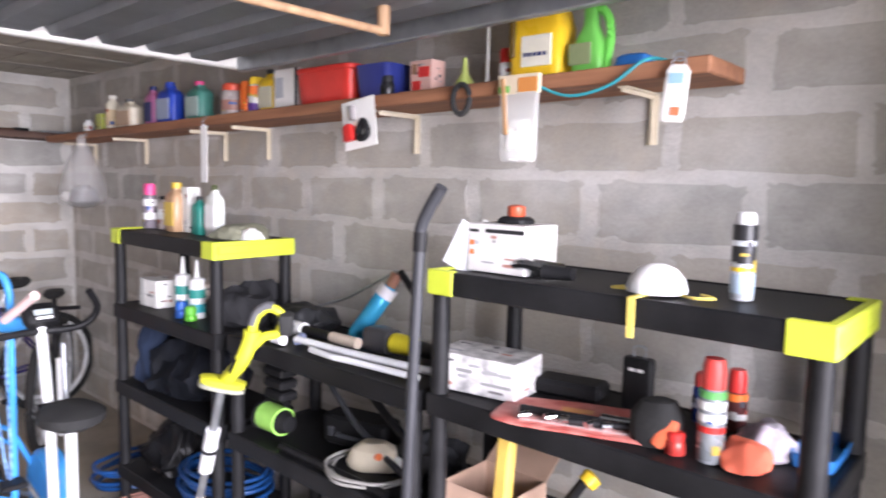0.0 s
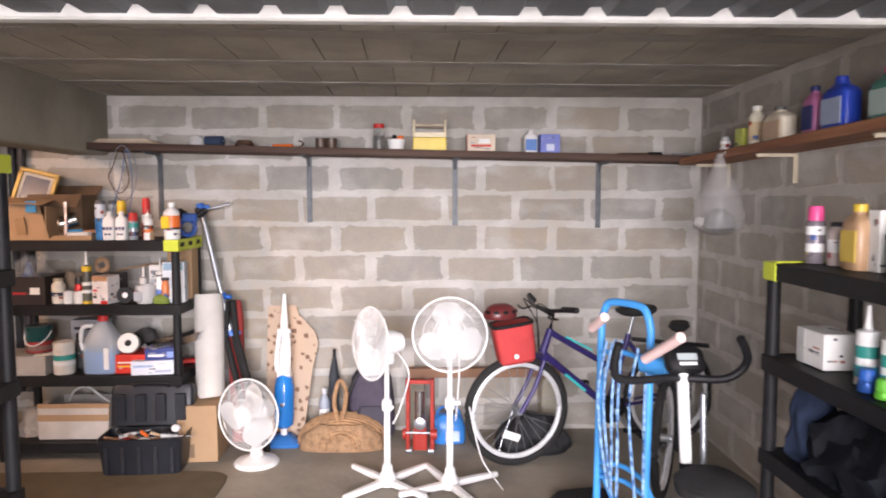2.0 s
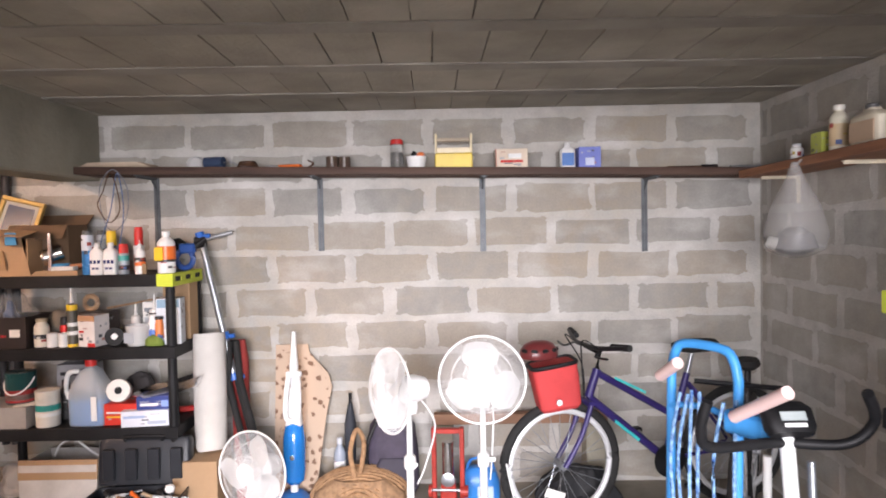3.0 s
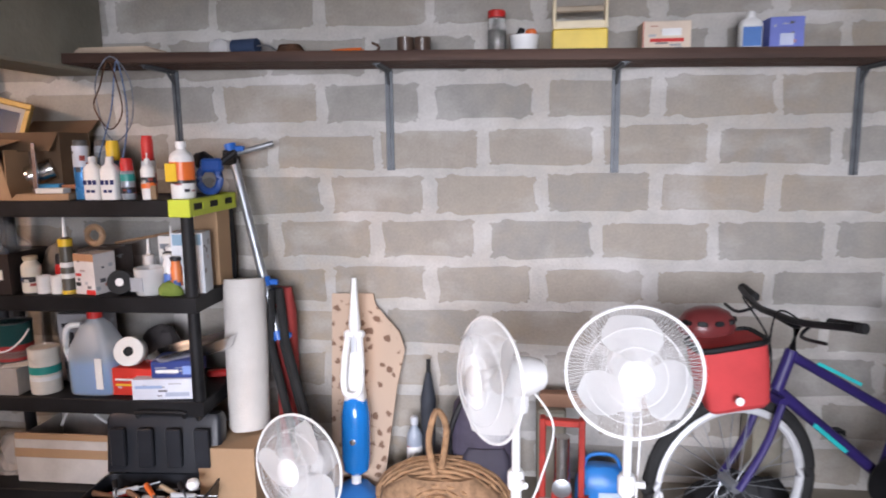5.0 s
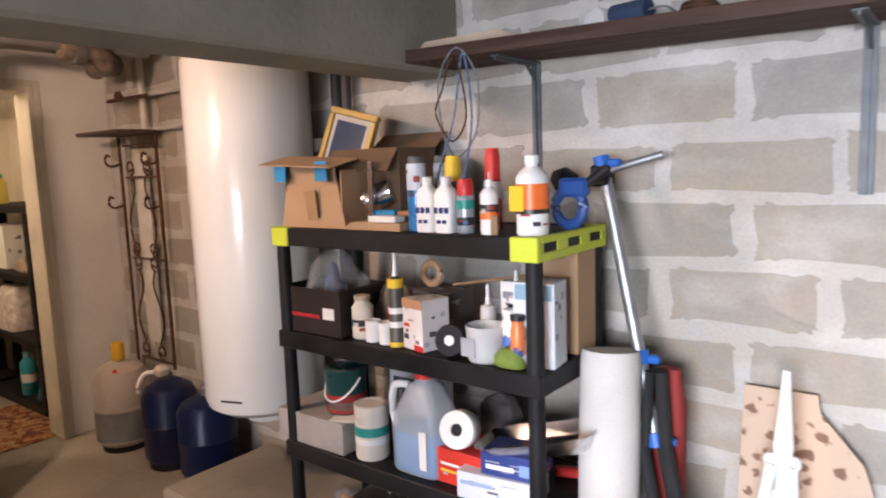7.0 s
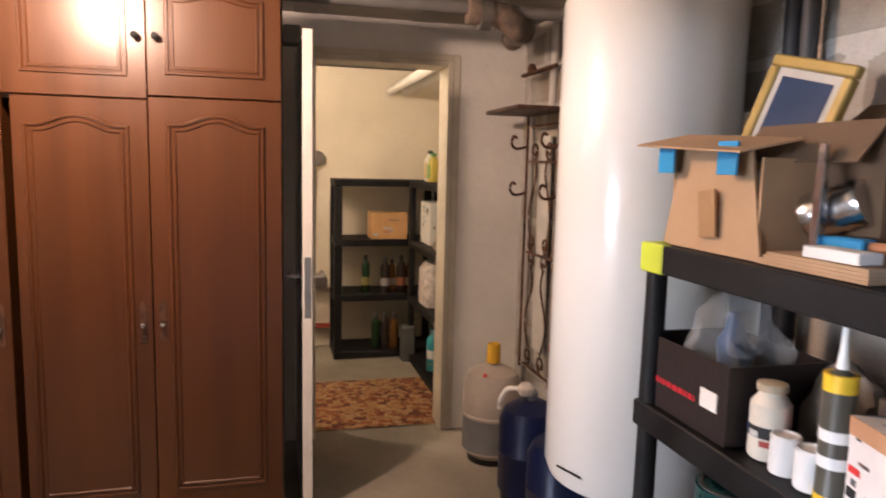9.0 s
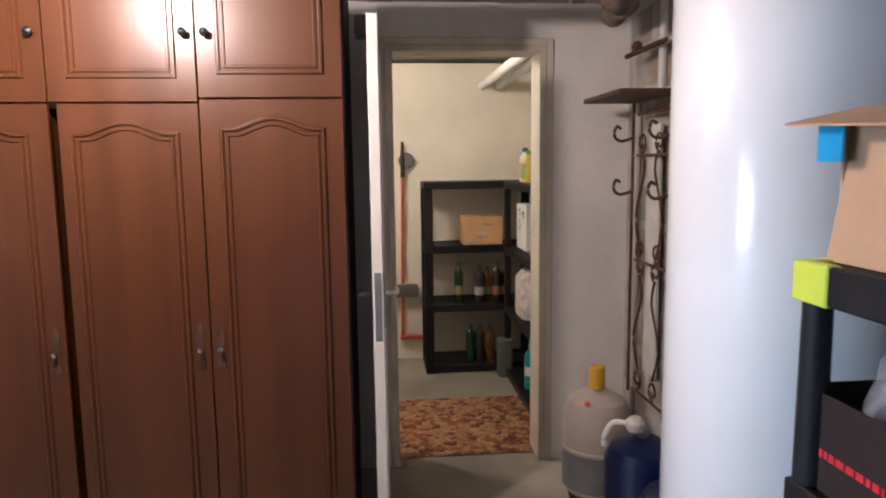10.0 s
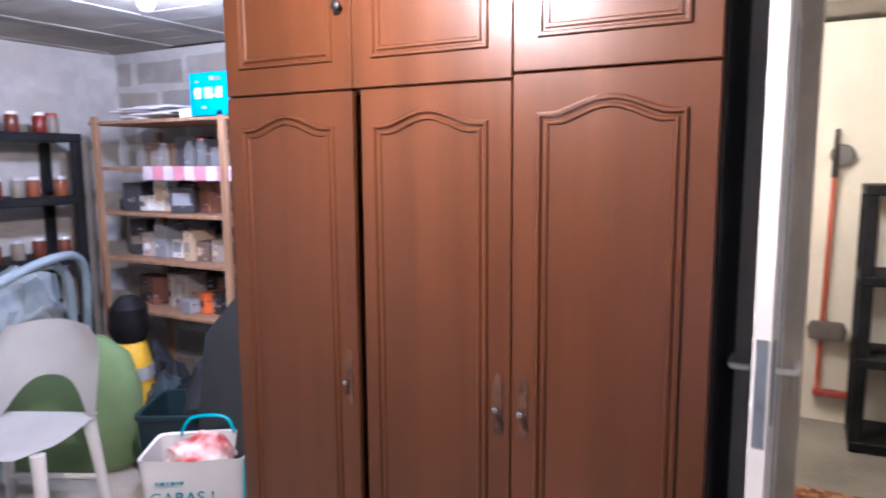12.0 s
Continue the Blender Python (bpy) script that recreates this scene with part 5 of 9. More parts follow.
stand_fan(-2.045, -0.90, 0.70, -57, 0.80, "white pedestal fan turned aside beside the wall", 12, 40)
f2 = stand_fan(-1.705, -0.95, 0.74, -2, 0.864, "white pedestal fan on a cross foot facing the room", 28, 95)
mesh_thing("power_cable", W([(-1.60, -0.95, 0.45), (-1.57, -0.9, 0.3), (-1.52, -0.86, 0.12), (-1.44, -0.9, 0.01), (-1.42, -0.98, 0.006)], 0.004, 6, False, 6), WHITE_PLASTIC, "white power cable hanging from the fan", "cable")

df = thing("desk_fan", "white round desk fan standing on the floor", "fan", (-2.84, -0.56, 0), -22, group="white fans by the wall")
part("base", T([(0.13, 0), (0.132, 0.008), (0.12, 0.022), (0.07, 0.034), (0.035, 0.05), (0, 0.05)], 36), WHITE_PLASTIC, df)
part("neck", LO([(0.04, 0.035, 0.04), (0.028, 0.025, 0.1), (0.03, 0.028, 0.2), (0.026, 0.025, 0.3)], 18, 3), WHITE_PLASTIC, df)
fan_head(df, 0.205, spin=70, m=pose(0, -0.075, 0.315, -6, 0, 0))


RIM = surface("pale_alloy", (0.66, 0.67, 0.68), 0.4, 0.25, vary=0.1, scale=12, fine=60, bump=0.03)


def wheel_spokes(u, r, at, tilt=0.0):
    w = part("wheel", W([(at[0] + r * math.cos(2 * math.pi * k / 48), at[1], at[2] + r * math.sin(2 * math.pi * k / 48)) for k in range(48)], 0.023, 10, True), RUBBER, u, "black bicycle tyre")
    part("rim", W([(at[0] + (r - 0.034) * math.cos(2 * math.pi * k / 48), at[1], at[2] + (r - 0.034) * math.sin(2 * math.pi * k / 48)) for k in range(48)], 0.0155, 8, True), RIM, w, "bright aluminium rim")
    part("hub", R((at[0], at[1] - 0.045, at[2]), (at[0], at[1] + 0.045, at[2]), 0.02), GALV, w)
    bm = bmesh.new()
    for k in range(28):
        a = 2 * math.pi * k / 28
        s = 0.03 if k % 2 else -0.03
        b = a + (0.5 if k % 4 < 2 else -0.5)
        tube(bm, [Vector((at[0] + 0.02 * math.cos(b), at[1] + s, at[2] + 0.02 * math.sin(b))), Vector((at[0] + (r - 0.04) * math.cos(a), at[1], at[2] + (r - 0.04) * math.sin(a)))], 0.0017, 4)
    tagged(part("spokes", bm, GALV, w), kind="stuff")
    return w


PURPLE = surface("purple_paint", (0.03, 0.02, 0.115), 0.42, vary=0.12, scale=6, fine=60, bump=0.02)


def bicycle():
    """Front wheel at the origin, rear wheel along +x."""
    u = thing("bicycle", "purple mountain bicycle with a red handlebar bag", "bicycle", (-1.30, -0.63, 0), 16)
    fz = 0.33
    wheel_spokes(u, 0.307, (0, 0, fz))
    wheel_spokes(u, 0.307, (1.04, 0, fz))
    head_b, head_t = Vector((0.16, 0, 0.66)), Vector((0.21, 0, 0.80))
    bb, seat, rear = Vector((0.60, 0, 0.30)), Vector((0.74, 0, 0.74)), Vector((1.04, 0, fz))
    bm = tube(bmesh.new(), [head_b, bb], 0.021, 12)
    tube(bm, [head_t + Vector((0, 0, -0.02)), seat + Vector((-0.05, 0, -0.24))], 0.018, 12)
    tube(bm, [head_b, head_t], 0.022, 12)
    tube(bm, [bb, seat], 0.018, 12)
    for s in (-0.05, 0.05):
        tube(bm, [bb + Vector((0, s * 0.5, 0)), rear + Vector((0, s, 0))], 0.010, 8)
        tube(bm, [seat + Vector((0, s * 0.3, -0.05)), rear + Vector((0, s, 0))], 0.009, 8)
    part("frame", bm, PURPLE, u)
    bm = bmesh.new()
    for s in (-0.055, 0.055):
        tube(bm, spline([(0.145, s, 0.63), (0.09, s, 0.48), (0.0, s, fz)], 5), 0.013, 8)
    rod(bm, (0.145, -0.06, 0.635), (0.145, 0.06, 0.635), 0.017)
    part("fork", bm, PURPLE, u)
    part("frame_stripe", B((0.30, -0.0225, 0.52), (0.48, -0.0205, 0.535), 0, Matrix.Translation((0.3, 0, 0.53)) @ Matrix.Rotation(radians(39.5), 4, "Y") @ Matrix.Translation((-0.3, 0, -0.53))), plastic((0.02, 0.5, 0.5)), u, "turquoise lettering stripe")
    part("frame_stripe", B((0.30, -0.0195, 0.745), (0.5, -0.0175, 0.757), 0, Matrix.Translation((0.3, 0, 0.75)) @ Matrix.Rotation(radians(27), 4, "Y") @ Matrix.Translation((-0.3, 0, -0.75))), plastic((0.02, 0.5, 0.5)), u, "turquoise lettering stripe")
    part("stem", tube(bmesh.new(), [head_t, Vector((0.225, 0, 0.88)), Vector((0.14, 0, 0.93))], 0.014, 10), BLACK_METAL, u)
    part("handlebar", W([(0.20, -0.29, 0.955), (0.15, -0.12, 0.93), (0.14, 0, 0.93), (0.15, 0.12, 0.93), (0.20, 0.29, 0.955)], 0.012, 10, False, 5), BLACK_METAL, u)
    for s in (-1, 1):
        part("grip", R((0.19, s * 0.19, 0.945), (0.215, s * 0.31, 0.957), 0.017), RUBBER, u)
        part("brake_lever", W([(0.165, s * 0.14, 0.925), (0.11, s * 0.17, 0.9), (0.12, s * 0.27, 0.905)], 0.006, 6, False, 4), BLACK_METAL, u)
        part("brake_cable", W([(0.16, s * 0.14, 0.92), (0.08, s * 0.1, 0.97), (0.13, 0.01, 0.83), (0.145, 0.02, 0.64)], 0.0035, 6, False, 5), BLACK_PLASTIC, u)
    part("seat_post", R(seat, (0.775, 0, 0.86), 0.013), GALV, u)
    part("saddle", jitter(LO([(0.10, 0.05, 0.855, 0.06, 0), (0.135, 0.075, 0.875, 0.05, 0), (0.135, 0.072, 0.895, 0.05, 0), (0.11, 0.05, 0.91, 0.06, 0)], 24, 2.4, pose(0.74, 0, 0)), 0.004), RUBBER, u)
    part("chainring", T([(0.0, -0.004), (0.09, -0.004), (0.09, 0.004), (0, 0.004)], 32, pose(bb.x, -0.05, bb.z, 90, 0, 0)), BLACK_METAL, u)
    for s in (1, -1):
        part("crank", tube(bmesh.new(), [bb + Vector((0, -0.065 * s, 0)), bb + Vector((0.11 * s, -0.075 * s, -0.13 * s))], 0.010, 8), GALV, u)
        part("pedal", box(bmesh.new(), (bb.x + 0.07 * s - 0.01, -0.08 * s - 0.045 * s, bb.z - 0.13 * s - 0.012), (bb.x + 0.15 * s, -0.08 * s, bb.z - 0.13 * s + 0.012), 0.004), BLACK_PLASTIC, u)
    BAG_AT = pose(0.08, -0.02, 0.06, 0, -9, -10) @ Matrix.Scale(0.92, 4)
    bag = part("handlebar_bag", jitter(LO([(0.10, 0.075, 0.62), (0.115, 0.09, 0.64), (0.125, 0.095, 0.78), (0.125, 0.095, 0.855), (0.118, 0.088, 0.87)], 28, 6, BAG_AT), 0.006, 14), surface("red_fabric", (0.46, 0.045, 0.045), 0.75, vary=0.12, scale=8, fine=120, bump=0.2), u, "red fabric handlebar bag")
    part("bag_rim", tube(bmesh.new(), [BAG_AT @ Vector((0.124 * math.copysign(abs(math.cos(a)) ** 0.35, math.cos(a)), 0.094 * math.copysign(abs(math.sin(a)) ** 0.35, math.sin(a)), 0.868)) for a in [2 * math.pi * (k + 0.5) / 32 for k in range(32)]], 0.011, 8, True), BLACK_PLASTIC, bag)
    part("reflector_badge", T([(0, 0.002), (0.014, 0.002), (0.014, -0.002), (0, -0.002)], 16, pose(-0.06, -0.125, 0.68, 90, 0, -10)), WHITE_PLASTIC, bag)
    part("wheel_tag", jitter(B((-0.055, -0.003, -0.022), (0.055, 0.003, 0.022), 0.002, pose(-0.045, -0.03, 0.19, 0, 22, 0)), 0.002), PAPER, u, "white paper tag in the spokes")
    return u


bicycle()
hm = thing("cycle_helmet", "dark red bicycle helmet lying on the red bag", "helmet", (-1.402, -0.62, 0.875), 20)
part("shell", jitter(T([(0.085, 0.0), (0.09, 0.015), (0.085, 0.05), (0.066, 0.082), (0.035, 0.1), (0, 0.104)], 28, Matrix.Diagonal((1.15, 0.9, 0.85, 1))), 0.003), plastic((0.13, 0.025, 0.025), 0.3), hm)
for k in range(5):
    a = radians(200 + 35 * k)
    part("vent", LO([(0.010, 0.018, -0.004), (0.008, 0.015, 0.004)], 14, 2.4, Matrix.Translation((0.098 * math.cos(a), 0.076 * math.sin(a), 0.043)) @ Matrix.Rotation(a, 4, "Z") @ Matrix.Rotation(radians(72), 4, "Y")), BLACK_PLASTIC, hm, "dark vent opening")
lo = mesh_thing("plank", B((-1.95, -0.16, 0.40), (-0.95, -0.10, 0.46), 0.004), surface("plank_wood", (0.25, 0.14, 0.09), 0.8), "reddish wooden plank against the wall", "plank")
for x in (-1.9, -1.02):
    mesh_thing("block_support", jitter(B((x - 0.06, -0.2, 0), (x + 0.06, -0.03, 0.40), 0.01), 0.004), CONCRETE, "upright concrete block under a plank", "block")
heap("black_bag", (-1.17, -0.36, 0), 0.24, 0.15, 0.22, surface("black_cloth", (0.015, 0.016, 0.018), 0.7), "black nylon bag slumped on the floor", "bag", 33, 0.04)

# trolley jack standing on end
JACK = surface("jack_red", (0.35, 0.035, 0.025), 0.45, 0.1, vary=0.2, scale=10, fine=60, bump=0.05)
jk = thing("trolley_jack", "red steel trolley jack standing upright", "jack", (-1.87, -0.44, 0), -4)
for s in (-1, 1):
    part("side_rail", B((s * 0.075 - 0.012, -0.02, 0.03), (s * 0.075 + 0.012, 0.03, 0.47), 0.004), JACK, jk)
    part("caster", R((s * 0.075 - 0.012, -0.01, 0.13), (s * 0.105, -0.01, 0.13), 0.032, None, 16), JACK, jk)
    part("front_roller", R((s * 0.05, 0.0, 0.022), (s * 0.085, 0.0, 0.022), 0.022, None, 14), GALV, jk)
part("cross_plate", B((-0.064, -0.015, 0.44), (0.064, 0.02, 0.465), 0.003), JACK, jk)
part("cylinder", R((0, -0.01, 0.22), (0, -0.01, 0.40), 0.03, None, 18), CHROME, jk)
part("lift_arm", LO([(0.045, 0.02, 0.03), (0.045, 0.025, 0.12), (0.03, 0.022, 0.23)], 16, 5), JACK, jk)
part("axle", R((-0.105, -0.02, 0.14), (0.105, -0.02, 0.14), 0.008), GALV, jk)
part("saddle", T([(0.035, 0), (0.038, 0.02), (0.02, 0.026), (0, 0.026)], 18, pose(0, -0.02, 0.2, 90, 0, 0)), GALV, jk)
bg = thing("cool_bag", "small bright blue bag with a white panel", "bag", (-1.69, -0.22, 0))
part("body", jitter(LO([(0.10, 0.06, 0), (0.11, 0.07, 0.02), (0.11, 0.07, 0.10), (0.09, 0.05, 0.16), (0.06, 0.03, 0.18)], 24, 4), 0.006, 15), plastic((0.03, 0.22, 0.62)), bg)
part("panel", B((-0.02, -0.076, 0.02), (0.07, -0.066, 0.09), 0.004), plastic((0.5, 0.62, 0.75)), bg)
part("strap", W([(-0.08, 0, 0.15), (-0.05, 0, 0.22), (0.05, 0, 0.22), (0.08, 0, 0.15)], 0.008, 6, False, 5), plastic((0.03, 0.2, 0.6)), bg)

# steam cleaner upright
sc = thing("upright_cleaner", "white and bright blue upright floor cleaner", "vacuum cleaner", (-2.745, -0.24, 0))
m = pose(0, 0, 0, -5, 0, 0)
part("foot", LO([(0.11, 0.06, 0.0, 0, -0.03), (0.11, 0.065, 0.02, 0, -0.03), (0.05, 0.04, 0.06)], 24, 4), plastic((0.03, 0.16, 0.45)), sc)
part("neck", R(m @ Vector((0, 0, 0.05)), m @ Vector((0, 0, 0.14)), 0.022), WHITE_PLASTIC, sc)
part("tank", T([(0.03, 0.10), (0.055, 0.12), (0.062, 0.18), (0.062, 0.36), (0.05, 0.43), (0.03, 0.46), (0, 0.46)], 28, m), surface("blue_gloss", (0.01, 0.20, 0.62), 0.15, vary=0.1, bump=0.0, coat=0.5), sc, "glossy blue water tank")
part("tank_button", T([(0, 0.0), (0.013, 0.0), (0.013, 0.007), (0, 0.009)], 16, m @ pose(0, -0.056, 0.26, 90, 0, 0)), CHROME, sc)
part("shaft", R(m @ Vector((0, 0, 0.62)), m @ Vector((0, 0, 0.74)), 0.02, 0.022), plastic((0.55, 0.57, 0.6)), sc)
part("body", LO([(0.05, 0.042, 0.40), (0.045, 0.04, 0.46), (0.032, 0.03, 0.56), (0.022, 0.022, 0.64)], 22, 3, m), WHITE_PLASTIC, sc, "white plastic body above the tank")
part("grip", LO([(0.02, 0.02, 0.70), (0.026, 0.024, 0.76), (0.02, 0.02, 0.82), (0.014, 0.014, 0.9), (0.01, 0.01, 0.96)], 16, 2.5, m), WHITE_PLASTIC, sc)
part("cord_hook", B((-0.045, -0.02, 0.70), (0.045, 0.01, 0.735), 0.008, m), WHITE_PLASTIC, sc)
part("cord", W([m @ Vector(p) for p in ((-0.025, -0.02, 0.71), (-0.036, -0.04, 0.6), (-0.034, -0.058, 0.49), (0.0, -0.064, 0.465), (0.034, -0.058, 0.49), (0.036, -0.04, 0.6), (0.025, -0.02, 0.71))], 0.015, 8, False, 6), WHITE_PLASTIC, sc, "wound white power cord")

# patterned board leaning on the wall
def spotted_print():
    """Tan backing with scattered faded brown leaf blots."""
    m, nt, bsdf = node_material("faded_leaf_print")
    N, L = nt.nodes.new, nt.links.new
    co, v, n, add, ramp = N("ShaderNodeTexCoord"), N("ShaderNodeTexVoronoi"), N("ShaderNodeTexNoise"), N("ShaderNodeMath"), N("ShaderNodeValToRGB")
    v.inputs["Scale"].default_value = 21.0
    n.inputs["Scale"].default_value, n.inputs["Detail"].default_value = 38.0, 5
    add.operation = "MULTIPLY_ADD"
    add.inputs[1].default_value = 1.15
    L(co.outputs["Object"], v.inputs["Vector"])
    L(co.outputs["Object"], n.inputs["Vector"])
    L(n.outputs[0], add.inputs[0])
    L(v.outputs["Distance"], add.inputs[2])
    L(add.outputs[0], ramp.inputs[0])
    ramp.color_ramp.elements[0].position, ramp.color_ramp.elements[0].color = 0.79, (0.20, 0.115, 0.075, 1)
    ramp.color_ramp.elements[1].position, ramp.color_ramp.elements[1].color = 0.90, (0.52, 0.385, 0.285, 1)
    L(ramp.outputs[0], bsdf.inputs["Base Color"])
    bsdf.inputs["Roughness"].default_value = 0.9
    return m


PATTERN = spotted_print()
mesh_thing("carpet_offcut", jitter(P([(-0.10, 0), (0.14, 0), (0.2, 0.45), (0.235, 0.62), (0.21, 0.70), (0.10, 0.82), (0.09, 0.87), (-0.10, 0.87)], -0.006, 0.006, pose(-2.78, -0.15, 0, 82, 0, 0)), 0.003, 4), PATTERN, "faded patterned brown floor-covering offcut leaning on the wall", "carpet")

# rolled carpet on the cardboard box, tripod stand beside it
rc = thing("rolled_carpet", "rolled off-white carpet standing on a cardboard box", "carpet", (-3.17, -0.34, 0.342), 0, tilt=(-9, -3))
part("roll", jitter(T([(0.0, 0), (0.075, 0.0), (0.085, 0.02), (0.088, 0.3), (0.09, 0.6), (0.085, 0.635), (0.05, 0.63), (0, 0.62)], 30), 0.008, 6), surface("carpet_back", (0.60, 0.57, 0.53), 0.95, vary=0.08, scale=6, fine=150, bump=0.3), rc)
rs = thing("red_sack", "folded dark red cloth behind the carpet roll", "cloth", (-3.055, -0.16, 0.0))
part("cloth", jitter(LO([(0.04, 0.04, 0), (0.045, 0.05, 0.4), (0.045, 0.04, 0.8), (0.03, 0.02, 0.92)], 18, 3), 0.01, 7), surface("maroon", (0.3, 0.04, 0.035), 0.8), rs)
CLAMP = plastic((0.02, 0.12, 0.45))
tp2 = thing("tripod", "folded grey and black tripod with blue clamps leaning on the wall", "tripod", (0, 0, 0))
top, mid, low = Vector((-3.275, -0.13, 1.515)), Vector((-3.07, -0.22, 0.70)), Vector((-2.86, -0.36, 0.01))
part("upper_tube", tube(bmesh.new(), [top, mid], 0.019, 14), GALV, tp2)
for off in (Vector((-0.03, -0.03, 0)), Vector((0.035, -0.02, 0)), Vector((0.0, 0.035, 0))):
    leg = part("leg", tube(bmesh.new(), [mid + Vector((0, 0, 0.22)) + off * 0.4, mid + off, low + off * 1.2], 0.019, 10), RUBBER, tp2)
    part("rubber_foot", tube(bmesh.new(), [low + off * 1.2 + Vector((0, 0, 0.04)), low + off * 1.2 + Vector((0, 0, -0.008))], 0.018, 10), RUBBER, leg)
d = (mid - top).normalized()
for f, w in ((0.0, 0.032), (0.70, 0.036), (0.98, 0.04)):
    p = top.lerp(mid, f)
    part("clamp", tube(bmesh.new(), [p - d * 0.02, p + d * 0.02], w * 0.8, 12), CLAMP, tp2, "blue plastic clamp")
    part("clamp_lever", B((0.0, -0.012, -0.012), (0.06, 0.012, 0.012), 0.005, Matrix.Translation(p)), CLAMP, tp2)
part("cross_bar", R(top + Vector((-0.03, 0, -0.035)), top + Vector((0.18, 0.02, 0.02)), 0.012), GALV, tp2)
part("joint", B((-0.03, -0.03, -0.07), (0.03, 0.03, -0.005), 0.008, Matrix.Translation(top)), BLACK_PLASTIC, tp2)
part("mount", LO([(0.03, 0.03, 0), (0.04, 0.035, 0.04), (0.02, 0.02, 0.07)], 16, 3, Matrix.Translation(top + Vector((-0.1, 0.0, -0.06))) @ pose(0, 0, 0, 0, -70, 0)), BLACK_PLASTIC, tp2)

# worn wicker basket and a dark rucksack
WICKER = surface("wicker", (0.36, 0.21, 0.11), 0.8, vary=0.25, scale=30, fine=90, bump=0.5, object_random=0.3)
wb = thing("wicker_basket", "worn round wicker basket lying on its side", "basket", (-2.36, -0.34, 0))
bm = bmesh.new()
for k in range(10):
    f = k / 9
    rx, rz, yy = 0.29 * math.cos(f * 1.25), 0.185 * math.cos(f * 1.15) ** 0.8, 0.10 - 0.17 * math.sin(f * 1.3)
    for strand in range(3):
        pts = []
        for j in range(25):
            a = math.pi * j / 24
            wob = 0.006 * math.sin(j * 2.1 + k * math.pi)
            pts.append((rx * math.cos(a), yy + wob - 0.006 * strand, 0.012 + rz * math.sin(a) + 0.004 * strand))
        tube(bm, pts, 0.0085, 5)
tagged(part("weave", bm, WICKER, wb), kind="stuff")
for k in range(11):
    a = math.pi * (k + 0.5) / 11
    part("rib", W([(0.295 * math.cos(a), 0.1, 0.012 + 0.19 * math.sin(a)), (0.25 * math.cos(a), -0.02, 0.012 + 0.16 * math.sin(a)), (0.09 * math.cos(a), -0.075, 0.012 + 0.08 * math.sin(a))], 0.006, 6, False, 4), WICKER, wb)
part("lining", LO([(0.27, 0.08, 0.004), (0.25, 0.075, 0.09), (0.14, 0.06, 0.165)], 20, 2.5), surface("straw_lining", (0.3, 0.18, 0.10), 0.9, vary=0.3, scale=30), wb)
part("handle", W([(-0.02, -0.02, 0.17), (-0.05, 0.02, 0.3), (-0.02, 0.05, 0.42), (0.02, 0.06, 0.34), (0.0, 0.0, 0.17)], 0.014, 7, False, 6), WICKER, wb, "twisted wicker handle")
rk = thing("rucksack", "slumped dark purple-grey rucksack against the wall", "rucksack", (-2.19, -0.14, 0))
part("body", jitter(LO([(0.12, 0.08, 0), (0.15, 0.10, 0.05), (0.15, 0.10, 0.25), (0.13, 0.09, 0.4), (0.07, 0.05, 0.49)], 26, 3), 0.02, 8), surface("purple_grey_nylon", (0.06, 0.05, 0.075), 0.7, vary=0.25, scale=12, fine=60, bump=0.3), rk)
part("pocket", jitter(LO([(0.09, 0.03, 0.05), (0.10, 0.04, 0.08), (0.10, 0.04, 0.2), (0.08, 0.02, 0.24)], 20, 4, pose(0.01, -0.09, 0)), 0.008, 12), surface("dark_nylon", (0.05, 0.045, 0.065), 0.7), rk)
part("strap", W([(-0.08, -0.05, 0.45), (-0.14, -0.09, 0.3), (-0.13, -0.1, 0.1)], 0.012, 6, False, 6), BLACK_PLASTIC, rk)
um = thing("umbrella", "folded dark umbrella leaning on the wall", "umbrella", (-2.44, -0.14, 0), tilt=(-6, 0))
part("canopy", T([(0.006, 0.02), (0.03, 0.2), (0.035, 0.4), (0.012, 0.52)], 12), surface("dark_canopy", (0.03, 0.035, 0.045), 0.7), um)
part("handle", R((0, 0, 0.5), (0, 0, 0.58), 0.009), BLACK_PLASTIC, um)
bo = round_bottle((-2.50, -0.13, 0.0), 0.035, 0.33, (0.28, 0.32, 0.38), (0.5, 0.52, 0.55), "grey bottle standing by the wall", 0.4, ((0.4, 0.6, WHITE), (0.15, 0.35, (0.03, 0.1, 0.4))))

# rough brown mat
mesh_thing("floor_mat", jitter(LO([(0.79, 0.60, 0.001), (0.80, 0.61, 0.004), (0.795, 0.605, 0.009), (0.7, 0.5, 0.010)], 80, 12, pose(-3.74, -1.30, 0)), 0.002, 6), surface("mat", (0.12, 0.095, 0.06), 0.97, vary=0.15, scale=6, fine=220, bump=0.5), "olive brown doormat carpet on the screed", "mat")

# hanging plastic carrier bag at the corner
pb = thing("carrier_bag", "translucent white carrier bag hanging from the shelf", "bag", (-0.29, -0.97, 1.38))
bagm = film_like("bag_white", (0.55, 0.54, 0.53), 0.32, 0.35)
part("bag", jitter(LO([(0.06, 0.07, 0.0), (0.11, 0.13, 0.03), (0.12, 0.15, 0.1), (0.09, 0.11, 0.22), (0.04, 0.05, 0.34), (0.012, 0.015, 0.42)], 30, 2.5), 0.012, 14), bagm, pb)
part("contents", jitter(LO([(0.05, 0.06, 0.012), (0.08, 0.11, 0.04), (0.06, 0.09, 0.1), (0.02, 0.03, 0.13)], 20, 2.5), 0.012, 20), plastic((0.16, 0.16, 0.17), 0.5), pb, "dark things inside the bag")
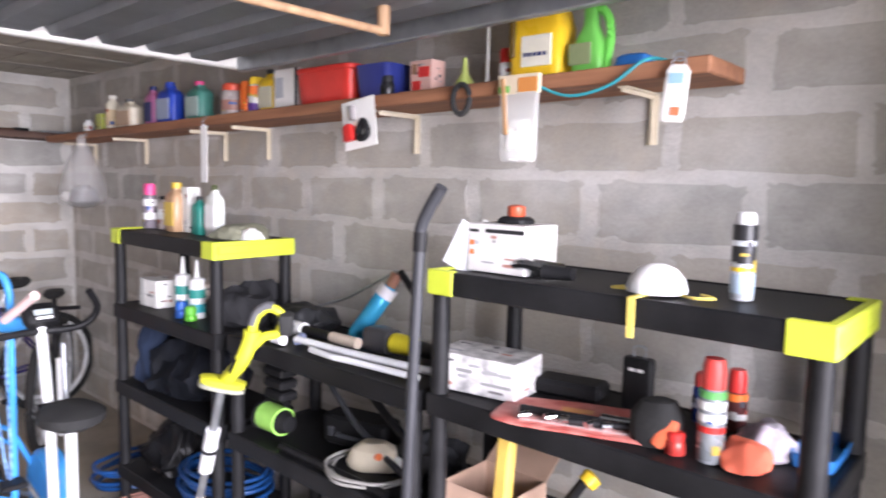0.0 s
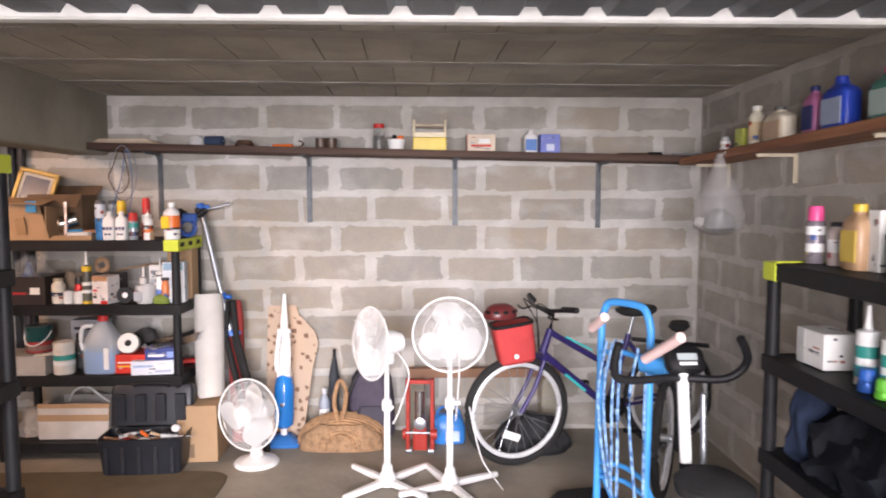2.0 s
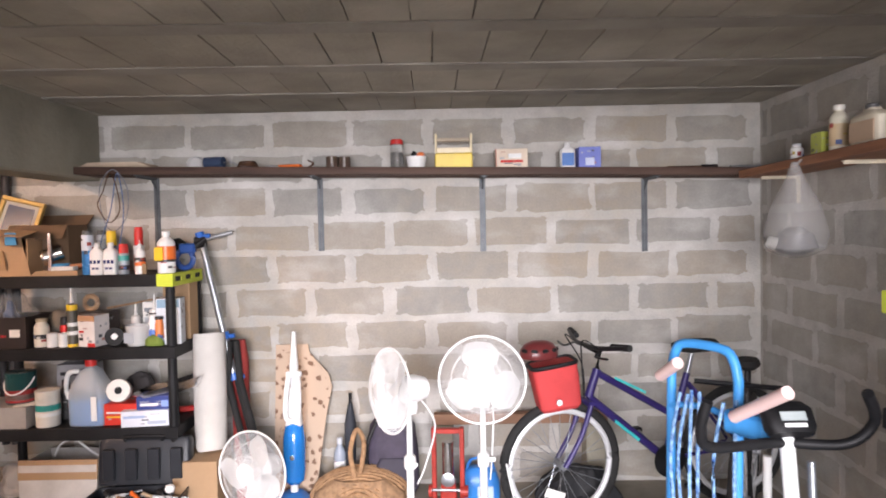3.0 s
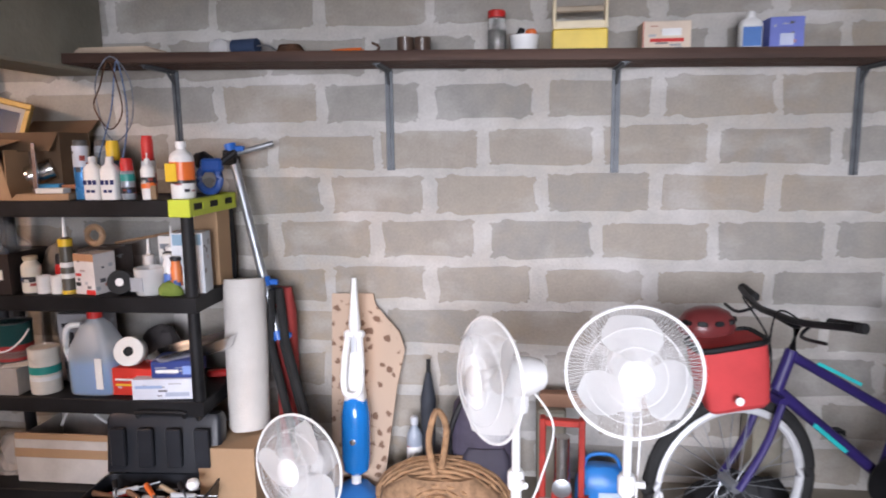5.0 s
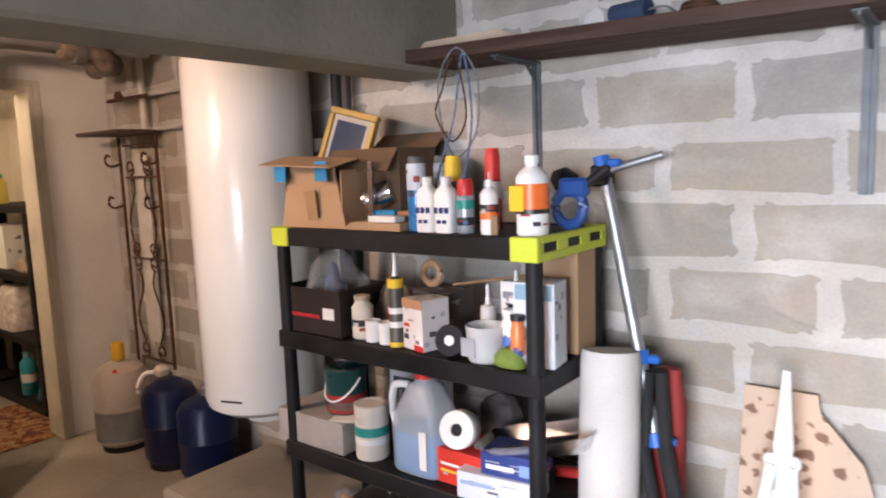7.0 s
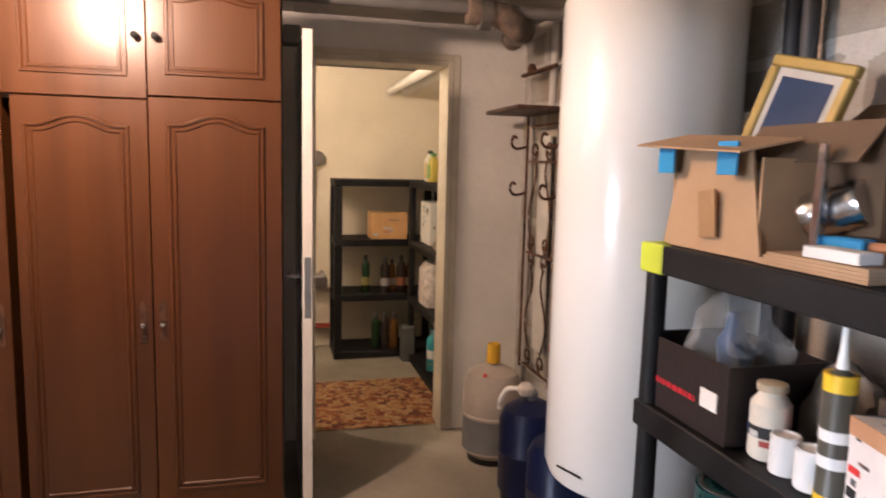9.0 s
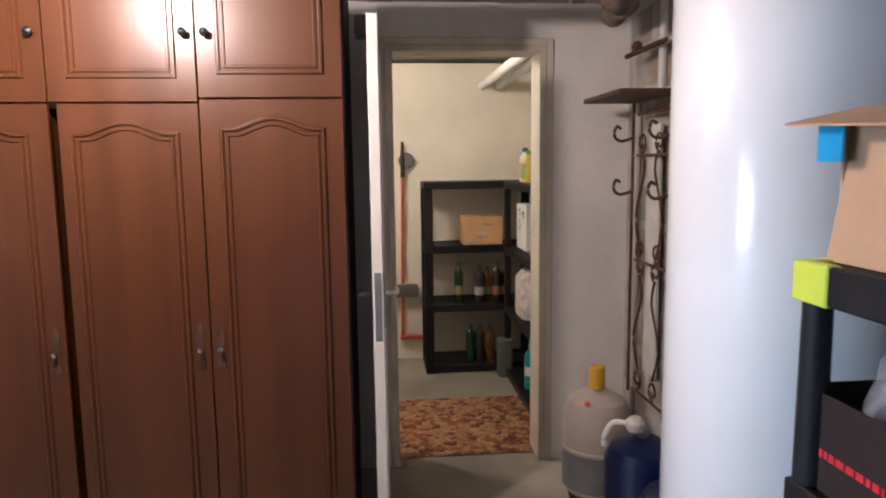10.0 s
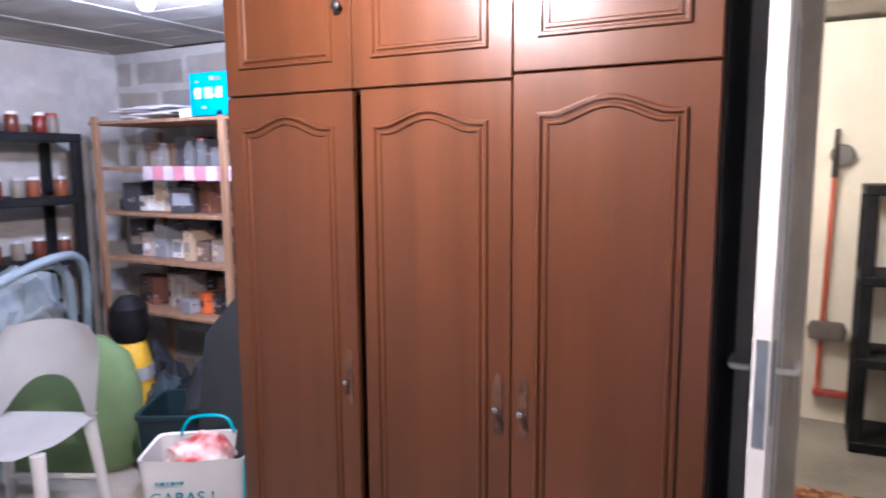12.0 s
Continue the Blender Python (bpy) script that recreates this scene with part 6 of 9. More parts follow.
part("parcel", B((-0.03, -0.02, 0), (0.05, 0.06, 0.05), 0.01, pose(-0.06, 0.03, 0.03, 10, 20, 30)), PAPER, pb)
part("handle", W([(0, 0, 0.41), (0.03, 0, 0.43), (0.045, 0.0, 0.44)], 0.006, 6), bagm, pb)


# ---- east wall shelf ----
def on_east(y):
    return 1.811 + 0.0172 * abs(y)


e = on_east
round_bottle((-0.14, -0.69, e(-0.69)), 0.03, 0.09, WHITE, SILVER, "small white bottle on the reddish shelf", 0.6)
carton((-0.14, -0.92, e(-0.92)), 0.09, 0.06, 0.11, plastic((0.45, 0.5, 0.1)), "small yellow green carton", -90)
round_bottle((-0.14, -1.05, e(-1.05)), 0.04, 0.21, (0.66, 0.62, 0.5), (0.7, 0.68, 0.62), "cream bottle with a beige label", 0.5, ((0.15, 0.6, (0.55, 0.42, 0.26)),))
u = flat_bottle((-0.14, -1.28, e(-1.28)), 0.20, 0.09, 0.17, (0.64, 0.58, 0.46), (0.1, 0.1, 0.1), "cream jug with a dark capped top", -90, panel=(0.5, 0.36, 0.25))
u = flat_bottle((-0.14, -1.57, e(-1.57)), 0.10, 0.07, 0.215, (0.45, 0.15, 0.3), NAVY, "pink and navy detergent bottle", -90, panel=NAVY)
u = flat_bottle((-0.14, -1.76, e(-1.76)), 0.17, 0.09, 0.22, (0.02, 0.06, 0.42), (0.02, 0.05, 0.35), "royal blue plastic bottle", -90, panel=(0.3, 0.36, 0.5))
u = flat_bottle((-0.14, -2.06, e(-2.06)), 0.15, 0.09, 0.195, (0.06, 0.22, 0.18), PINK, "dark green bottle with a pink cap", -90, panel=(0.35, 0.45, 0.42))
spray_can((-0.14, -2.36, e(-2.36)), 0.055, 0.155, (0.45, 0.4, 0.38), (0.6, 0.08, 0.04), "dull tin with a red lid", 0.03, ((0.2, 0.5, (0.3, 0.15, 0.12)),))
spray_can((-0.14, -2.475, e(-2.47)), 0.03, 0.155, ORANGE, ORANGE, "small plain orange aerosol can", 0.03)
spray_can((-0.14, -2.555, e(-2.55)), 0.038, 0.165, (0.6, 0.6, 0.6), YELLOW, "white can with purple and orange bands", 0.03, ((0.1, 0.3, (0.12, 0.05, 0.25)), (0.5, 0.75, ORANGE)))
u = flat_bottle((-0.14, -2.67, e(-2.67)), 0.12, 0.07, 0.185, YELLOW, BLACK, "yellow oil tin with a black cap", -90, panel=(0.55, 0.53, 0.4))
carton((-0.14, -2.84, e(-2.84)), 0.16, 0.10, 0.165, PAPER, "white square tin with dark edge bands", -90, prints=((0.06, 0.3, 0.4, 0.8, (0.4, 0.42, 0.45)), (0.9, 0, 1, 1, BLACK)), name="square_tin")
rb = thing("storage_box", "bright red plastic box on the wall shelf", "box", (-0.14, -3.115, e(-3.11)), -90)
part("body", LO([(0.15, 0.07, 0), (0.155, 0.075, 0.006), (0.165, 0.085, 0.12), (0.17, 0.09, 0.125), (0.17, 0.09, 0.138), (0.165, 0.085, 0.142)], 32, 8), plastic((0.52, 0.035, 0.025)), rb)
sb = thing("storage_bin", "dark blue open plastic bin", "bin", (-0.14, -3.395, e(-3.39)), -90)
part("bin", LO([(0.075, 0.07, 0), (0.078, 0.075, 0.005), (0.088, 0.085, 0.115), (0.09, 0.087, 0.118), (0.083, 0.08, 0.116), (0.072, 0.068, 0.01)], 28, 8), plastic((0.02, 0.03, 0.16)), sb)
spray_can((-0.2, -3.46, e(-3.46)), 0.025, 0.075, BLACK, BLACK, "tiny black pot before the blue bin", 0.02)
carton((-0.14, -3.595, e(-3.59)), 0.10, 0.07, 0.115, plastic((0.55, 0.35, 0.3), 0.6), "red and cream patterned carton", -90, prints=((0.1, 0.1, 0.5, 0.4, RED), (0.4, 0.5, 0.9, 0.8, RED), (0.1, 0.6, 0.3, 0.9, BROWN)))
fn = thing("funnel", "translucent yellow green plastic funnel upside down", "funnel", (-0.15, -3.77, e(-3.77)))
part("cone", T([(0.042, 0), (0.042, 0.006), (0.012, 0.055), (0.007, 0.105), (0.005, 0.105), (0.009, 0.055), (0.038, 0.006)], 24), plastic((0.36, 0.42, 0.12), 0.3), fn)
mesh_thing("tie_rod", R((-0.12, -3.84, e(-3.84)), (-0.12, -3.84, 2.195), 0.006), WHITE_PAINT, "thin white rod from shelf to ceiling", "rod")
spray_can((-0.14, -3.93, e(-3.93)), 0.024, 0.115, WHITE, RED, "slim white can with red cap and green base", 0.04, ((0.0, 0.12, (0.02, 0.2, 0.12)),))
jc = thing("oil_can", "yellow plastic motor oil canister with a moulded handle", "canister", (-0.135, -4.06, e(-4.06)), -90)
YEL = plastic((0.80, 0.50, 0.02), 0.3)
bm = LO([(0.085, 0.05, 0), (0.09, 0.055, 0.008), (0.09, 0.055, 0.15), (0.075, 0.05, 0.2), (0.05, 0.04, 0.225), (0.025, 0.025, 0.235)], 30, 6)
part("body", bm, YEL, jc)
part("handle", W([(-0.05, 0, 0.21), (-0.095, 0, 0.20), (-0.105, 0, 0.13), (-0.10, 0, 0.05)], 0.014, 10, False, 6), YEL, jc)
# Solid dark patch: the shade inside the handle opening, put in as colour
part("handle_shadow_gap", B((-0.085, -0.058, 0.07), (-0.062, -0.05, 0.18), 0.006), plastic((0.12, 0.07, 0.01)), jc, "dark patch for the shade in the handle opening")
part("cap", T([(0.024, 0.232), (0.024, 0.262), (0, 0.264)], 20), plastic(RED), jc)
part("label_panel", B((-0.04, -0.0575, 0.04), (0.065, -0.05, 0.13), 0.002), plastic((0.75, 0.72, 0.6)), jc)
print_bars(jc, -0.03, 0.05, 0.065, 0.085, -0.058, NAVY, 1, 3)
gn = thing("cleaner_bottle", "bright green plastic bottle with an arched handle", "bottle", (-0.14, -4.225, e(-4.22)), -90)
part("body", LO([(0.05, 0.035, 0), (0.052, 0.037, 0.006), (0.045, 0.035, 0.09), (0.02, 0.02, 0.14), (0.018, 0.018, 0.20)], 24, 4), plastic((0.14, 0.5, 0.09)), gn)
part("handle", W([(0.0, 0, 0.19), (0.04, 0, 0.175), (0.06, 0, 0.12), (0.05, 0, 0.02)], 0.013, 8, False, 5), plastic((0.14, 0.6, 0.09)), gn)
part("label_panel", B((-0.048, -0.0385, 0.03), (0.02, -0.034, 0.09), 0.001), plastic((0.25, 0.3, 0.15)), gn)
part("cap", T([(0.02, 0.195), (0.02, 0.225), (0, 0.226)], 16), plastic((0.1, 0.55, 0.08)), gn)
bx = thing("tool_case", "small blue plastic case on the shelf end", "case", (-0.14, -4.36, e(-4.36)), -90)
part("case", LO([(0.05, 0.03, 0), (0.052, 0.032, 0.01), (0.045, 0.028, 0.04), (0.03, 0.02, 0.046)], 20, 5), plastic((0.02, 0.14, 0.42)), bx)
TCORD = plastic((0.02, 0.26, 0.3), 0.6)
mesh_thing("teal_cord", W([(-0.265, -4.10, 1.885), (-0.27, -4.15, 1.845), (-0.275, -4.25, 1.815), (-0.275, -4.36, 1.835), (-0.268, -4.45, 1.89), (-0.2, -4.48, e(-4.4) + 0.008)], 0.0045, 6, False, 8), TCORD, "teal cord drooping under the shelf edge", "cord")
# things that hang from the shelf's front edge
rg = thing("rubber_ring", "black rubber ring hanging from the shelf edge", "ring", (-0.272, -3.86, 1.83))
part("ring", W([(0, 0.033 * math.cos(a), 0.045 * math.sin(a)) for a in [2 * math.pi * k / 20 for k in range(20)]], 0.009, 8, True), RUBBER, rg)
cp = thing("blister_pack", "white blister card with red and black parts hanging", "package", (-0.275, -3.41, 1.69), -90, tilt=(0, -8))
part("card", B((-0.085, -0.003, 0), (0.085, 0.0, 0.17), 0.001), PAPER, cp)
part("red_part", LO([(0.03, 0.012, 0), (0.028, 0.014, 0.05), (0.012, 0.01, 0.06)], 16, 3, pose(-0.045, -0.012, 0.03)), plastic(RED), cp)
part("black_part", W([(0.0, -0.01, 0.04), (0.03, -0.012, 0.09), (0.05, -0.01, 0.05), (0.03, -0.012, 0.03)], 0.012, 7, True, 4), BLACK_PLASTIC, cp)
part("dark_part", LO([(0.014, 0.01, 0), (0.014, 0.01, 0.05)], 12, 3, pose(-0.02, -0.012, 0.1)), plastic((0.3, 0.28, 0.28)), cp)
po = thing("seed_packet", "clear pouch with white contents and orange header card", "package", (-0.275, -4.08, 1.64), -90)
part("pouch", jitter(LO([(0.055, 0.006, 0.0), (0.06, 0.012, 0.02), (0.065, 0.008, 0.2)], 24, 6), 0.004, 20), film_like("pouch_film", (0.8, 0.8, 0.78), 0.35), po)
part("white_sachet", jitter(LO([(0.04, 0.008, 0.005), (0.042, 0.014, 0.05), (0.03, 0.009, 0.12)], 20, 4), 0.004, 25), PAPER, po)
part("header_card", B((-0.07, -0.008, 0.19), (0.07, 0.004, 0.245), 0.001), plastic((0.6, 0.5, 0.36), 0.6), po)
part("header_print", B((0.0, -0.0095, 0.195), (0.065, -0.006, 0.235), 0), plastic((0.55, 0.22, 0.06)), po)
part("header_print", B((-0.066, -0.0095, 0.195), (-0.03, -0.006, 0.215), 0), plastic((0.12, 0.35, 0.08)), po)
part("string", B((-0.035, -0.014, 0.08), (-0.02, -0.009, 0.24), 0.002, pose(0, 0, 0, 0, -6, 0)), plastic((0.4, 0.22, 0.1)), po)
kt = thing("hanging_tags", "white ring-bound tags hanging from the shelf end", "tag", (-0.275, -4.53, 1.735), -90, tilt=(0, 5))
part("card", LO([(0.024, 0.004, 0.0), (0.029, 0.005, 0.01), (0.029, 0.005, 0.12), (0.018, 0.004, 0.135)], 16, 5), PAPER, kt)
part("print", B((-0.02, -0.0062, 0.09), (0.018, -0.004, 0.115), 0), plastic((0.3, 0.5, 0.6)), kt)
part("print", B((-0.005, -0.0062, 0.015), (0.018, -0.004, 0.035), 0), plastic((0.6, 0.2, 0.1)), kt)
for zz in (0.14, 0.155):
    part("ring", W([(0.016 * math.cos(a), -0.002, zz + 0.012 * math.sin(a)) for a in [2 * math.pi * k / 16 for k in range(16)]], 0.0025, 6, True), GALV, kt)
st = thing("door_hanger_strip", "white plastic strip hanging from the shelf", "strip", (-0.272, -2.335, 1.55))
part("strip", B((-0.003, -0.028, 0), (0.0, 0.028, 0.255), 0.001), WHITE_PLASTIC, st)
part("hook", W([(0, 0, 0.25), (-0.004, 0, 0.28), (0.02, 0, 0.30), (0.05, 0, 0.302)], 0.003, 6, False, 4), GALV, st)

# ---- east shelving: first unit ----
z2 = 1.328
spray_can((-0.40, -2.06, z2), 0.032, 0.21, (0.25, 0.22, 0.25), PINK, "dark aerosol can with a pink cap", 0.05, ((0.2, 0.35, WHITE), (0.5, 0.65, WHITE)))
round_bottle((-0.37, -2.15, z2), 0.034, 0.155, (0.5, 0.42, 0.4), BLACK, "small pale bottle with a dark cap", 0.6, ((0.3, 0.6, WHITE),))
u = flat_bottle((-0.39, -2.30, z2), 0.10, 0.08, 0.22, (0.42, 0.26, 0.15), (0.6, 0.42, 0.05), "brown plastic bottle with a yellow label", -90, panel=(0.6, 0.42, 0.08))
carton((-0.36, -2.37, z2), 0.06, 0.06, 0.2, PAPER, "tall narrow white carton", -90, busy=3)
flat_bottle((-0.39, -2.50, z2), 0.075, 0.05, 0.165, (0.02, 0.22, 0.18), BLACK, "teal shampoo bottle with a dark cap", -90)
u = flat_bottle((-0.39, -2.625, z2), 0.095, 0.05, 0.215, (0.68, 0.7, 0.66), (0.05, 0.06, 0.02), "white bottle with a green edge", -90, panel=WHITE)
heap("folded_cloth", (-0.36, -2.77, z2), 0.11, 0.085, 0.07, surface("olive_cloth", (0.17, 0.17, 0.12), 0.9), "olive and white crumpled cloth on the shelf", "cloth", 41, 0.03)
heap("paper_ball", (-0.36, -2.845, z2), 0.05, 0.04, 0.05, PAPER, "crumpled ball of white paper", "paper", 43, 0.02)
z2 = 0.979
carton((-0.42, -2.19, z2), 0.17, 0.12, 0.125, PAPER, "white carton on the middle shelf", -90, prints=((0.05, 0.0, 0.3, 1, (0.5, 0.5, 0.48)),))
carton((-0.3, -2.36, z2), 0.12, 0.1, 0.11, surface("beige_card", (0.45, 0.38, 0.32), 0.8), "beige carton behind cartridges", -90, busy=4)
for y, h in ((-2.44, 0.25), (-2.56, 0.245)):
    cartridge((-0.44, y, z2), 0.033, h, WHITE, WHITE, "white and teal silicone cartridge", ((0.1, 0.25, (0.02, 0.35, 0.4)), (0.35, 0.5, TEAL)))
spray_can((-0.49, -2.52, z2), 0.027, 0.07, (0.02, 0.08, 0.3), BLUE, "small blue capped pot", 0.03)
spray_can((-0.49, -2.60, z2), 0.027, 0.06, GREEN, GREEN, "small green capped pot", 0.03)
heap("black_jacket", (-0.30, -2.75, z2), 0.16, 0.14, 0.16, surface("black_cloth2", (0.014, 0.014, 0.016), 0.8), "black crumpled fabric on the shelf", "cloth", 47, 0.05)
# Black heap stands in for shaded emptiness and dark stuff on this board
heap("dark_shelf_fill", (-0.33, -2.35, 0.614), 0.19, 0.28, 0.24, surface("shelf_fill_black", (0.006, 0.007, 0.009), 0.7, vary=0.4, second=(0.016, 0.018, 0.024), spec=0.1), "black heap for dark stuff and empty shade on the shelf", "bag", 51, 0.05)
heap("jeans", (-0.42, -2.12, 0.614), 0.08, 0.09, 0.3, surface("denim", (0.016, 0.028, 0.06), 0.9), "dark blue denim bundle", "cloth", 53, 0.03)
heap("black_sack", (-0.36, -2.22, 0.204), 0.13, 0.17, 0.2, surface("bin_liner", (0.007, 0.007, 0.008), 0.4, spec=0.3), "black plastic sack on the lowest shelf", "bag", 57, 0.06)

# ---- low unit: garden tools on top ----
zl = 0.989
WG = surface("white_pipe", (0.66, 0.67, 0.68), 0.35, vary=0.05, bump=0.02)
mesh_thing("white_pipe", W([(-0.47, -3.30, zl + 0.03), (-0.46, -3.6, zl + 0.03), (-0.44, -3.92, zl + 0.035)], 0.0125, 12, False, 3), WG, "long white plastic pipe on the unit", "pipe")
mesh_thing("bent_pipe", W([(-0.50, -3.42, zl + 0.02), (-0.51, -3.55, zl + 0.02), (-0.50, -3.62, zl + 0.02), (-0.48, -3.90, zl + 0.02)], 0.0105, 10, False, 4), WG, "bent white plastic pipe", "pipe")
tt = thing("trimmer_shaft", "black and cream tool shaft lying on the shelf", "tool", (-0.36, -3.2, zl + 0.03), -90)
part("handle", R((-0.10, 0, 0), (0.0, 0, 0), 0.026), WHITE_PLASTIC, tt)
part("shaft", R((0.0, 0, 0), (0.16, 0.0, 0), 0.018), BLACK_PLASTIC, tt)
part("sleeve", R((0.16, 0.0, 0), (0.30, 0.0, 0), 0.02), surface("cream_sleeve", (0.6, 0.5, 0.4), 0.5), tt)
sw = thing("garden_tool", "black power tool with a yellow collar", "tool", (-0.30, -3.55, zl + 0.045), -90)
part("motor", LO([(0.04, 0.04, -0.05), (0.045, 0.045, 0.0), (0.04, 0.04, 0.06)], 20, 4, pose(0, 0, 0, 0, 90, 0)), plastic((0.05, 0.05, 0.055)), sw)
part("collar", R((0.07, 0, 0), (0.17, 0, 0), 0.035, 0.032, 18), plastic((0.68, 0.58, 0.03)), sw, "yellow collar")
part("tail", R((0.17, 0, 0), (0.36, -0.02, 0), 0.028, 0.02, 16), BLACK_PLASTIC, sw)
pl = thing("plastic_joints", "small white and blue plastic pipe joints", "pipe joint", (-0.49, -3.22, zl))
part("joint", R((0, -0.03, 0.02), (0, 0.03, 0.02), 0.019), WHITE_PLASTIC, pl)
part("joint", R((0.04, -0.06, 0.018), (0.08, -0.03, 0.018), 0.017), plastic((0.3, 0.35, 0.55)), pl)
gt = thing("blow_torch", "blue gas canister torch leaning on the wall", "blowtorch", (0, 0, 0))
a, b = Vector((-0.24, -3.34, zl + 0.005)), Vector((-0.15, -3.44, zl + 0.2))
part("canister", tube(bmesh.new(), [a, a.lerp(b, 0.06), a.lerp(b, 0.9), b], [0.026, 0.034, 0.034, 0.02], 20), surface("blue_can", (0.02, 0.24, 0.45), 0.25, 0.2, vary=0.1, second=(0.03, 0.36, 0.6)), gt)
part("collar", tube(bmesh.new(), [a.lerp(b, 0.8), a.lerp(b, 0.97)], 0.0352, 20), plastic((0.62, 0.6, 0.62)), gt)
part("valve", tube(bmesh.new(), [b, b + Vector((0.01, -0.02, 0.05))], 0.022, 14), plastic((0.25, 0.12, 0.08)), gt)
part("head", tube(bmesh.new(), [b + Vector((0.02, -0.03, 0.055)), b + Vector((0.01, -0.13, -0.03))], 0.014, 10), BLACK_METAL, gt)
part("lance", tube(bmesh.new(), [b + Vector((0.01, -0.02, 0.06)), Vector((-0.14, -3.18, zl + 0.12)), Vector((-0.14, -2.97, zl + 0.055))], 0.005, 8), GALV, gt)
heap("black_tarp", (-0.25, -3.05, zl), 0.12, 0.14, 0.10, surface("tarp", (0.015, 0.016, 0.018), 0.5), "black folded sheet on the unit", "cloth", 61, 0.03)
mesh_thing("iron_bar", R((-0.50, -3.25, 0.614 + 0.01), (-0.50, -3.8, 0.614 + 0.01), 0.014), BLACK_METAL, "dark iron bar on the shelf", "bar")
mesh_thing("garden_fork", R((-0.20, -3.16, 0.93), (-0.30, -3.80, 0.63), 0.015), BLACK_METAL, "long black handle leaning across the unit", "handle")
gr = thing("cable_reel", "lime green and black strap reel on the shelf", "reel", (-0.42, -3.12, 0.62), -90)
part("drum", R((-0.05, -0.02, 0.06), (0.06, -0.02, 0.06), 0.052, None, 24), plastic((0.3, 0.62, 0.12), 0.3), gr, "lime green drum")
part("flange", R((-0.065, -0.02, 0.06), (-0.05, -0.02, 0.06), 0.058, None, 24), BLACK_PLASTIC, gr)
part("flange", R((0.06, -0.02, 0.06), (0.1, -0.02, 0.06), 0.045, 0.03, 24), BLACK_PLASTIC, gr)
for k in range(3):
    part("battery_pack", B((-0.06, -0.03, 0.13 + 0.045 * k), (0.06, 0.05, 0.165 + 0.045 * k), 0.008), BLACK_PLASTIC, gr)
sa = thing("hose_fitting", "cream and orange pump housing lying on the lowest shelf", "pump", (-0.37, -3.60, 0.614), -60)
sa.matrix_basis = sa.matrix_basis @ Matrix.Scale(0.68, 4)
part("housing", jitter(LO([(0.13, 0.07, 0), (0.14, 0.08, 0.03), (0.11, 0.07, 0.1), (0.06, 0.04, 0.13)], 24, 2.5), 0.008, 12), plastic((0.62, 0.55, 0.42)), sa)
part("button", R((0.03, -0.06, 0.08), (0.05, -0.085, 0.09), 0.018), plastic(ORANGE), sa)
part("spout", R((0.1, -0.02, 0.05), (0.2, -0.05, 0.03), 0.03, 0.022, 14), WHITE_PLASTIC, sa)
sb2 = thing("sponge_mop", "cream and orange sponge head", "mop", (-0.26, -3.42, 0.614), -60)
part("head", jitter(LO([(0.07, 0.035, 0), (0.075, 0.04, 0.03), (0.05, 0.03, 0.07)], 18, 3), 0.006, 20), plastic((0.66, 0.45, 0.2)), sb2)
mesh_thing("hedge_cutter_bar", W([(-0.24, -3.05, 0.93), (-0.33, -3.45, 0.72), (-0.42, -3.86, 0.63)], 0.011, 8, False, 3), GREY_PLASTIC, "dark grey tool shaft leaning across the shelf", "tool")
hc = thing("drill_case", "black moulded power tool case on the shelf", "case", (-0.27, -3.42, 0.614), -78)
part("case", LO([(0.13, 0.05, 0), (0.14, 0.06, 0.01), (0.14, 0.06, 0.10), (0.13, 0.05, 0.11)], 28, 7), BLACK_PLASTIC, hc)
part("handle", W([(-0.05, -0.055, 0.05), (-0.045, -0.085, 0.055), (0.045, -0.085, 0.055), (0.05, -0.055, 0.05)], 0.008, 8, False, 4), GREY_PLASTIC, hc)
for k in (-0.09, 0.09):
    part("latch", B((k - 0.014, -0.066, 0.035), (k + 0.014, -0.058, 0.07), 0.002), GREY_PLASTIC, hc)
hank("pump_cable", (-0.40, -3.62, 0.614), 0.14, 0.15, 3, 0.005, surface("pale_cable", (0.34, 0.33, 0.31), 0.5), "loose pale cable looped round the pump", "cable", 14, 0.008)
heap("dark_cloth", (-0.24, -3.74, 0.614), 0.10, 0.12, 0.12, surface("charcoal_cloth", (0.022, 0.023, 0.026), 0.85), "charcoal cloth bundled at the back of the shelf", "cloth", 119, 0.04)
heap("tool_bag", (-0.32, -3.7, 0.204), 0.17, 0.2, 0.28, surface("bag_dark", (0.010, 0.011, 0.013), 0.7), "dark tool bag on the lowest shelf", "bag", 63, 0.05)
HOSE = surface("blue_hose", (0.008, 0.055, 0.19), 0.35, vary=0.15, bump=0.05)
hank("garden_hose", (-0.37, -2.66, 0.204), 0.16, 0.23, 7, 0.009, HOSE, "coiled blue hose on the lowest shelf", "hose", 2, 0.018)
hank("garden_hose", (-0.34, -1.82, 0.0), 0.24, 0.16, 4, 0.011, HOSE, "blue hose loops under the shelving", "hose", 5, 0.03)
hank("cable_coil", (-0.52, -2.25, 0.0), 0.2, 0.2, 5, 0.0065, surface("brown_cable", (0.26, 0.13, 0.10), 0.5), "loose brown cable coil on the floor", "cable", 3, 0.008)
hank("cable_coil", (-0.62, -2.95, 0.0), 0.12, 0.1, 5, 0.006, surface("grey_cable", (0.12, 0.11, 0.11), 0.5), "grey cable coil on the floor", "cable", 8, 0.01)

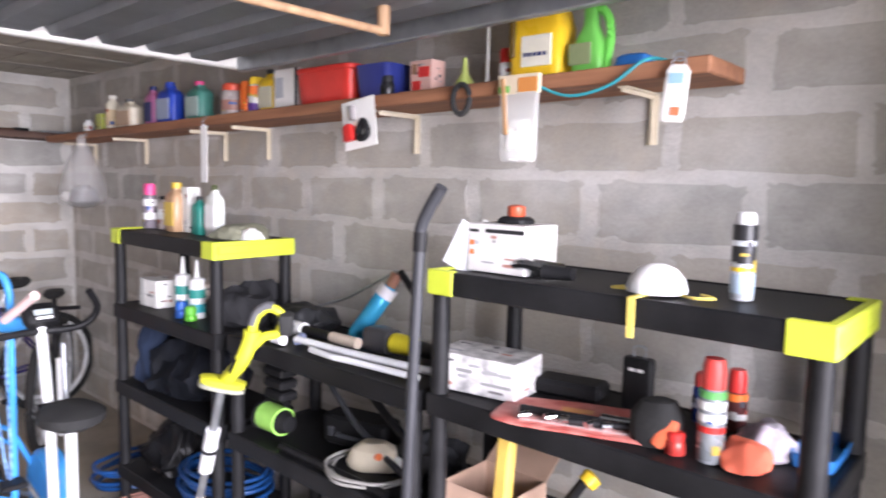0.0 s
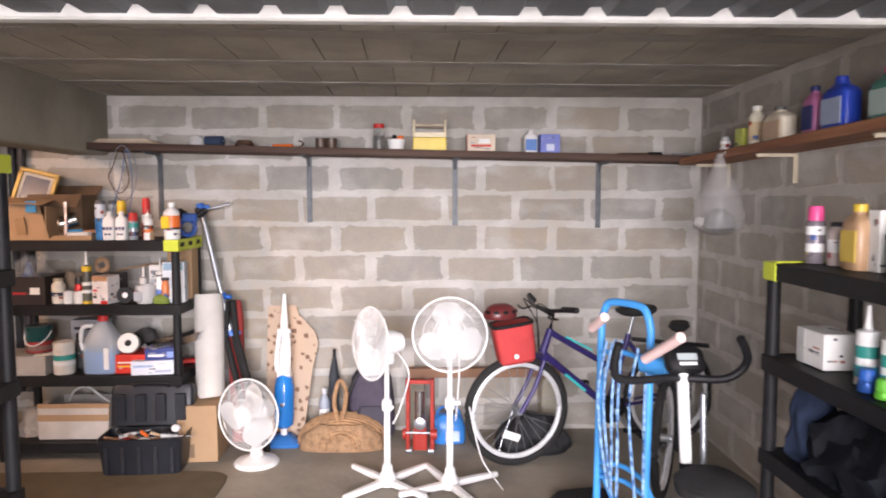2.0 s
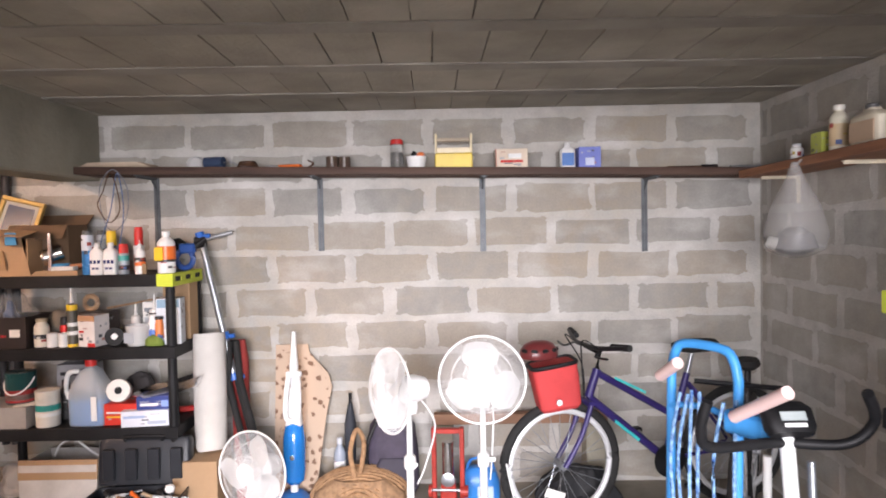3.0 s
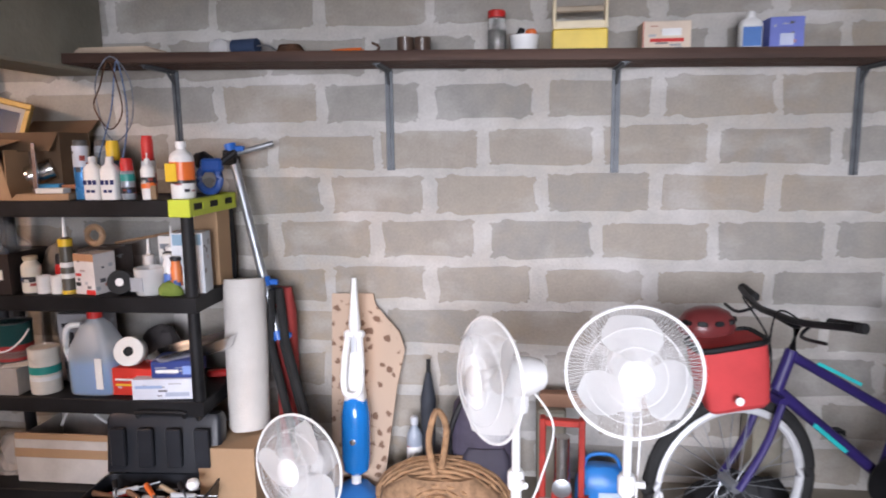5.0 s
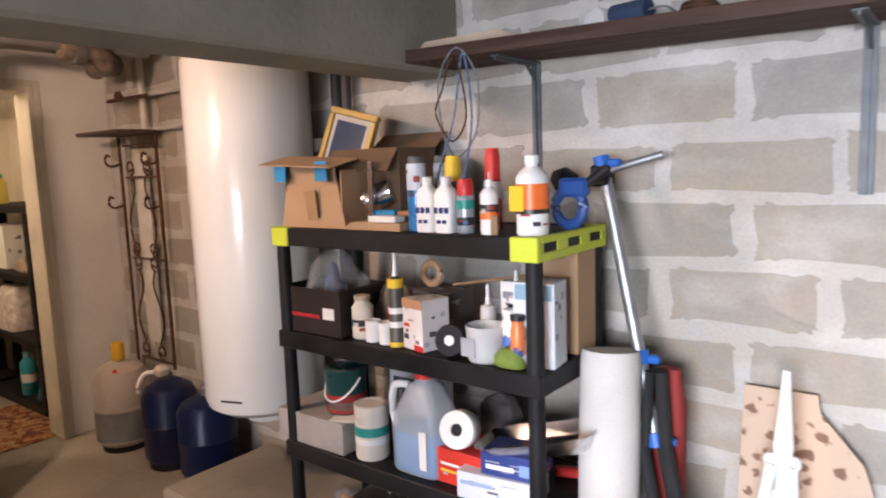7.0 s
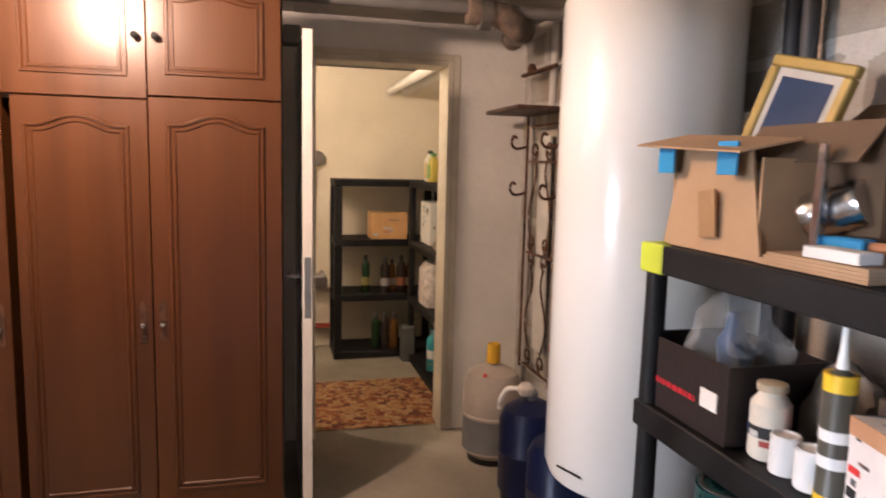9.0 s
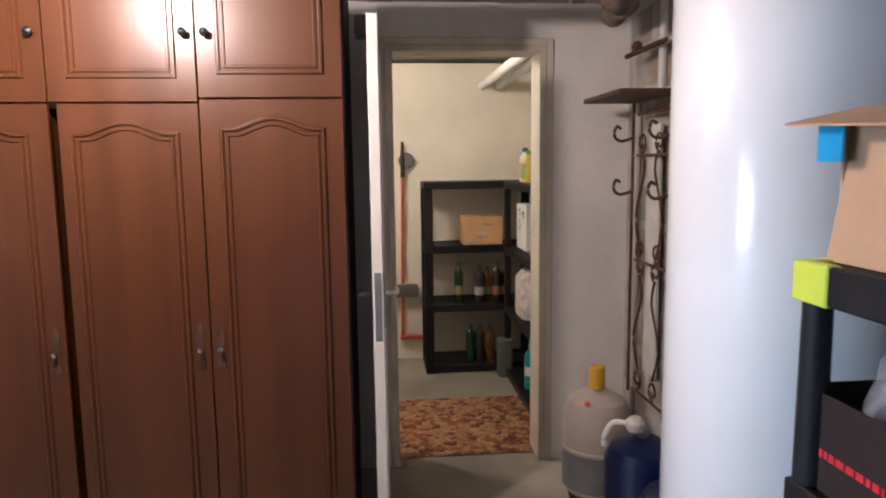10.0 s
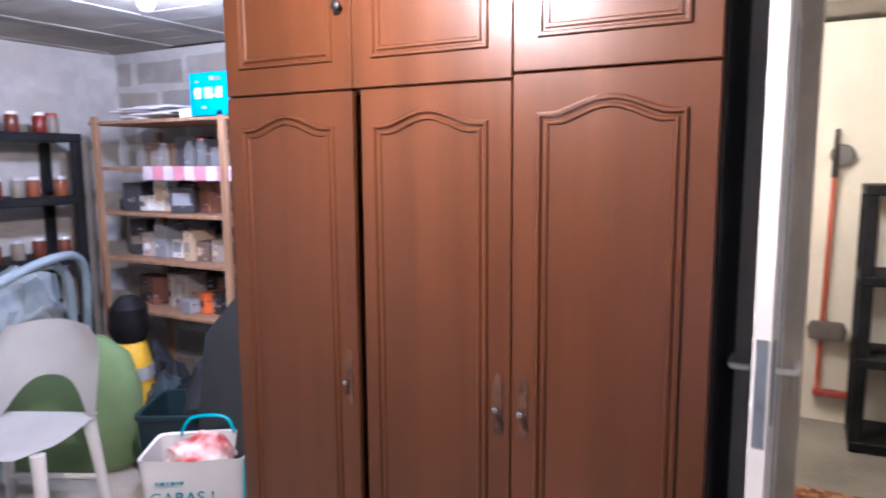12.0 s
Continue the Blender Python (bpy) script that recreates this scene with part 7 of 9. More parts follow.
# ---- near unit ----
z3 = 1.339
wc = carton((-0.37, -4.14, z3), 0.19, 0.15, 0.13, surface("white_carton", (0.66, 0.64, 0.62), 0.6), "white printed carton with black bars on top shelf", -90, prints=((0.32, 0.82, 0.98, 0.9, BLACK), (0.03, 0.82, 0.2, 0.88, BLACK), (0.04, 0.55, 0.12, 0.65, ORANGE), (0.04, 0.35, 0.12, 0.45, ORANGE), (0.45, 0.62, 0.5, 0.68, (0.3, 0.3, 0.3))), busy=23)
fw = thing("film_wrap", "crumpled clear plastic film beside a carton", "plastic", (-0.45, -4.015, z3), -60)
part("film", jitter(B((-0.05, -0.004, 0.0), (0.05, 0.004, 0.12), 0.003, pose(0, 0, 0, 0, 28, 0)), 0.02, 14), film_like("wrap_clear", (0.75, 0.76, 0.78), 0.45, 0.2), fw)
hl = thing("saw_box", "black and orange jigsaw blade holder", "tool", (-0.37, -4.15, z3 + 0.132), -90)
part("base", LO([(0.045, 0.038, 0), (0.043, 0.036, 0.010), (0.032, 0.028, 0.018)], 20, 5), BLACK_PLASTIC, hl)
part("knob", T([(0.022, 0.018), (0.025, 0.024), (0.024, 0.045), (0.014, 0.05), (0, 0.05)], 20), plastic((0.40, 0.07, 0.03)), hl, "orange red knob")
sl = thing("tap_fitting", "bright silver and black tap fitting", "fitting", (-0.42, -4.27, z3), -90)
part("body", W([(-0.09, 0, 0.02), (-0.04, -0.02, 0.035), (0.02, -0.01, 0.03), (0.06, 0.01, 0.025)], 0.018, 10, False, 4), CHROME, sl)
part("grip", R((0.02, -0.02, 0.02), (0.1, -0.01, 0.02), 0.02, 0.016, 14), BLACK_PLASTIC, sl)
part("flange", T([(0.032, 0), (0.034, 0.012), (0.02, 0.02), (0, 0.02)], 20, pose(-0.05, 0.03, 0.0)), CHROME, sl)
lp = thing("leaning_leaflet", "folded grey leaflet leaning on the carton", "paper", (-0.33, -4.00, z3), -60, tilt=(-30, 20))
part("sheet", B((-0.05, -0.001, 0), (0.05, 0.001, 0.14), 0), PAPER, lp)
ms = thing("dust_mask", "white moulded dust mask with yellow straps", "mask", (-0.42, -4.58, z3), -90)
part("shell", T([(0.066, 0.004), (0.067, 0.01), (0.06, 0.035), (0.042, 0.056), (0.02, 0.066), (0, 0.068)], 32), surface("mask_fibre", (0.78, 0.78, 0.77), 0.9, bump=0.2), ms)
STRAP = plastic((0.66, 0.52, 0.12), 0.7)
part("strap", B((-0.012, -0.118, -0.085), (0.004, -0.115, 0.004), 0), STRAP, ms)
part("strap", B((-0.012, -0.117, 0.001), (0.004, -0.05, 0.004), 0), STRAP, ms)
part("strap", W([(0.06, -0.01, 0.004), (0.1, -0.03, 0.004), (0.13, 0.0, 0.004), (0.09, 0.03, 0.004)], 0.0035, 5, False, 4), STRAP, ms)
part("strap", W([(-0.06, -0.01, 0.004), (-0.1, -0.02, 0.004), (-0.09, 0.02, 0.004)], 0.0035, 5, False, 4), STRAP, ms)
u = spray_can((-0.36, -4.745, z3), 0.024, 0.19, (0.52, 0.55, 0.58), (0.6, 0.6, 0.6), "tall black and white lubricant aerosol", 0.025, ((0.08, 0.3, (0.36, 0.46, 0.56)), (0.33, 0.38, YELLOW), (0.42, 0.62, BLACK), (0.68, 0.86, BLACK)))
z3 = 0.994
u = carton((-0.37, -4.065, z3), 0.27, 0.16, 0.105, surface("print_carton", (0.42, 0.41, 0.41), 0.6, vary=0.3, scale=22, second=(0.6, 0.58, 0.57)), "grey white printed carton on the middle shelf", -82, prints=((0.04, 0.3, 0.2, 0.75, (0.6, 0.3, 0.25)), (0.3, 0.55, 0.5, 0.65, (0.25, 0.25, 0.25)), (0.6, 0.3, 0.95, 0.38, (0.25, 0.25, 0.25)), (0.6, 0.6, 0.95, 0.68, (0.3, 0.3, 0.3))), busy=21)
so = thing("socket_set", "red blister pack of steel sockets lying flat", "tool set", (-0.41, -4.40, z3), -70)
part("card", jitter(LO([(0.215, 0.11, 0.0), (0.216, 0.111, 0.003), (0.212, 0.107, 0.006)], 40, 8), 0.006, 7), surface("red_card", (0.46, 0.075, 0.06), 0.45, vary=0.2, scale=16, fine=90, second=(0.5, 0.2, 0.17)), so)
part("blister", B((-0.15, -0.085, 0.005), (0.15, 0.0, 0.012), 0.003), film_like("blister", (0.75, 0.68, 0.66), 0.28, 0.15), so)
for k, (x0, y0, x1, y1, r) in enumerate(((-0.15, -0.03, 0.05, -0.045, 0.011), (-0.02, -0.075, 0.14, -0.055, 0.010), (0.05, -0.02, 0.16, -0.03, 0.013))):
    part("ratchet", R((x0, y0, 0.018), (x1, y1, 0.02), r, r * 0.8, 12), BLACK_METAL if k < 2 else CHROME, so)
for k in range(6):
    x = -0.14 + 0.05 * k + 0.012 * (k % 2)
    part("socket", R((x, -0.085 + 0.01 * (k % 3), 0.018), (x + 0.022, -0.07 + 0.013 * (k % 2), 0.02), 0.009 + 0.001 * (k % 3), None, 12), CHROME, so)
part("print", B((0.02, 0.03, 0.006), (0.1, 0.06, 0.0075), 0, pose(-0.08, 0, 0)), plastic((0.6, 0.3, 0.1)), so)
tr2 = thing("torch_light", "flat black work light standing up", "torch", (-0.23, -4.46, z3), -90)
part("body", LO([(0.038, 0.016, 0), (0.04, 0.018, 0.01), (0.04, 0.018, 0.13), (0.036, 0.015, 0.138)], 20, 6), BLACK_PLASTIC, tr2)
print_bars(tr2, -0.02, 0.02, 0.10, 0.115, -0.0182, WHITE, 1, 6)
part("hook", W([(-0.015, 0, 0.136), (-0.015, 0, 0.165), (0.015, 0, 0.165), (0.015, 0, 0.136)], 0.003, 6, False, 4), GALV, tr2)
mesh_thing("black_case", jitter(B((-0.10, -0.05, 0), (0.10, 0.05, 0.045), 0.012, pose(-0.25, -4.27, z3, 0, 0, -80)), 0.004), BLACK_PLASTIC, "black tool case at the back of the shelf", "case")
spray_can((-0.20, -4.62, z3), 0.026, 0.125, (0.02, 0.05, 0.22), (0.5, 0.06, 0.05), "blue aerosol can with a red cap", 0.03, ((0.3, 0.5, (0.3, 0.32, 0.4)),))
spray_can((-0.20, -4.70, z3), 0.025, 0.15, (0.1, 0.03, 0.03), RED, "red and black aerosol can with orange band", 0.05, ((0.5, 0.62, ORANGE), (0.2, 0.3, WHITE)))
bl = thing("knee_pad", "black and orange padded knee pad", "knee pad", (-0.42, -4.60, z3), -90)
part("shell", jitter(LO([(0.055, 0.04, 0), (0.062, 0.048, 0.025), (0.058, 0.044, 0.07), (0.04, 0.03, 0.098), (0.012, 0.008, 0.105)], 26, 2.4), 0.008, 12), RUBBER, bl)
part("patch", LO([(0.015, 0.008, 0), (0.032, 0.01, 0.04), (0.02, 0.006, 0.085)], 18, 2.2, pose(0.016, -0.043, 0.01, -12, 25, 0) @ Matrix.Scale(0.85, 4)), plastic((0.6, 0.12, 0.05), 0.6), bl, "orange patch")
u = spray_can((-0.435, -4.725, z3), 0.028, 0.225, (0.28, 0.3, 0.32), (0.62, 0.06, 0.05), "silver aerosol can with a large red cap", 0.06, ((0.3, 0.36, RED), (0.4, 0.48, WHITE), (0.52, 0.6, WHITE), (0.63, 0.7, (0.1, 0.35, 0.1))))
spray_can((-0.45, -4.655, z3), 0.022, 0.05, (0.5, 0.05, 0.04), RED, "tiny bright red tin", 0.015)
heap("rag", (-0.41, -4.79, z3), 0.055, 0.05, 0.07, plastic((0.75, 0.16, 0.09), 0.8), "bright orange red rag", "cloth", 71, 0.02)
heap("rag", (-0.31, -4.80, z3), 0.06, 0.06, 0.06, surface("mixed_rag", (0.35, 0.32, 0.36), 0.9, vary=0.4, scale=20), "grey and purple rags on the shelf", "cloth", 73, 0.03)
ty2 = thing("blue_tray", "blue plastic tray with brown card", "tray", (-0.24, -4.90, z3), -90)
part("tray", LO([(0.04, 0.10, 0), (0.045, 0.105, 0.03), (0.042, 0.10, 0.03), (0.036, 0.09, 0.006)], 24, 8), plastic((0.02, 0.16, 0.45)), ty2)
wd = thing("wooden_mallet", "yellow wooden handle standing in a box", "handle", (-0.46, -4.19, 0.614))
part("handle", B((-0.018, -0.022, 0), (0.018, 0.022, 0.32), 0.006, pose(0, 0, 0, 4, 0, 0)), plastic((0.66, 0.45, 0.10), 0.5), wd)
bx2 = carton((-0.36, -4.10, 0.614), 0.22, 0.2, 0.11, plastic((0.45, 0.3, 0.22), 0.7), "open printed box holding tools", -90, open_top=True, prints=((0, 0.2, 0.6, 0.9, (0.03, 0.2, 0.2)),))
yk = thing("yellow_tool", "yellow and black garden tool", "tool", (-0.40, -4.33, 0.614), -90)
part("handle", R((-0.05, 0, 0.02), (0.08, 0.0, 0.22), 0.014), BLACK_PLASTIC, yk)
part("knob", T([(0, 0), (0.024, 0.004), (0.026, 0.03), (0.016, 0.036), (0, 0.036)], 18, pose(0.08, 0, 0.21, -40, 30, 0)), plastic(YELLOW), yk)

# vacuum tube that stands against the near unit
TUBE_GREY = surface("tube_grey", (0.028, 0.029, 0.033), 0.5, vary=0.2, scale=5, fine=90, bump=0.06)
vt = thing("vacuum_tube", "dark grey curved vacuum cleaner tube standing upright", "tube", (0, 0, 0))
part("tube", W([(-0.64, -3.985, 0.0), (-0.625, -4.0, 0.7), (-0.62, -4.03, 1.44)], 0.0155, 16), TUBE_GREY, vt)
part("curved_end", W([(-0.62, -4.03, 1.42), (-0.62, -4.032, 1.46), (-0.62, -4.06, 1.51), (-0.62, -4.10, 1.565)], 0.0165, 16, False, 5), TUBE_GREY, vt)
part("collar", R((-0.62, -4.028, 1.40), (-0.62, -4.031, 1.45), 0.0185, None, 18), BLACK_PLASTIC, vt)

# string trimmer leaning before the low unit
YG = surface("lime_tool", (0.52, 0.52, 0.03), 0.4, vary=0.06, scale=8, fine=90, bump=0.03)
tm = thing("grass_trimmer", "lime yellow and grey battery grass trimmer leaning", "trimmer", (0, 0, 0))
p0, p1, p2, p3 = Vector((-0.72, -2.93, 0.03)), Vector((-0.75, -3.29, 0.92)), Vector((-0.75, -3.39, 1.0)), Vector((-0.75, -3.54, 1.18))
part("shaft", tube(bmesh.new(), [p0, p1], 0.0135, 14), GALV, tm)
part("sleeve", tube(bmesh.new(), [p0.lerp(p1, 0.62), p0.lerp(p1, 0.80)], 0.024, 16), plastic((0.6, 0.6, 0.6)), tm, "pale adjustable sleeve")
part("sleeve_ring", tube(bmesh.new(), [p0.lerp(p1, 0.705), p0.lerp(p1, 0.72)], 0.026, 16), BLACK_PLASTIC, tm)
part("warning_label", tube(bmesh.new(), [p0.lerp(p1, 0.36), p0.lerp(p1, 0.5)], 0.0145, 14), plastic((0.6, 0.5, 0.45)), tm)
part("warning_label", tube(bmesh.new(), [p0.lerp(p1, 0.40), p0.lerp(p1, 0.45)], 0.0150, 14), plastic((0.55, 0.14, 0.06)), tm)
q = (p2 - p1).to_track_quat("Z", "Y").to_matrix().to_4x4()
part("front_handle", LO([(0.03, 0.03, -0.010), (0.070, 0.043, -0.007), (0.073, 0.046, 0.010), (0.042, 0.03, 0.017)], 26, 2.6, Matrix.Translation(p1) @ Matrix.Rotation(radians(-35), 4, "Z") @ Matrix.Rotation(radians(14), 4, "Y")), YG, tm)
part("front_handle_base", LO([(0.073, 0.047, -0.020), (0.074, 0.048, -0.0075)], 26, 2.6, Matrix.Translation(p1) @ Matrix.Rotation(radians(-35), 4, "Z") @ Matrix.Rotation(radians(14), 4, "Y")), plastic((0.25, 0.25, 0.2), 0.7), tm)
def from_body(y, z, x=0.0):
    return p2 + Vector((x - 0.62 * y, 0.62 * y, 0.88 * z))


part("body", tube(bmesh.new(), spline([p1, p2, from_body(-0.035, 0.075), from_body(-0.045, 0.12)], 4), [0.022 + 0.0004 * k for k in range(13)], 16), YG, tm)
part("rear_handle", W([from_body(-0.043, 0.12), from_body(-0.062, 0.175), from_body(-0.105, 0.203), from_body(-0.15, 0.175), from_body(-0.137, 0.115), from_body(-0.085, 0.098), from_body(-0.035, 0.05)], 0.014, 12, False, 6), YG, tm)
part("grip_pad", W([from_body(-0.045, 0.14), from_body(-0.06, 0.18), from_body(-0.09, 0.205), from_body(-0.12, 0.208)], 0.0155, 12, False, 5), plastic((0.08, 0.08, 0.085), 0.6), tm)
part("battery", LO([(0.024, 0.028, 0), (0.028, 0.03, 0.02), (0.028, 0.03, 0.07), (0.024, 0.026, 0.08)], 18, 5, Matrix.Translation(from_body(-0.165, 0.115)) @ pose(0, 0, 0, 15, 0, -40) @ Matrix.Scale(0.8, 4)), RUBBER, tm)
part("brand_strip", B((-0.0005, -0.008, -0.03), (0.001, 0.008, 0.03), 0, Matrix.Translation(p2 + Vector((-0.0255, 0.0, 0))) @ pose(0, 0, 0, 35, 0, 0)), BLACK_PLASTIC, tm)
part("cutting_head", T([(0.05, 0), (0.055, 0.02), (0.03, 0.05), (0, 0.05)], 20, pose(-0.72, -2.92, 0.002)), BLACK_PLASTIC, tm)


# ---- middle of the floor ----
SKY_BLUE = surface("sky_blue_paint", (0.04, 0.27, 0.62), 0.4, vary=0.14, scale=10, fine=60, bump=0.05)
ht = thing("hand_truck", "sky blue steel hand truck with a coiled blue rope", "hand truck", (-1.05, -1.86, 0), -57, tilt=(0, 0))
for s in (-1, 1):
    part("upright", R((s * 0.125, 0, 0.03), (s * 0.125, 0.02, 1.06), 0.0155, None, 12), SKY_BLUE, ht)
part("top_loop", W([(-0.125, 0.02, 1.05), (-0.11, 0.02, 1.11), (-0.07, 0.02, 1.145), (0.07, 0.02, 1.145), (0.11, 0.02, 1.11), (0.125, 0.02, 1.05)], 0.0155, 12, False, 5), SKY_BLUE, ht)
for z in (0.20, 0.40, 0.46, 0.93):
    part("cross_bar", W([(-0.125, 0.01, z), (0, 0.03, z + 0.015), (0.125, 0.01, z)], 0.011, 8, False, 4), SKY_BLUE, ht)
part("back_plate", B((-0.125, 0.0, 0.0), (0.125, 0.012, 0.16), 0.003), SKY_BLUE, ht)
part("toe_plate", B((-0.17, -0.24, 0.002), (0.17, 0.0, 0.010), 0.002), SKY_BLUE, ht, "flat blue steel toe plate")
for s in (-1, 1):
    part("strut", R((s * 0.125, 0.01, 0.45), (s * 0.125, 0.19, 0.12), 0.011, None, 10), SKY_BLUE, ht)
    w = part("wheel", T([(0.05, -0.03), (0.09, -0.032), (0.10, -0.02), (0.10, 0.02), (0.09, 0.032), (0.05, 0.03)], 28, pose(s * 0.18, 0.16, 0.102, 0, 90, 0)), RUBBER, ht)
    part("rim", T([(0, -0.022), (0.05, -0.026), (0.05, 0.026), (0, 0.022)], 20, pose(s * 0.18, 0.16, 0.102, 0, 90, 0)), SKY_BLUE, w)
part("axle", R((-0.19, 0.16, 0.102), (0.19, 0.16, 0.102), 0.010), GALV, ht)
part("grip_plate", B((0.10, -0.03, 0.90), (0.24, 0.02, 0.97), 0.01), SKY_BLUE, ht)
for a, b in (((-0.14, -0.02, 1.03), (-0.02, -0.08, 1.10)), ((0.15, -0.04, 0.96), (0.37, -0.13, 1.09))):
    part("pink_grip", R(a, b, 0.019, None, 14), surface("pink_tube", (0.70, 0.50, 0.47), 0.5, vary=0.1), ht, "pale pink foam grip")
ROPE = surface("blue_white_rope", (0.02, 0.10, 0.34), 0.8, vary=0.3, scale=50, fine=160, bump=0.4, second=(0.22, 0.38, 0.55))
rp = thing("rope", "blue and white braided rope hung over the hand truck", "rope", (-1.05, -1.86, 0), -57)
for k, (x, lo) in enumerate(((-0.06, 0.42), (-0.03, 0.36), (0.10, 0.30))):
    part("strand", W([(x, -0.02, 0.99), (x - 0.02, -0.045, 0.75), (x + 0.03, -0.04, lo), (x + 0.06, -0.05, lo + 0.02), (x + 0.05, -0.04, 0.75), (x + 0.03, 0.0, 1.0)], 0.006, 7, False, 6), ROPE, rp)

xb = thing("exercise_bike", "white and blue exercise bike with a black handlebar", "exercise bike", (-0.90, -2.26, 0))
part("main_post", W([(-0.02, 0.0, 0.06), (-0.005, 0.06, 0.5), (-0.005, 0.14, 0.97)], 0.021, 16), WHITE_METAL, xb)
part("post_ring", R((-0.005, 0.075, 0.60), (-0.005, 0.08, 0.625), 0.024, None, 16), BLACK_PLASTIC, xb)
part("front_tube", W([(0.09, 0.14, 0.2), (0.10, 0.18, 0.6), (0.10, 0.2, 0.84)], 0.012, 12), GALV, xb)
part("seat_post", R((0.02, -0.09, 0.06), (0.02, -0.09, 0.57), 0.022, None, 14), WHITE_METAL, xb)
part("saddle", jitter(LO([(0.075, 0.10, 0.56, 0, 0), (0.12, 0.13, 0.59, 0, -0.02), (0.125, 0.135, 0.625, 0, -0.02), (0.09, 0.10, 0.645, 0, -0.01)], 26, 2.3, pose(0.02, -0.08, 0)), 0.004, 8), RUBBER, xb, "wide black saddle")
part("handlebar", W([(-0.27, 0.02, 1.07), (-0.28, 0.04, 0.99), (-0.24, 0.07, 0.93), (-0.03, 0.13, 0.92), (0.13, 0.08, 0.93), (0.19, 0.05, 1.0), (0.14, 0.0, 1.09)], 0.015, 12, False, 6), BLACK_PLASTIC, xb, "curved black foam handlebar")
co = part("console", LO([(0.06, 0.03, 0), (0.07, 0.035, 0.02), (0.07, 0.035, 0.07), (0.05, 0.025, 0.09)], 24, 3, pose(-0.005, 0.10, 0.95, -35, 0, 0)), BLACK_PLASTIC, xb)
part("display", B((-0.035, -0.038, 0.03), (0.035, -0.034, 0.055), 0, pose(-0.005, 0.10, 0.95, -35, 0, 0)), plastic((0.3, 0.34, 0.34), 0.2), co)
part("button_strip", B((-0.03, -0.038, 0.012), (0.03, -0.034, 0.022), 0, pose(-0.005, 0.10, 0.95, -35, 0, 0)), WHITE_PLASTIC, co)
part("base_bar", B((-0.05, -0.30, 0.03), (0.03, 0.45, 0.08), 0.012), SKY_BLUE, xb)
part("cross_foot", R((-0.2, -0.28, 0.035), (0.2, -0.28, 0.035), 0.03, None, 14), SKY_BLUE, xb)
part("flywheel_cover", T([(0, -0.05), (0.14, -0.05), (0.16, -0.03), (0.16, 0.03), (0.14, 0.05), (0, 0.05)], 32, pose(0.05, 0.26, 0.2, 0, 90, 0)), SKY_BLUE, xb)
part("foot_wheel", R((0.10, 0.02, 0.055), (0.14, 0.02, 0.055), 0.055, None, 22), RUBBER, xb)
for s in (-1, 1):
    c = part("crank", R((0.02 + s * 0.06, 0.12, 0.2), (0.02 + s * 0.08, 0.12 - s * 0.10, 0.2 - s * 0.06), 0.010), GALV, xb)
    part("pedal", B((0.02 + s * 0.08, 0.07 - s * 0.10, 0.185 - s * 0.06), (0.02 + s * 0.18, 0.16 - s * 0.10, 0.21 - s * 0.06), 0.006), BLACK_PLASTIC, c)

# second bicycle behind, only partly seen
b2 = thing("old_bicycle", "dark bicycle parked in the corner behind the truck", "bicycle", (-0.58, -1.05, 0), 62)
wheel_spokes(b2, 0.29, (0.0, 0, 0.31))
wheel_spokes(b2, 0.29, (0.72, 0, 0.31))
bm = tube(bmesh.new(), [Vector((0.12, 0, 0.72)), Vector((0.4, 0, 0.32))], 0.017, 10)
tube(bm, [Vector((0.0, 0.04, 0.31)), Vector((0.14, 0, 0.76))], 0.014, 10)
tube(bm, [Vector((0.4, 0, 0.32)), Vector((0.5, 0, 0.8))], 0.016, 10)
tube(bm, [Vector((0.4, 0, 0.32)), Vector((0.72, 0.04, 0.31))], 0.010, 8)
tube(bm, [Vector((0.14, 0, 0.74)), Vector((0.48, 0, 0.72))], 0.016, 10)
part("frame", bm, BLACK_METAL, b2)
part("handlebar", W([(0.1, -0.2, 0.80), (0.14, 0, 0.79), (0.1, 0.2, 0.80)], 0.012, 8, False, 5), BLACK_METAL, b2)
part("saddle", LO([(0.08, 0.04, 0.80), (0.10, 0.06, 0.82), (0.08, 0.05, 0.845)], 20, 2.4, pose(0.5, 0, 0)), RUBBER, b2)
part("stand_tube", R((-0.12, -0.12, 0.12), (-0.12, -0.12, 0.56), 0.018, None, 12), WHITE_METAL, b2, "white steel tube")

# gym clutter on the floor
db = thing("bench_bar", "silver and black foam bench bar on the floor", "bar", (-1.60, -1.92, 0.036), -17)
part("tube", R((-0.22, 0, 0), (0.17, 0, 0), 0.034, None, 20), surface("satin_tube", (0.55, 0.56, 0.58), 0.35, 0.3), db)
part("end_sleeve", R((0.17, 0, 0), (0.27, 0, 0), 0.036, None, 20), BLACK_PLASTIC, db)
part("end_sleeve", R((-0.25, 0, 0), (-0.22, 0, 0), 0.036, None, 20), BLACK_PLASTIC, db)
mesh_thing("steel_channel", B((-0.25, -0.03, 0), (0.25, 0.03, 0.05), 0.006, pose(-1.22, -1.33, 0.001, 0, 0, 8)), surface("grey_channel", (0.42, 0.43, 0.45), 0.5, 0.2), "pale grey steel channel lying on the floor", "beam")
heap("black_pouch", (-1.70, -1.66, 0), 0.12, 0.15, 0.17, surface("pouch_black", (0.018, 0.02, 0.02), 0.6), "black pouch with green cord on the floor", "bag", 81, 0.03)
heap("black_pouch", (-1.42, -1.50, 0), 0.11, 0.09, 0.15, surface("pouch_black2", (0.014, 0.015, 0.016), 0.5), "small black case on the floor", "bag", 83, 0.02)
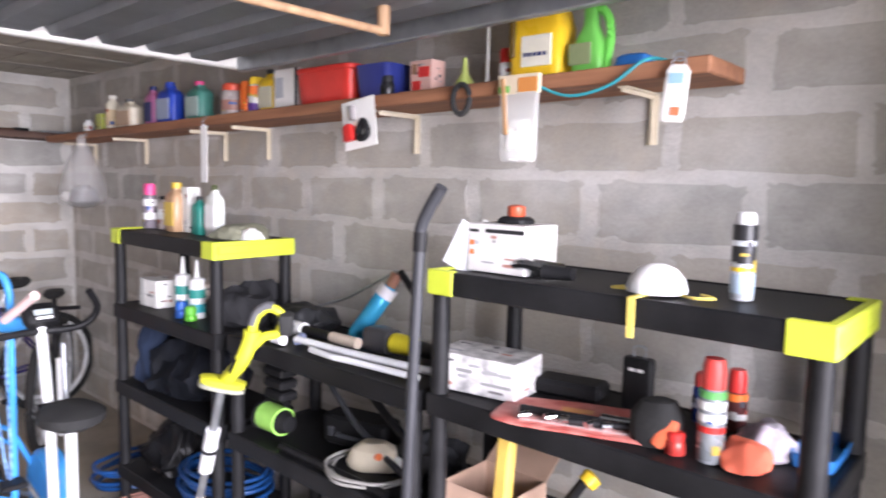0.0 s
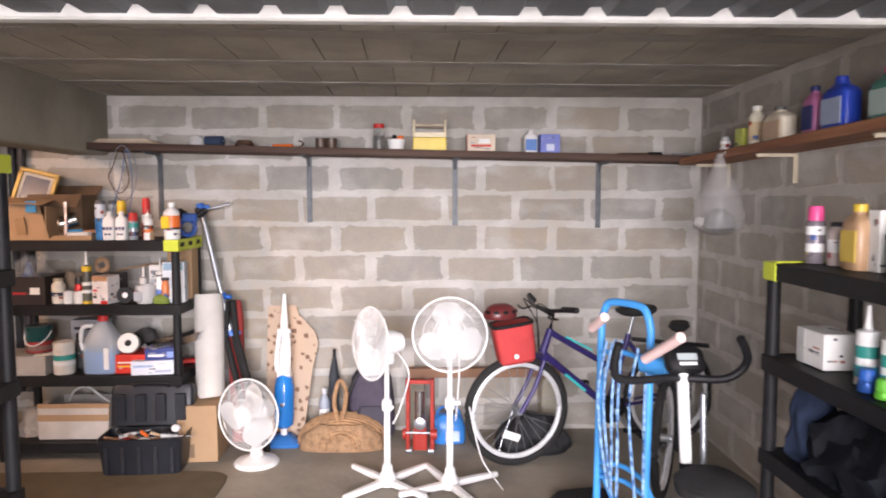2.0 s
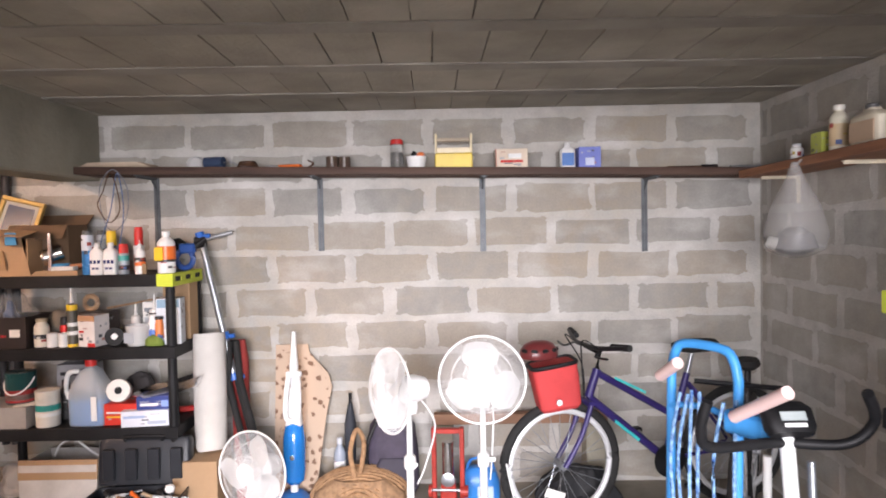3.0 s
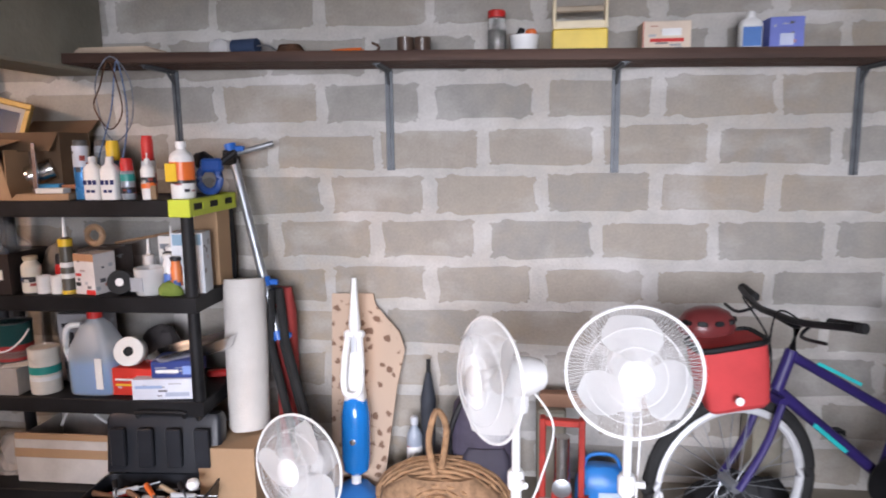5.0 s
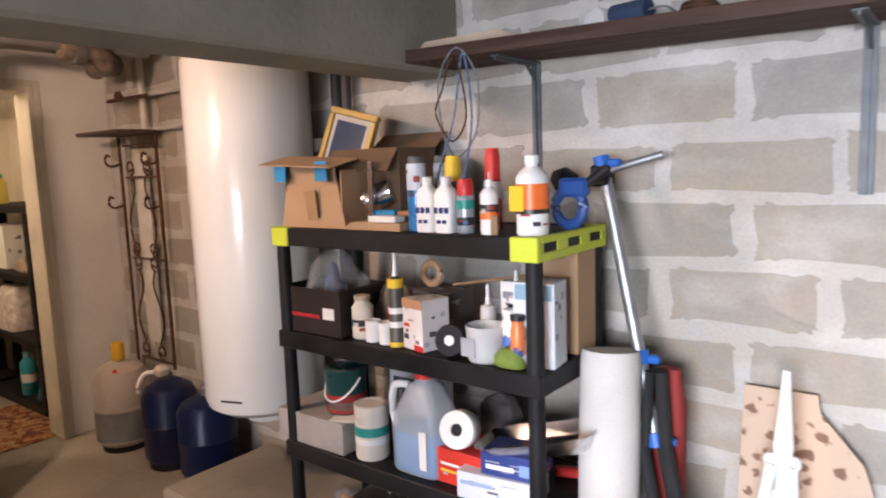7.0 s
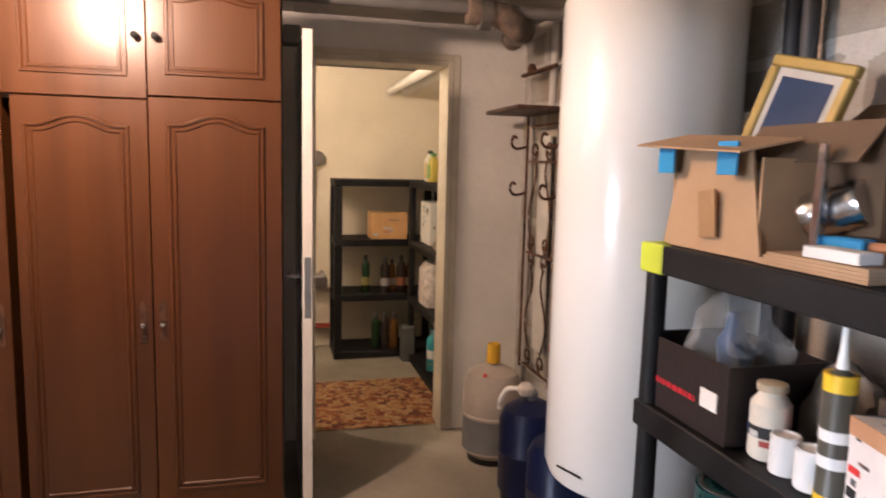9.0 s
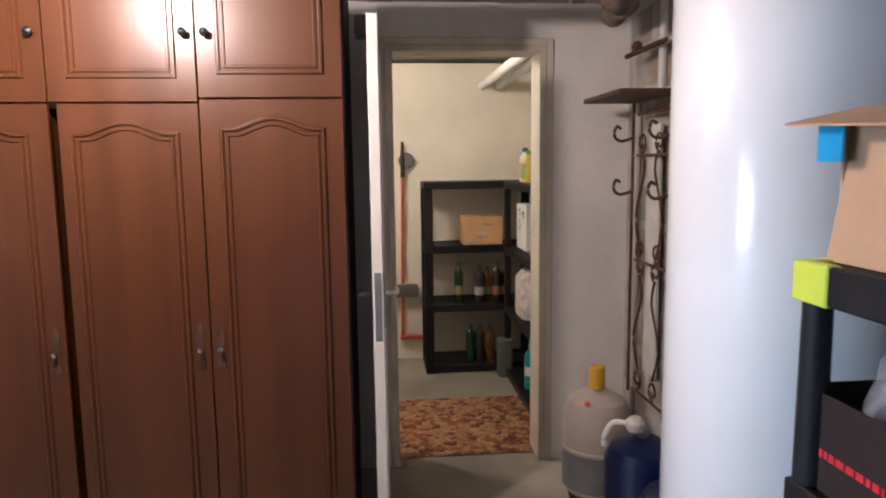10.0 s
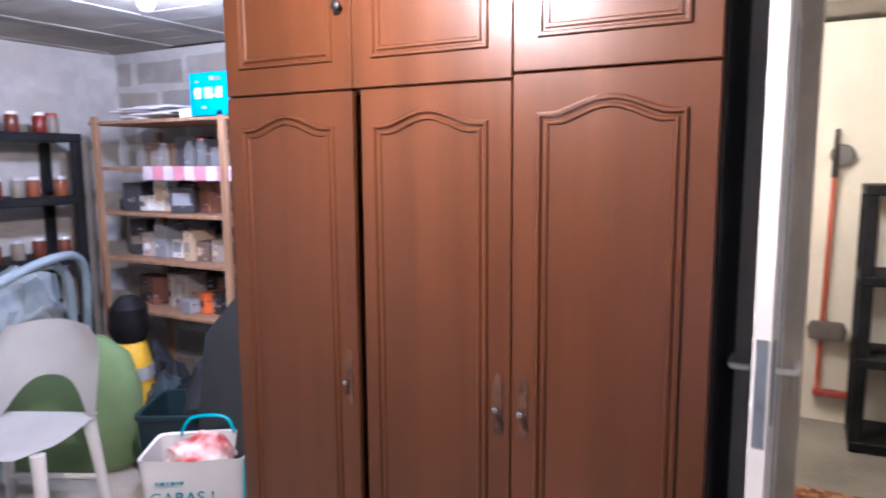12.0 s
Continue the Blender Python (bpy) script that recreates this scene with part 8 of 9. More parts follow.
GCORD = plastic((0.02, 0.32, 0.16), 0.5)
mesh_thing("elastic_rope", W([(-1.76, -1.82, 0.05), (-1.74, -1.7, 0.17), (-1.62, -1.56, 0.19), (-1.48, -1.52, 0.16), (-1.40, -1.58, 0.13), (-1.52, -1.68, 0.10), (-1.62, -1.62, 0.14), (-1.72, -1.74, 0.14)], 0.007, 6, False, 6), GCORD, "green elastic cord over black pouches", "cord")
db2 = thing("dumbbell_set", "chrome dumbbell weights on the floor", "dumbbell", (-1.48, -1.72, 0.035), 25)
part("bar", R((-0.14, 0, 0), (0.14, 0, 0), 0.012), CHROME, db2)
for x, r in ((-0.12, 0.034), (-0.08, 0.034), (0.06, 0.034), (0.10, 0.034), (0.14, 0.028)):
    part("weight", R((x - 0.014, 0, 0), (x + 0.014, 0, 0), r, None, 20), CHROME, db2)
ad = thing("car_part", "flat black pedal board with a brass tag", "pedal", (-1.02, -1.16, 0), 10)
part("board", LO([(0.16, 0.10, 0), (0.17, 0.11, 0.02), (0.14, 0.09, 0.05)], 24, 4), BLACK_PLASTIC, ad)
part("tag", B((-0.15, -0.05, 0.055), (-0.03, -0.03, 0.062), 0.002, pose(0, 0, 0, 0, -10, 10)), plastic((0.5, 0.4, 0.2), 0.3, 0.5), ad)

# ---- passage: gas bottles, tanks, rack, pipes ----
gs = thing("gas_bottle", "grey and beige steel gas bottle with a yellow cap", "gas bottle", (-6.14, -0.27, 0))
rr = 0.148
part("shell", T([(0.0, 0.03), (0.12, 0.03), (rr, 0.06), (rr, 0.235), (rr + 0.004, 0.24), (rr + 0.004, 0.25), (rr, 0.255), (rr, 0.40), (0.125, 0.455), (0.07, 0.485), (0.03, 0.495), (0, 0.495)], 40), surface("gas_beige", (0.42, 0.37, 0.32), 0.5, 0.1, vary=0.15, scale=6), gs)
part("lower_coat", T([(rr + 0.0012, 0.07), (rr + 0.0012, 0.234)], 40), surface("gas_grey", (0.17, 0.175, 0.18), 0.5, 0.1, vary=0.2), gs, "dark grey lower half")
part("foot_ring", T([(0.115, 0.0), (0.12, 0.0), (0.125, 0.05), (0.118, 0.05)], 36), BLACK_METAL, gs)
part("valve", R((0, 0, 0.49), (0, 0, 0.52), 0.02), GALV, gs)
part("valve_cap", T([(0.034, 0.505), (0.036, 0.51), (0.034, 0.60), (0.028, 0.604), (0.026, 0.56), (0, 0.56)], 22), plastic((0.66, 0.40, 0.03)), gs, "yellow plastic valve cap")
part("label_dot", B((-0.01, -0.004, -0.01), (0.01, 0.0, 0.01), 0.001, pose(0.10, -0.075, 0.468, -50, 0, 45)), plastic(RED), gs)
def blue_tank(x, y, r, h, handle):
    u = thing("gas_bottle", "dark blue steel gas bottle with white valve handle" if handle else "dark blue steel bottle beside the water heater", "gas bottle", (x, y, 0), group="blue bottles")
    part("shell", T([(0, 0.02), (r * 0.8, 0.02), (r, 0.06), (r, h * 0.5), (r + 0.003, h * 0.51), (r, h * 0.52), (r, h * 0.82), (r * 0.85, h * 0.92), (r * 0.4, h), (0, h)], 36), surface("navy_enamel", (0.007, 0.013, 0.055), 0.32, 0.1, vary=0.25, scale=6, bump=0.05), u)
    part("foot_ring", T([(r * 0.85, 0), (r * 0.88, 0), (r * 0.9, 0.05), (r * 0.83, 0.05)], 30), BLACK_METAL, u)
    part("valve", T([(0.02, h), (0.028, h + 0.015), (0.028, h + 0.04), (0.015, h + 0.055), (0, h + 0.055)], 18), GALV, u)
    if handle:
        part("valve_handle", W([(-0.01, -0.03, h + 0.045), (-0.06, -0.09, h + 0.04), (-0.08, -0.12, h - 0.02), (-0.08, -0.12, h - 0.06)], 0.011, 8, False, 5), WHITE_PLASTIC, u)
        part("regulator", LO([(0.03, 0.03, 0), (0.035, 0.035, 0.03), (0.02, 0.02, 0.05)], 18, 3, pose(0.0, -0.03, h + 0.03)), plastic((0.6, 0.56, 0.5)), u)
    return u


blue_tank(-5.69, -0.24, 0.14, 0.46, True)
blue_tank(-5.36, -0.23, 0.145, 0.43, False)


def scroll(cx, cz, r, side, turns=1.2, n=16):
    return [(cx + side * r * (1 - 0.6 * k / n) * math.cos(2 * math.pi * turns * k / n - math.pi / 2), 0, cz + r * (1 - 0.6 * k / n) * math.sin(2 * math.pi * turns * k / n - math.pi / 2) + r) for k in range(n + 1)]


cr = thing("coat_rack", "wrought iron wall coat rack with scrolls and hat shelf", "coat rack", (-6.13, -0.055, 0))
for x in (-0.2, 0.2):
    part("upright", B((x - 0.008, -0.008, 0.42), (x + 0.008, 0.008, 1.75), 0.002), RUST, cr)
for z in (0.45, 1.05, 1.52, 1.70):
    part("cross_bar", B((-0.2, -0.006, z - 0.006), (0.2, 0.006, z + 0.006), 0.002), RUST, cr)
for cx2, cz2, s in ((-0.10, 0.46, 1), (0.08, 0.46, -1), (-0.10, 0.98, 1), (0.08, 0.98, -1), (-0.10, 1.06, -1), (0.08, 1.06, 1), (-0.10, 1.53, 1), (0.09, 1.53, -1)):
    part("scroll", W(scroll(cx2, cz2, 0.045, s), 0.006, 6), RUST, cr)
for x, s in ((-0.09, 1), (0.07, -1)):
    part("bow", W([(x, 0, 1.06), (x - s * 0.06, 0, 1.25), (x + s * 0.02, 0, 1.45), (x, 0, 1.53)], 0.006, 6, False, 6), RUST, cr)
    part("bow", W([(x, 0, 0.55), (x - s * 0.06, 0, 0.7), (x + s * 0.02, 0, 0.88), (x, 0, 0.98)], 0.006, 6, False, 6), RUST, cr)
for x, z in ((-0.2, 1.60), (-0.2, 1.36), (0.2, 1.60), (0.2, 1.36)):
    part("hook", W([(x, 0, z), (x, -0.06, z - 0.015), (x, -0.09, z + 0.01), (x, -0.08, z + 0.05), (x, -0.06, z + 0.04)], 0.007, 7, False, 5), RUST, cr)
part("hat_shelf", B((-0.25, -0.22, 1.755), (0.22, 0.03, 1.775), 0.004), DARK_WOOD, cr, "dark wooden hat shelf")
mesh_thing("mirror_strip", B((-6.22, -0.036, 0.55), (-6.08, -0.022, 1.65), 0.003), surface("grey_plaster_strip", (0.5, 0.48, 0.45), 0.8), "pale plaster strip behind the iron rack", "panel")
# pipework
pw = thing("water_pipes", "white and iron water pipes by the corner", "pipes", (0, 0, 0))
part("vertical_pipe", R((-6.02, -0.06, 1.78), (-6.02, -0.06, 2.2), 0.018), plastic((0.55, 0.54, 0.52)), pw)
part("horizontal_pipe", R((-6.25, -0.05, 1.97), (-4.95, -0.05, 1.97), 0.012), plastic((0.5, 0.49, 0.47)), pw)
part("low_pipe", R((-6.02, -0.05, 1.78), (-5.0, -0.05, 1.78), 0.011), plastic((0.5, 0.49, 0.47)), pw)
part("tap_bar", R((-6.32, -0.10, 1.955), (-5.9, -0.10, 1.955), 0.011), RUST, pw)
part("tap", T([(0.02, 0), (0.024, 0.02), (0.012, 0.04), (0, 0.04)], 14, pose(-6.2, -0.1, 1.96)), RUST, pw)
part("drop_pipe", R((-6.29, -0.05, 0.3), (-6.29, -0.05, 1.75), 0.014), plastic((0.35, 0.33, 0.31)), pw)
dp = thing("drain_pipe", "dark drain pipe beside the heater", "pipe", (0, 0, 0))
for x in (-4.50, -4.44):
    part("pipe", R((x, -0.05, 0.3), (x, -0.05, 2.2), 0.022), GREY_PLASTIC, dp)
hd = thing("air_duct", "dirty grey ceiling pipe elbow with rust stains", "pipe", (-5.9, -0.34, 0))
part("elbow", W([(-0.35, 0.15, 2.12), (-0.15, 0.12, 2.13), (0.0, 0.05, 2.10), (0.05, -0.05, 2.14), (0.05, -0.2, 2.15)], 0.055, 16, False, 6), surface("sooty_pipe", (0.13, 0.12, 0.11), 0.8, vary=0.4, scale=12, second=(0.22, 0.16, 0.12)), hd)
part("collar", R((-0.02, 0.06, 2.10), (-0.10, 0.1, 2.12), 0.068, None, 18), surface("sooty_collar", (0.16, 0.14, 0.12), 0.8, vary=0.4), hd)
part("joint", R((0.05, -0.1, 2.14), (0.05, -0.15, 2.14), 0.066, None, 18), surface("sooty_joint", (0.12, 0.11, 0.1), 0.8, vary=0.4), hd)
for y in (-0.55, -0.78):
    mesh_thing("ceiling_pipe", R((-5.9, y - 0.75, 2.165), (-5.86, y + 0.45, 2.165), 0.026, None, 14), surface("grey_ceiling_pipe", (0.16, 0.155, 0.15), 0.7), "grey pipe running under the ceiling", "pipe")
mesh_thing("door_closer", B((-6.53, -1.30, 2.06), (-6.38, -1.22, 2.14), 0.006), surface("closer_grey", (0.2, 0.2, 0.2), 0.5, 0.4), "grey metal box above the door hinge", "door closer")
# low cement plinth under the heater
mesh_thing("plinth", jitter(B((-5.15, -0.62, 0.0), (-4.42, -0.02, 0.16), 0.015), 0.006), FLOOR, "rough cement plinth below the water heater", "plinth")

# bulbs
def bulb(x, y, z, label):
    u = thing("bare_bulb", label, "light bulb", (x, y, z))
    part("socket", T([(0.02, 0), (0.022, -0.015), (0.02, -0.045), (0, -0.045)], 16), WHITE_PLASTIC, u)
    part("rose", T([(0.045, 0.0), (0.04, 0.012), (0, 0.012)], 20), WHITE_PLASTIC, u)
    g = part("globe", T([(0.014, -0.045), (0.028, -0.07), (0.031, -0.09), (0.022, -0.112), (0, -0.118)], 20), GLOWING, u)
    g.visible_shadow = False
    return u


GLOWING = glow("lit_bulb", (1.0, 0.85, 0.72), 30.0)
bulb(-4.94, -2.03, 2.22, "lit bare bulb on the passage ceiling")
bulb(-6.0, -3.5, 2.22, "lit bare bulb on the storage ceiling")
bulb(-7.0, -1.5, 2.22, "lit bare bulb on the pantry ceiling")


# ---- pantry behind the doorway ----
def black_rack(x, y, turn, width, depth, levels, label):
    u = thing("shelving_unit", label, "shelf", (x, y, 0), turn)
    for px in (0.03, width - 0.03):
        for py in (0.025, depth - 0.025):
            part("leg", B((px - 0.03, py - 0.02, 0), (px + 0.03, py + 0.02, levels[-1] - 0.05), 0.006), BLACK_PLASTIC, u)
    for z in levels:
        bm = box(bmesh.new(), (0, 0, z - 0.05), (width, depth, z), 0.006)
        part("shelf_board", bm, BLACK_PLASTIC, u)
    return u


black_rack(-8.02, -0.90, 90, 0.82, 0.38, (0.06, 0.50, 0.92, 1.37), "black plastic shelving rack with bottles in the pantry")
black_rack(-7.98, -0.35, 0, 0.98, 0.40, (0.06, 0.50, 0.92, 1.37), "black plastic shelving rack along the pantry side wall")
carton((-8.15, -0.48, 0.922), 0.28, 0.2, 0.2, surface("tan_card", (0.50, 0.30, 0.13), 0.8), "tan cardboard box on the pantry shelf", 90)
GREENGLASS = plastic((0.012, 0.035, 0.012), 0.12)
AMBER = glass_like("amber_glass", (0.35, 0.16, 0.04), 0.1, 0.6)
DARKGLASS = plastic((0.025, 0.02, 0.018), 0.12)
for x, y, r, h, g, c in ((-8.12, -0.65, 0.032, 0.29, GREENGLASS, (0.5, 0.45, 0.15)), (-8.1, -0.50, 0.036, 0.27, DARKGLASS, WHITE), (-8.15, -0.44, 0.034, 0.25, AMBER, (0.55, 0.5, 0.4)), (-8.08, -0.38, 0.036, 0.29, DARKGLASS, (0.5, 0.2, 0.1)), (-8.1, -0.31, 0.03, 0.27, AMBER, (0.5, 0.4, 0.3))):
    round_bottle((x, y, 0.502), r, h, WHITE, (0.05, 0.05, 0.05), "glass bottle with a paper label on the pantry shelf", 0.36, ((0.2, 0.42, tuple(v * 0.5 for v in c)),), glass=g)
for x, y, g in ((-8.1, -0.57, GREENGLASS), (-8.1, -0.50, DARKGLASS), (-8.08, -0.43, AMBER)):
    round_bottle((x, y, 0.062), 0.034, 0.28, WHITE, (0.1, 0.1, 0.1), "wine bottle on the lowest pantry shelf", 0.36, glass=g)
mesh_thing("grey_tin", B((-7.98, -0.40, 0.0), (-7.87, -0.30, 0.27), 0.01), surface("grey_tin_box", (0.12, 0.125, 0.12), 0.6), "dark grey tin box on the pantry floor", "box")
wt = carton((-7.75, -0.17, 0.922), 0.3, 0.2, 0.30, PAPER, "tall white carton on the side rack")
font = bpy.data.curves.new("digits", "FONT")
font.body, font.size, font.extrude = "49", 0.06, 0.0008
digits = new("digits_source", font)
me = bpy.data.meshes.new_from_object(digits.evaluated_get(bpy.context.evaluated_depsgraph_get()))
bpy.data.objects.remove(digits)
me.materials.clear()
me.materials.append(BLACK_PLASTIC)
lettering = new("lettering", me)
lettering.parent = wt
lettering.matrix_basis = pose(0.03, -0.1015, 0.22, 90, 0, 0)
flat_bottle((-7.72, -0.25, 1.372), 0.09, 0.07, 0.22, (0.66, 0.64, 0.58), (0.05, 0.05, 0.05), "cream detergent bottle with a black cap", panel=(0.55, 0.4, 0.2))
flat_bottle((-7.58, -0.26, 1.372), 0.09, 0.07, 0.2, (0.55, 0.45, 0.08), (0.1, 0.3, 0.1), "yellow bottle with a green cap", panel=(0.2, 0.35, 0.12))
sk = thing("paper_bag", "white bag with red print on the side rack", "bag", (-7.6, -0.2, 0.502))
part("bag", jitter(LO([(0.15, 0.12, 0), (0.16, 0.13, 0.05), (0.16, 0.12, 0.25), (0.14, 0.08, 0.3)], 24, 4), 0.015, 10), surface("bag_print", (0.55, 0.5, 0.48), 0.7, vary=0.3, scale=25), sk)
heap("groceries", (-7.3, -0.2, 0.922), 0.15, 0.1, 0.12, surface("grocery_pack", (0.3, 0.24, 0.18), 0.6, vary=0.5, scale=20), "small grocery packets on the side rack", "packet", 91, 0.03)
pt2 = round_bottle((-7.45, -0.26, 0.062), 0.05, 0.3, (0.03, 0.3, 0.38), (0.2, 0.4, 0.5), "teal cleaning bottle on the lowest shelf", 0.4, ((0.3, 0.5, WHITE),))
heap("blue_pack", (-7.15, -0.2, 0.062), 0.14, 0.1, 0.2, plastic((0.03, 0.12, 0.2)), "dark blue shrink pack on the lowest shelf", "packet", 93, 0.03)
bs = thing("broom", "red handled broom hanging head up on the pantry wall", "broom", (-8.40, -1.05, 0.0))
part("handle", R((0, 0, 0.2), (0.02, 0.02, 1.45), 0.012), plastic((0.45, 0.08, 0.03)), bs)
part("neck", R((0.02, 0.02, 1.40), (0.02, 0.02, 1.66), 0.018, 0.01, 12), plastic((0.03, 0.025, 0.022), 0.8), bs)
part("head", T([(0, 0), (0.055, 0.0), (0.06, 0.008), (0.05, 0.016), (0, 0.018)], 24, pose(0.0, 0.05, 1.52, 0, 90, 0)), plastic((0.14, 0.13, 0.12), 0.8), bs, "round grey disc")
part("brush_end", B((-0.02, -0.02, 0.17), (0.04, 0.22, 0.2), 0.006), plastic((0.35, 0.06, 0.04)), bs)
part("dustpan", LO([(0.02, 0.09, 0.50), (0.03, 0.10, 0.56), (0.02, 0.08, 0.6)], 16, 4, pose(0.04, 0.03, 0)), plastic((0.13, 0.11, 0.10)), bs, "dark dustpan")
pi = thing("pantry_pipe", "two white pipes under the pantry ceiling", "pipe", (0, 0, 0))
for y in (-0.42, -0.30):
    part("pipe", R((-8.45, y, 2.07), (-6.72, y, 2.07), 0.032, None, 14), WHITE_PAINT, pi)


def rug_material():
    """Faded patchwork rug: woven colour patches with worn threads."""
    m, nt, bsdf = node_material("patchwork_rug")
    N, L = nt.nodes.new, nt.links.new
    co = N("ShaderNodeTexCoord")
    v = N("ShaderNodeTexVoronoi")
    v.distance = "CHEBYCHEV"
    v.inputs["Scale"].default_value = 28.0
    ramp = N("ShaderNodeValToRGB")
    ramp.color_ramp.interpolation = "CONSTANT"
    cols = ((0.0, (0.32, 0.10, 0.04)), (0.25, (0.42, 0.22, 0.09)), (0.45, (0.16, 0.05, 0.03)), (0.6, (0.46, 0.28, 0.13)), (0.8, (0.28, 0.11, 0.05)))
    while len(ramp.color_ramp.elements) < len(cols):
        ramp.color_ramp.elements.new(0.5)
    for el, (p, c) in zip(ramp.color_ramp.elements, cols):
        el.position, el.color = p, (*c, 1)
    n = N("ShaderNodeTexNoise")
    n.inputs["Scale"].default_value, n.inputs["Detail"].default_value = 60, 6
    mix = N("ShaderNodeMix")
    mix.data_type, mix.blend_type = "RGBA", "MULTIPLY"
    mix.inputs[0].default_value = 0.75
    rr = N("ShaderNodeMapRange")
    rr.inputs[1].default_value, rr.inputs[2].default_value, rr.inputs[3].default_value = 0.35, 0.65, 0.35
    L(co.outputs["Object"], v.inputs["Vector"])
    L(v.outputs["Color"], ramp.inputs[0])
    L(co.outputs["Object"], n.inputs["Vector"])
    L(n.outputs[0], rr.inputs[0])
    L(ramp.outputs[0], mix.inputs[6])
    L(rr.outputs[0], mix.inputs[7])
    L(mix.outputs[2], bsdf.inputs["Base Color"])
    bsdf.inputs["Roughness"].default_value = 0.95
    b = N("ShaderNodeBump")
    b.inputs["Strength"].default_value = 0.5
    b.inputs["Distance"].default_value = 0.004
    L(n.outputs[0], b.inputs["Height"])
    L(b.outputs[0], bsdf.inputs["Normal"])
    return m


mesh_thing("rug", jitter(LO([(0.42, 0.55, 0.001), (0.43, 0.56, 0.005), (0.42, 0.55, 0.009)], 60, 14, pose(-7.06, -0.86, 0)), 0.002, 6), rug_material(), "faded orange brown patchwork rug on the pantry floor", "rug")

# ---- storage corner beyond the wardrobe ----
ws = thing("wooden_shelf", "rough pine storage shelves crowded with jars and boxes", "shelf", (-7.22, -4.95, 0))
for y in (0.0, 1.05):
    for x in (0.0, 0.45):
        part("post", B((x, y - 0.022, 0), (x + 0.03, y + 0.022, 1.78 if x else 1.7), 0.003), PINE, ws)
for z in (0.62, 0.93, 1.21, 1.48, 1.75):
    part("shelf_board", B((0.0, -0.06, z - 0.02), (0.455 if z != 1.75 else 0.47, 1.30, z), 0.003), PINE, ws)
SW = random.Random(12)
cols = (WHITE, (0.3, 0.26, 0.22), ORANGE, (0.2, 0.09, 0.06), (0.3, 0.31, 0.33), (0.05, 0.05, 0.055), BEIGE, (0.45, 0.4, 0.36), (0.03, 0.03, 0.035), (0.16, 0.11, 0.08))
CLEAR = film_like("clear_jar", (0.5, 0.53, 0.53), 0.13, 0.08)
for z in (0.622, 0.932, 1.212):
    y = -4.92
    while y < -3.75:
        w = SW.uniform(0.07, 0.16)
        h = SW.uniform(0.07, 0.22)
        if SW.random() < 0.05:
            y += w
            continue
        carton((-6.98 + SW.uniform(-0.04, 0.06), y + w / 2, z), w * 0.92, SW.uniform(0.1, 0.2), h, plastic(SW.choice(cols), 0.6), "assorted carton on the pine storage shelf", 90 + SW.uniform(-22, 22), prints=((0.1, 0.3, SW.uniform(0.3, 0.9), SW.uniform(0.4, 0.9), SW.choice(cols)),), busy=SW.randrange(1, 99))
        y += w
# Added dark cartons hide the bright wall and stand for the shaded shelf backs
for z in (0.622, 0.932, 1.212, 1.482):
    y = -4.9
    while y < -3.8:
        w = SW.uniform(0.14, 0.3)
        carton((-7.12, y + w / 2, z), w * 0.94, 0.16, SW.uniform(0.13, 0.22), plastic(SW.choice(((0.05, 0.045, 0.04), (0.13, 0.09, 0.06), (0.09, 0.09, 0.1), (0.2, 0.14, 0.09))), 0.7), "dark carton added as shade at the pine shelf's back", 90)
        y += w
y = -4.85
while y < -3.72:
    h = SW.uniform(0.09, 0.17)
    u = thing("jar", "empty clear glass jar on the pine shelf", "jar", (-6.86 + SW.uniform(-0.06, 0.04), y, 1.482))
    part("glass", T([(0.032, 0), (0.034, 0.006), (0.034, h * 0.75), (0.018, h * 0.88), (0.018, h)], 16), CLEAR, u)
    if SW.random() < 0.35:
        part("lid", T([(0.02, h * 0.95), (0.02, h), (0, h + 0.002)], 14), plastic(SW.choice((SILVER, (0.2, 0.2, 0.2), (0.4, 0.1, 0.08)))), u)
    y += SW.uniform(0.09, 0.14)
fr = thing("bunting_strip", "pink and white checked cloth strip along the shelf edge", "cloth", (-6.755, -4.55, 1.405))
for k in range(9):
    part("flap", B((-0.003, 0.085 * k, 0.0), (0.0, 0.085 * k + 0.078, 0.078), 0.001), plastic((0.6, 0.25, 0.32) if k % 2 else (0.68, 0.58, 0.6), 0.8), fr)
bbx = carton((-6.83, -3.975, 1.752), 0.28, 0.18, 0.225, plastic((0.03, 0.30, 0.55), 0.4), "bright blue carton on the top storage board", 90, prints=((0.15, 0.4, 0.3, 0.65, WHITE), (0.4, 0.4, 0.6, 0.65, (0.5, 0.65, 0.75)), (0.7, 0.4, 0.85, 0.65, WHITE)))
mg = thing("magazine_stack", "untidy white magazines stacked on the top board", "magazines", (-6.88, -4.55, 1.752))
for k in range(7):
    part("magazine", B((-0.14, -0.15, 0.011 * k), (0.1, 0.14, 0.011 * k + 0.010), 0.001, pose(0.02 * (k % 3), 0.09 * (k % 4) - 0.1, 0, 0, 0, 23 * k % 31 - 15)), plastic((0.55, 0.54, 0.55) if k % 2 else (0.68, 0.66, 0.64), 0.5), mg)
carton((-6.9, -4.12, 1.752), 0.3, 0.2, 0.05, PAPER, "flat pale box on the top board", 95)
heap("bag_red", (-6.80, -3.73, 0.932), 0.05, 0.05, 0.24, plastic((0.6, 0.03, 0.04), 0.5), "red carrier bag hanging by the post", "bag", 95, 0.02)
u = black_rack(-6.72, -5.39, 0, 1.3, 0.36, (0.1, 0.55, 0.95, 1.31, 1.68), "black plastic rack with preserve jars along the front wall")
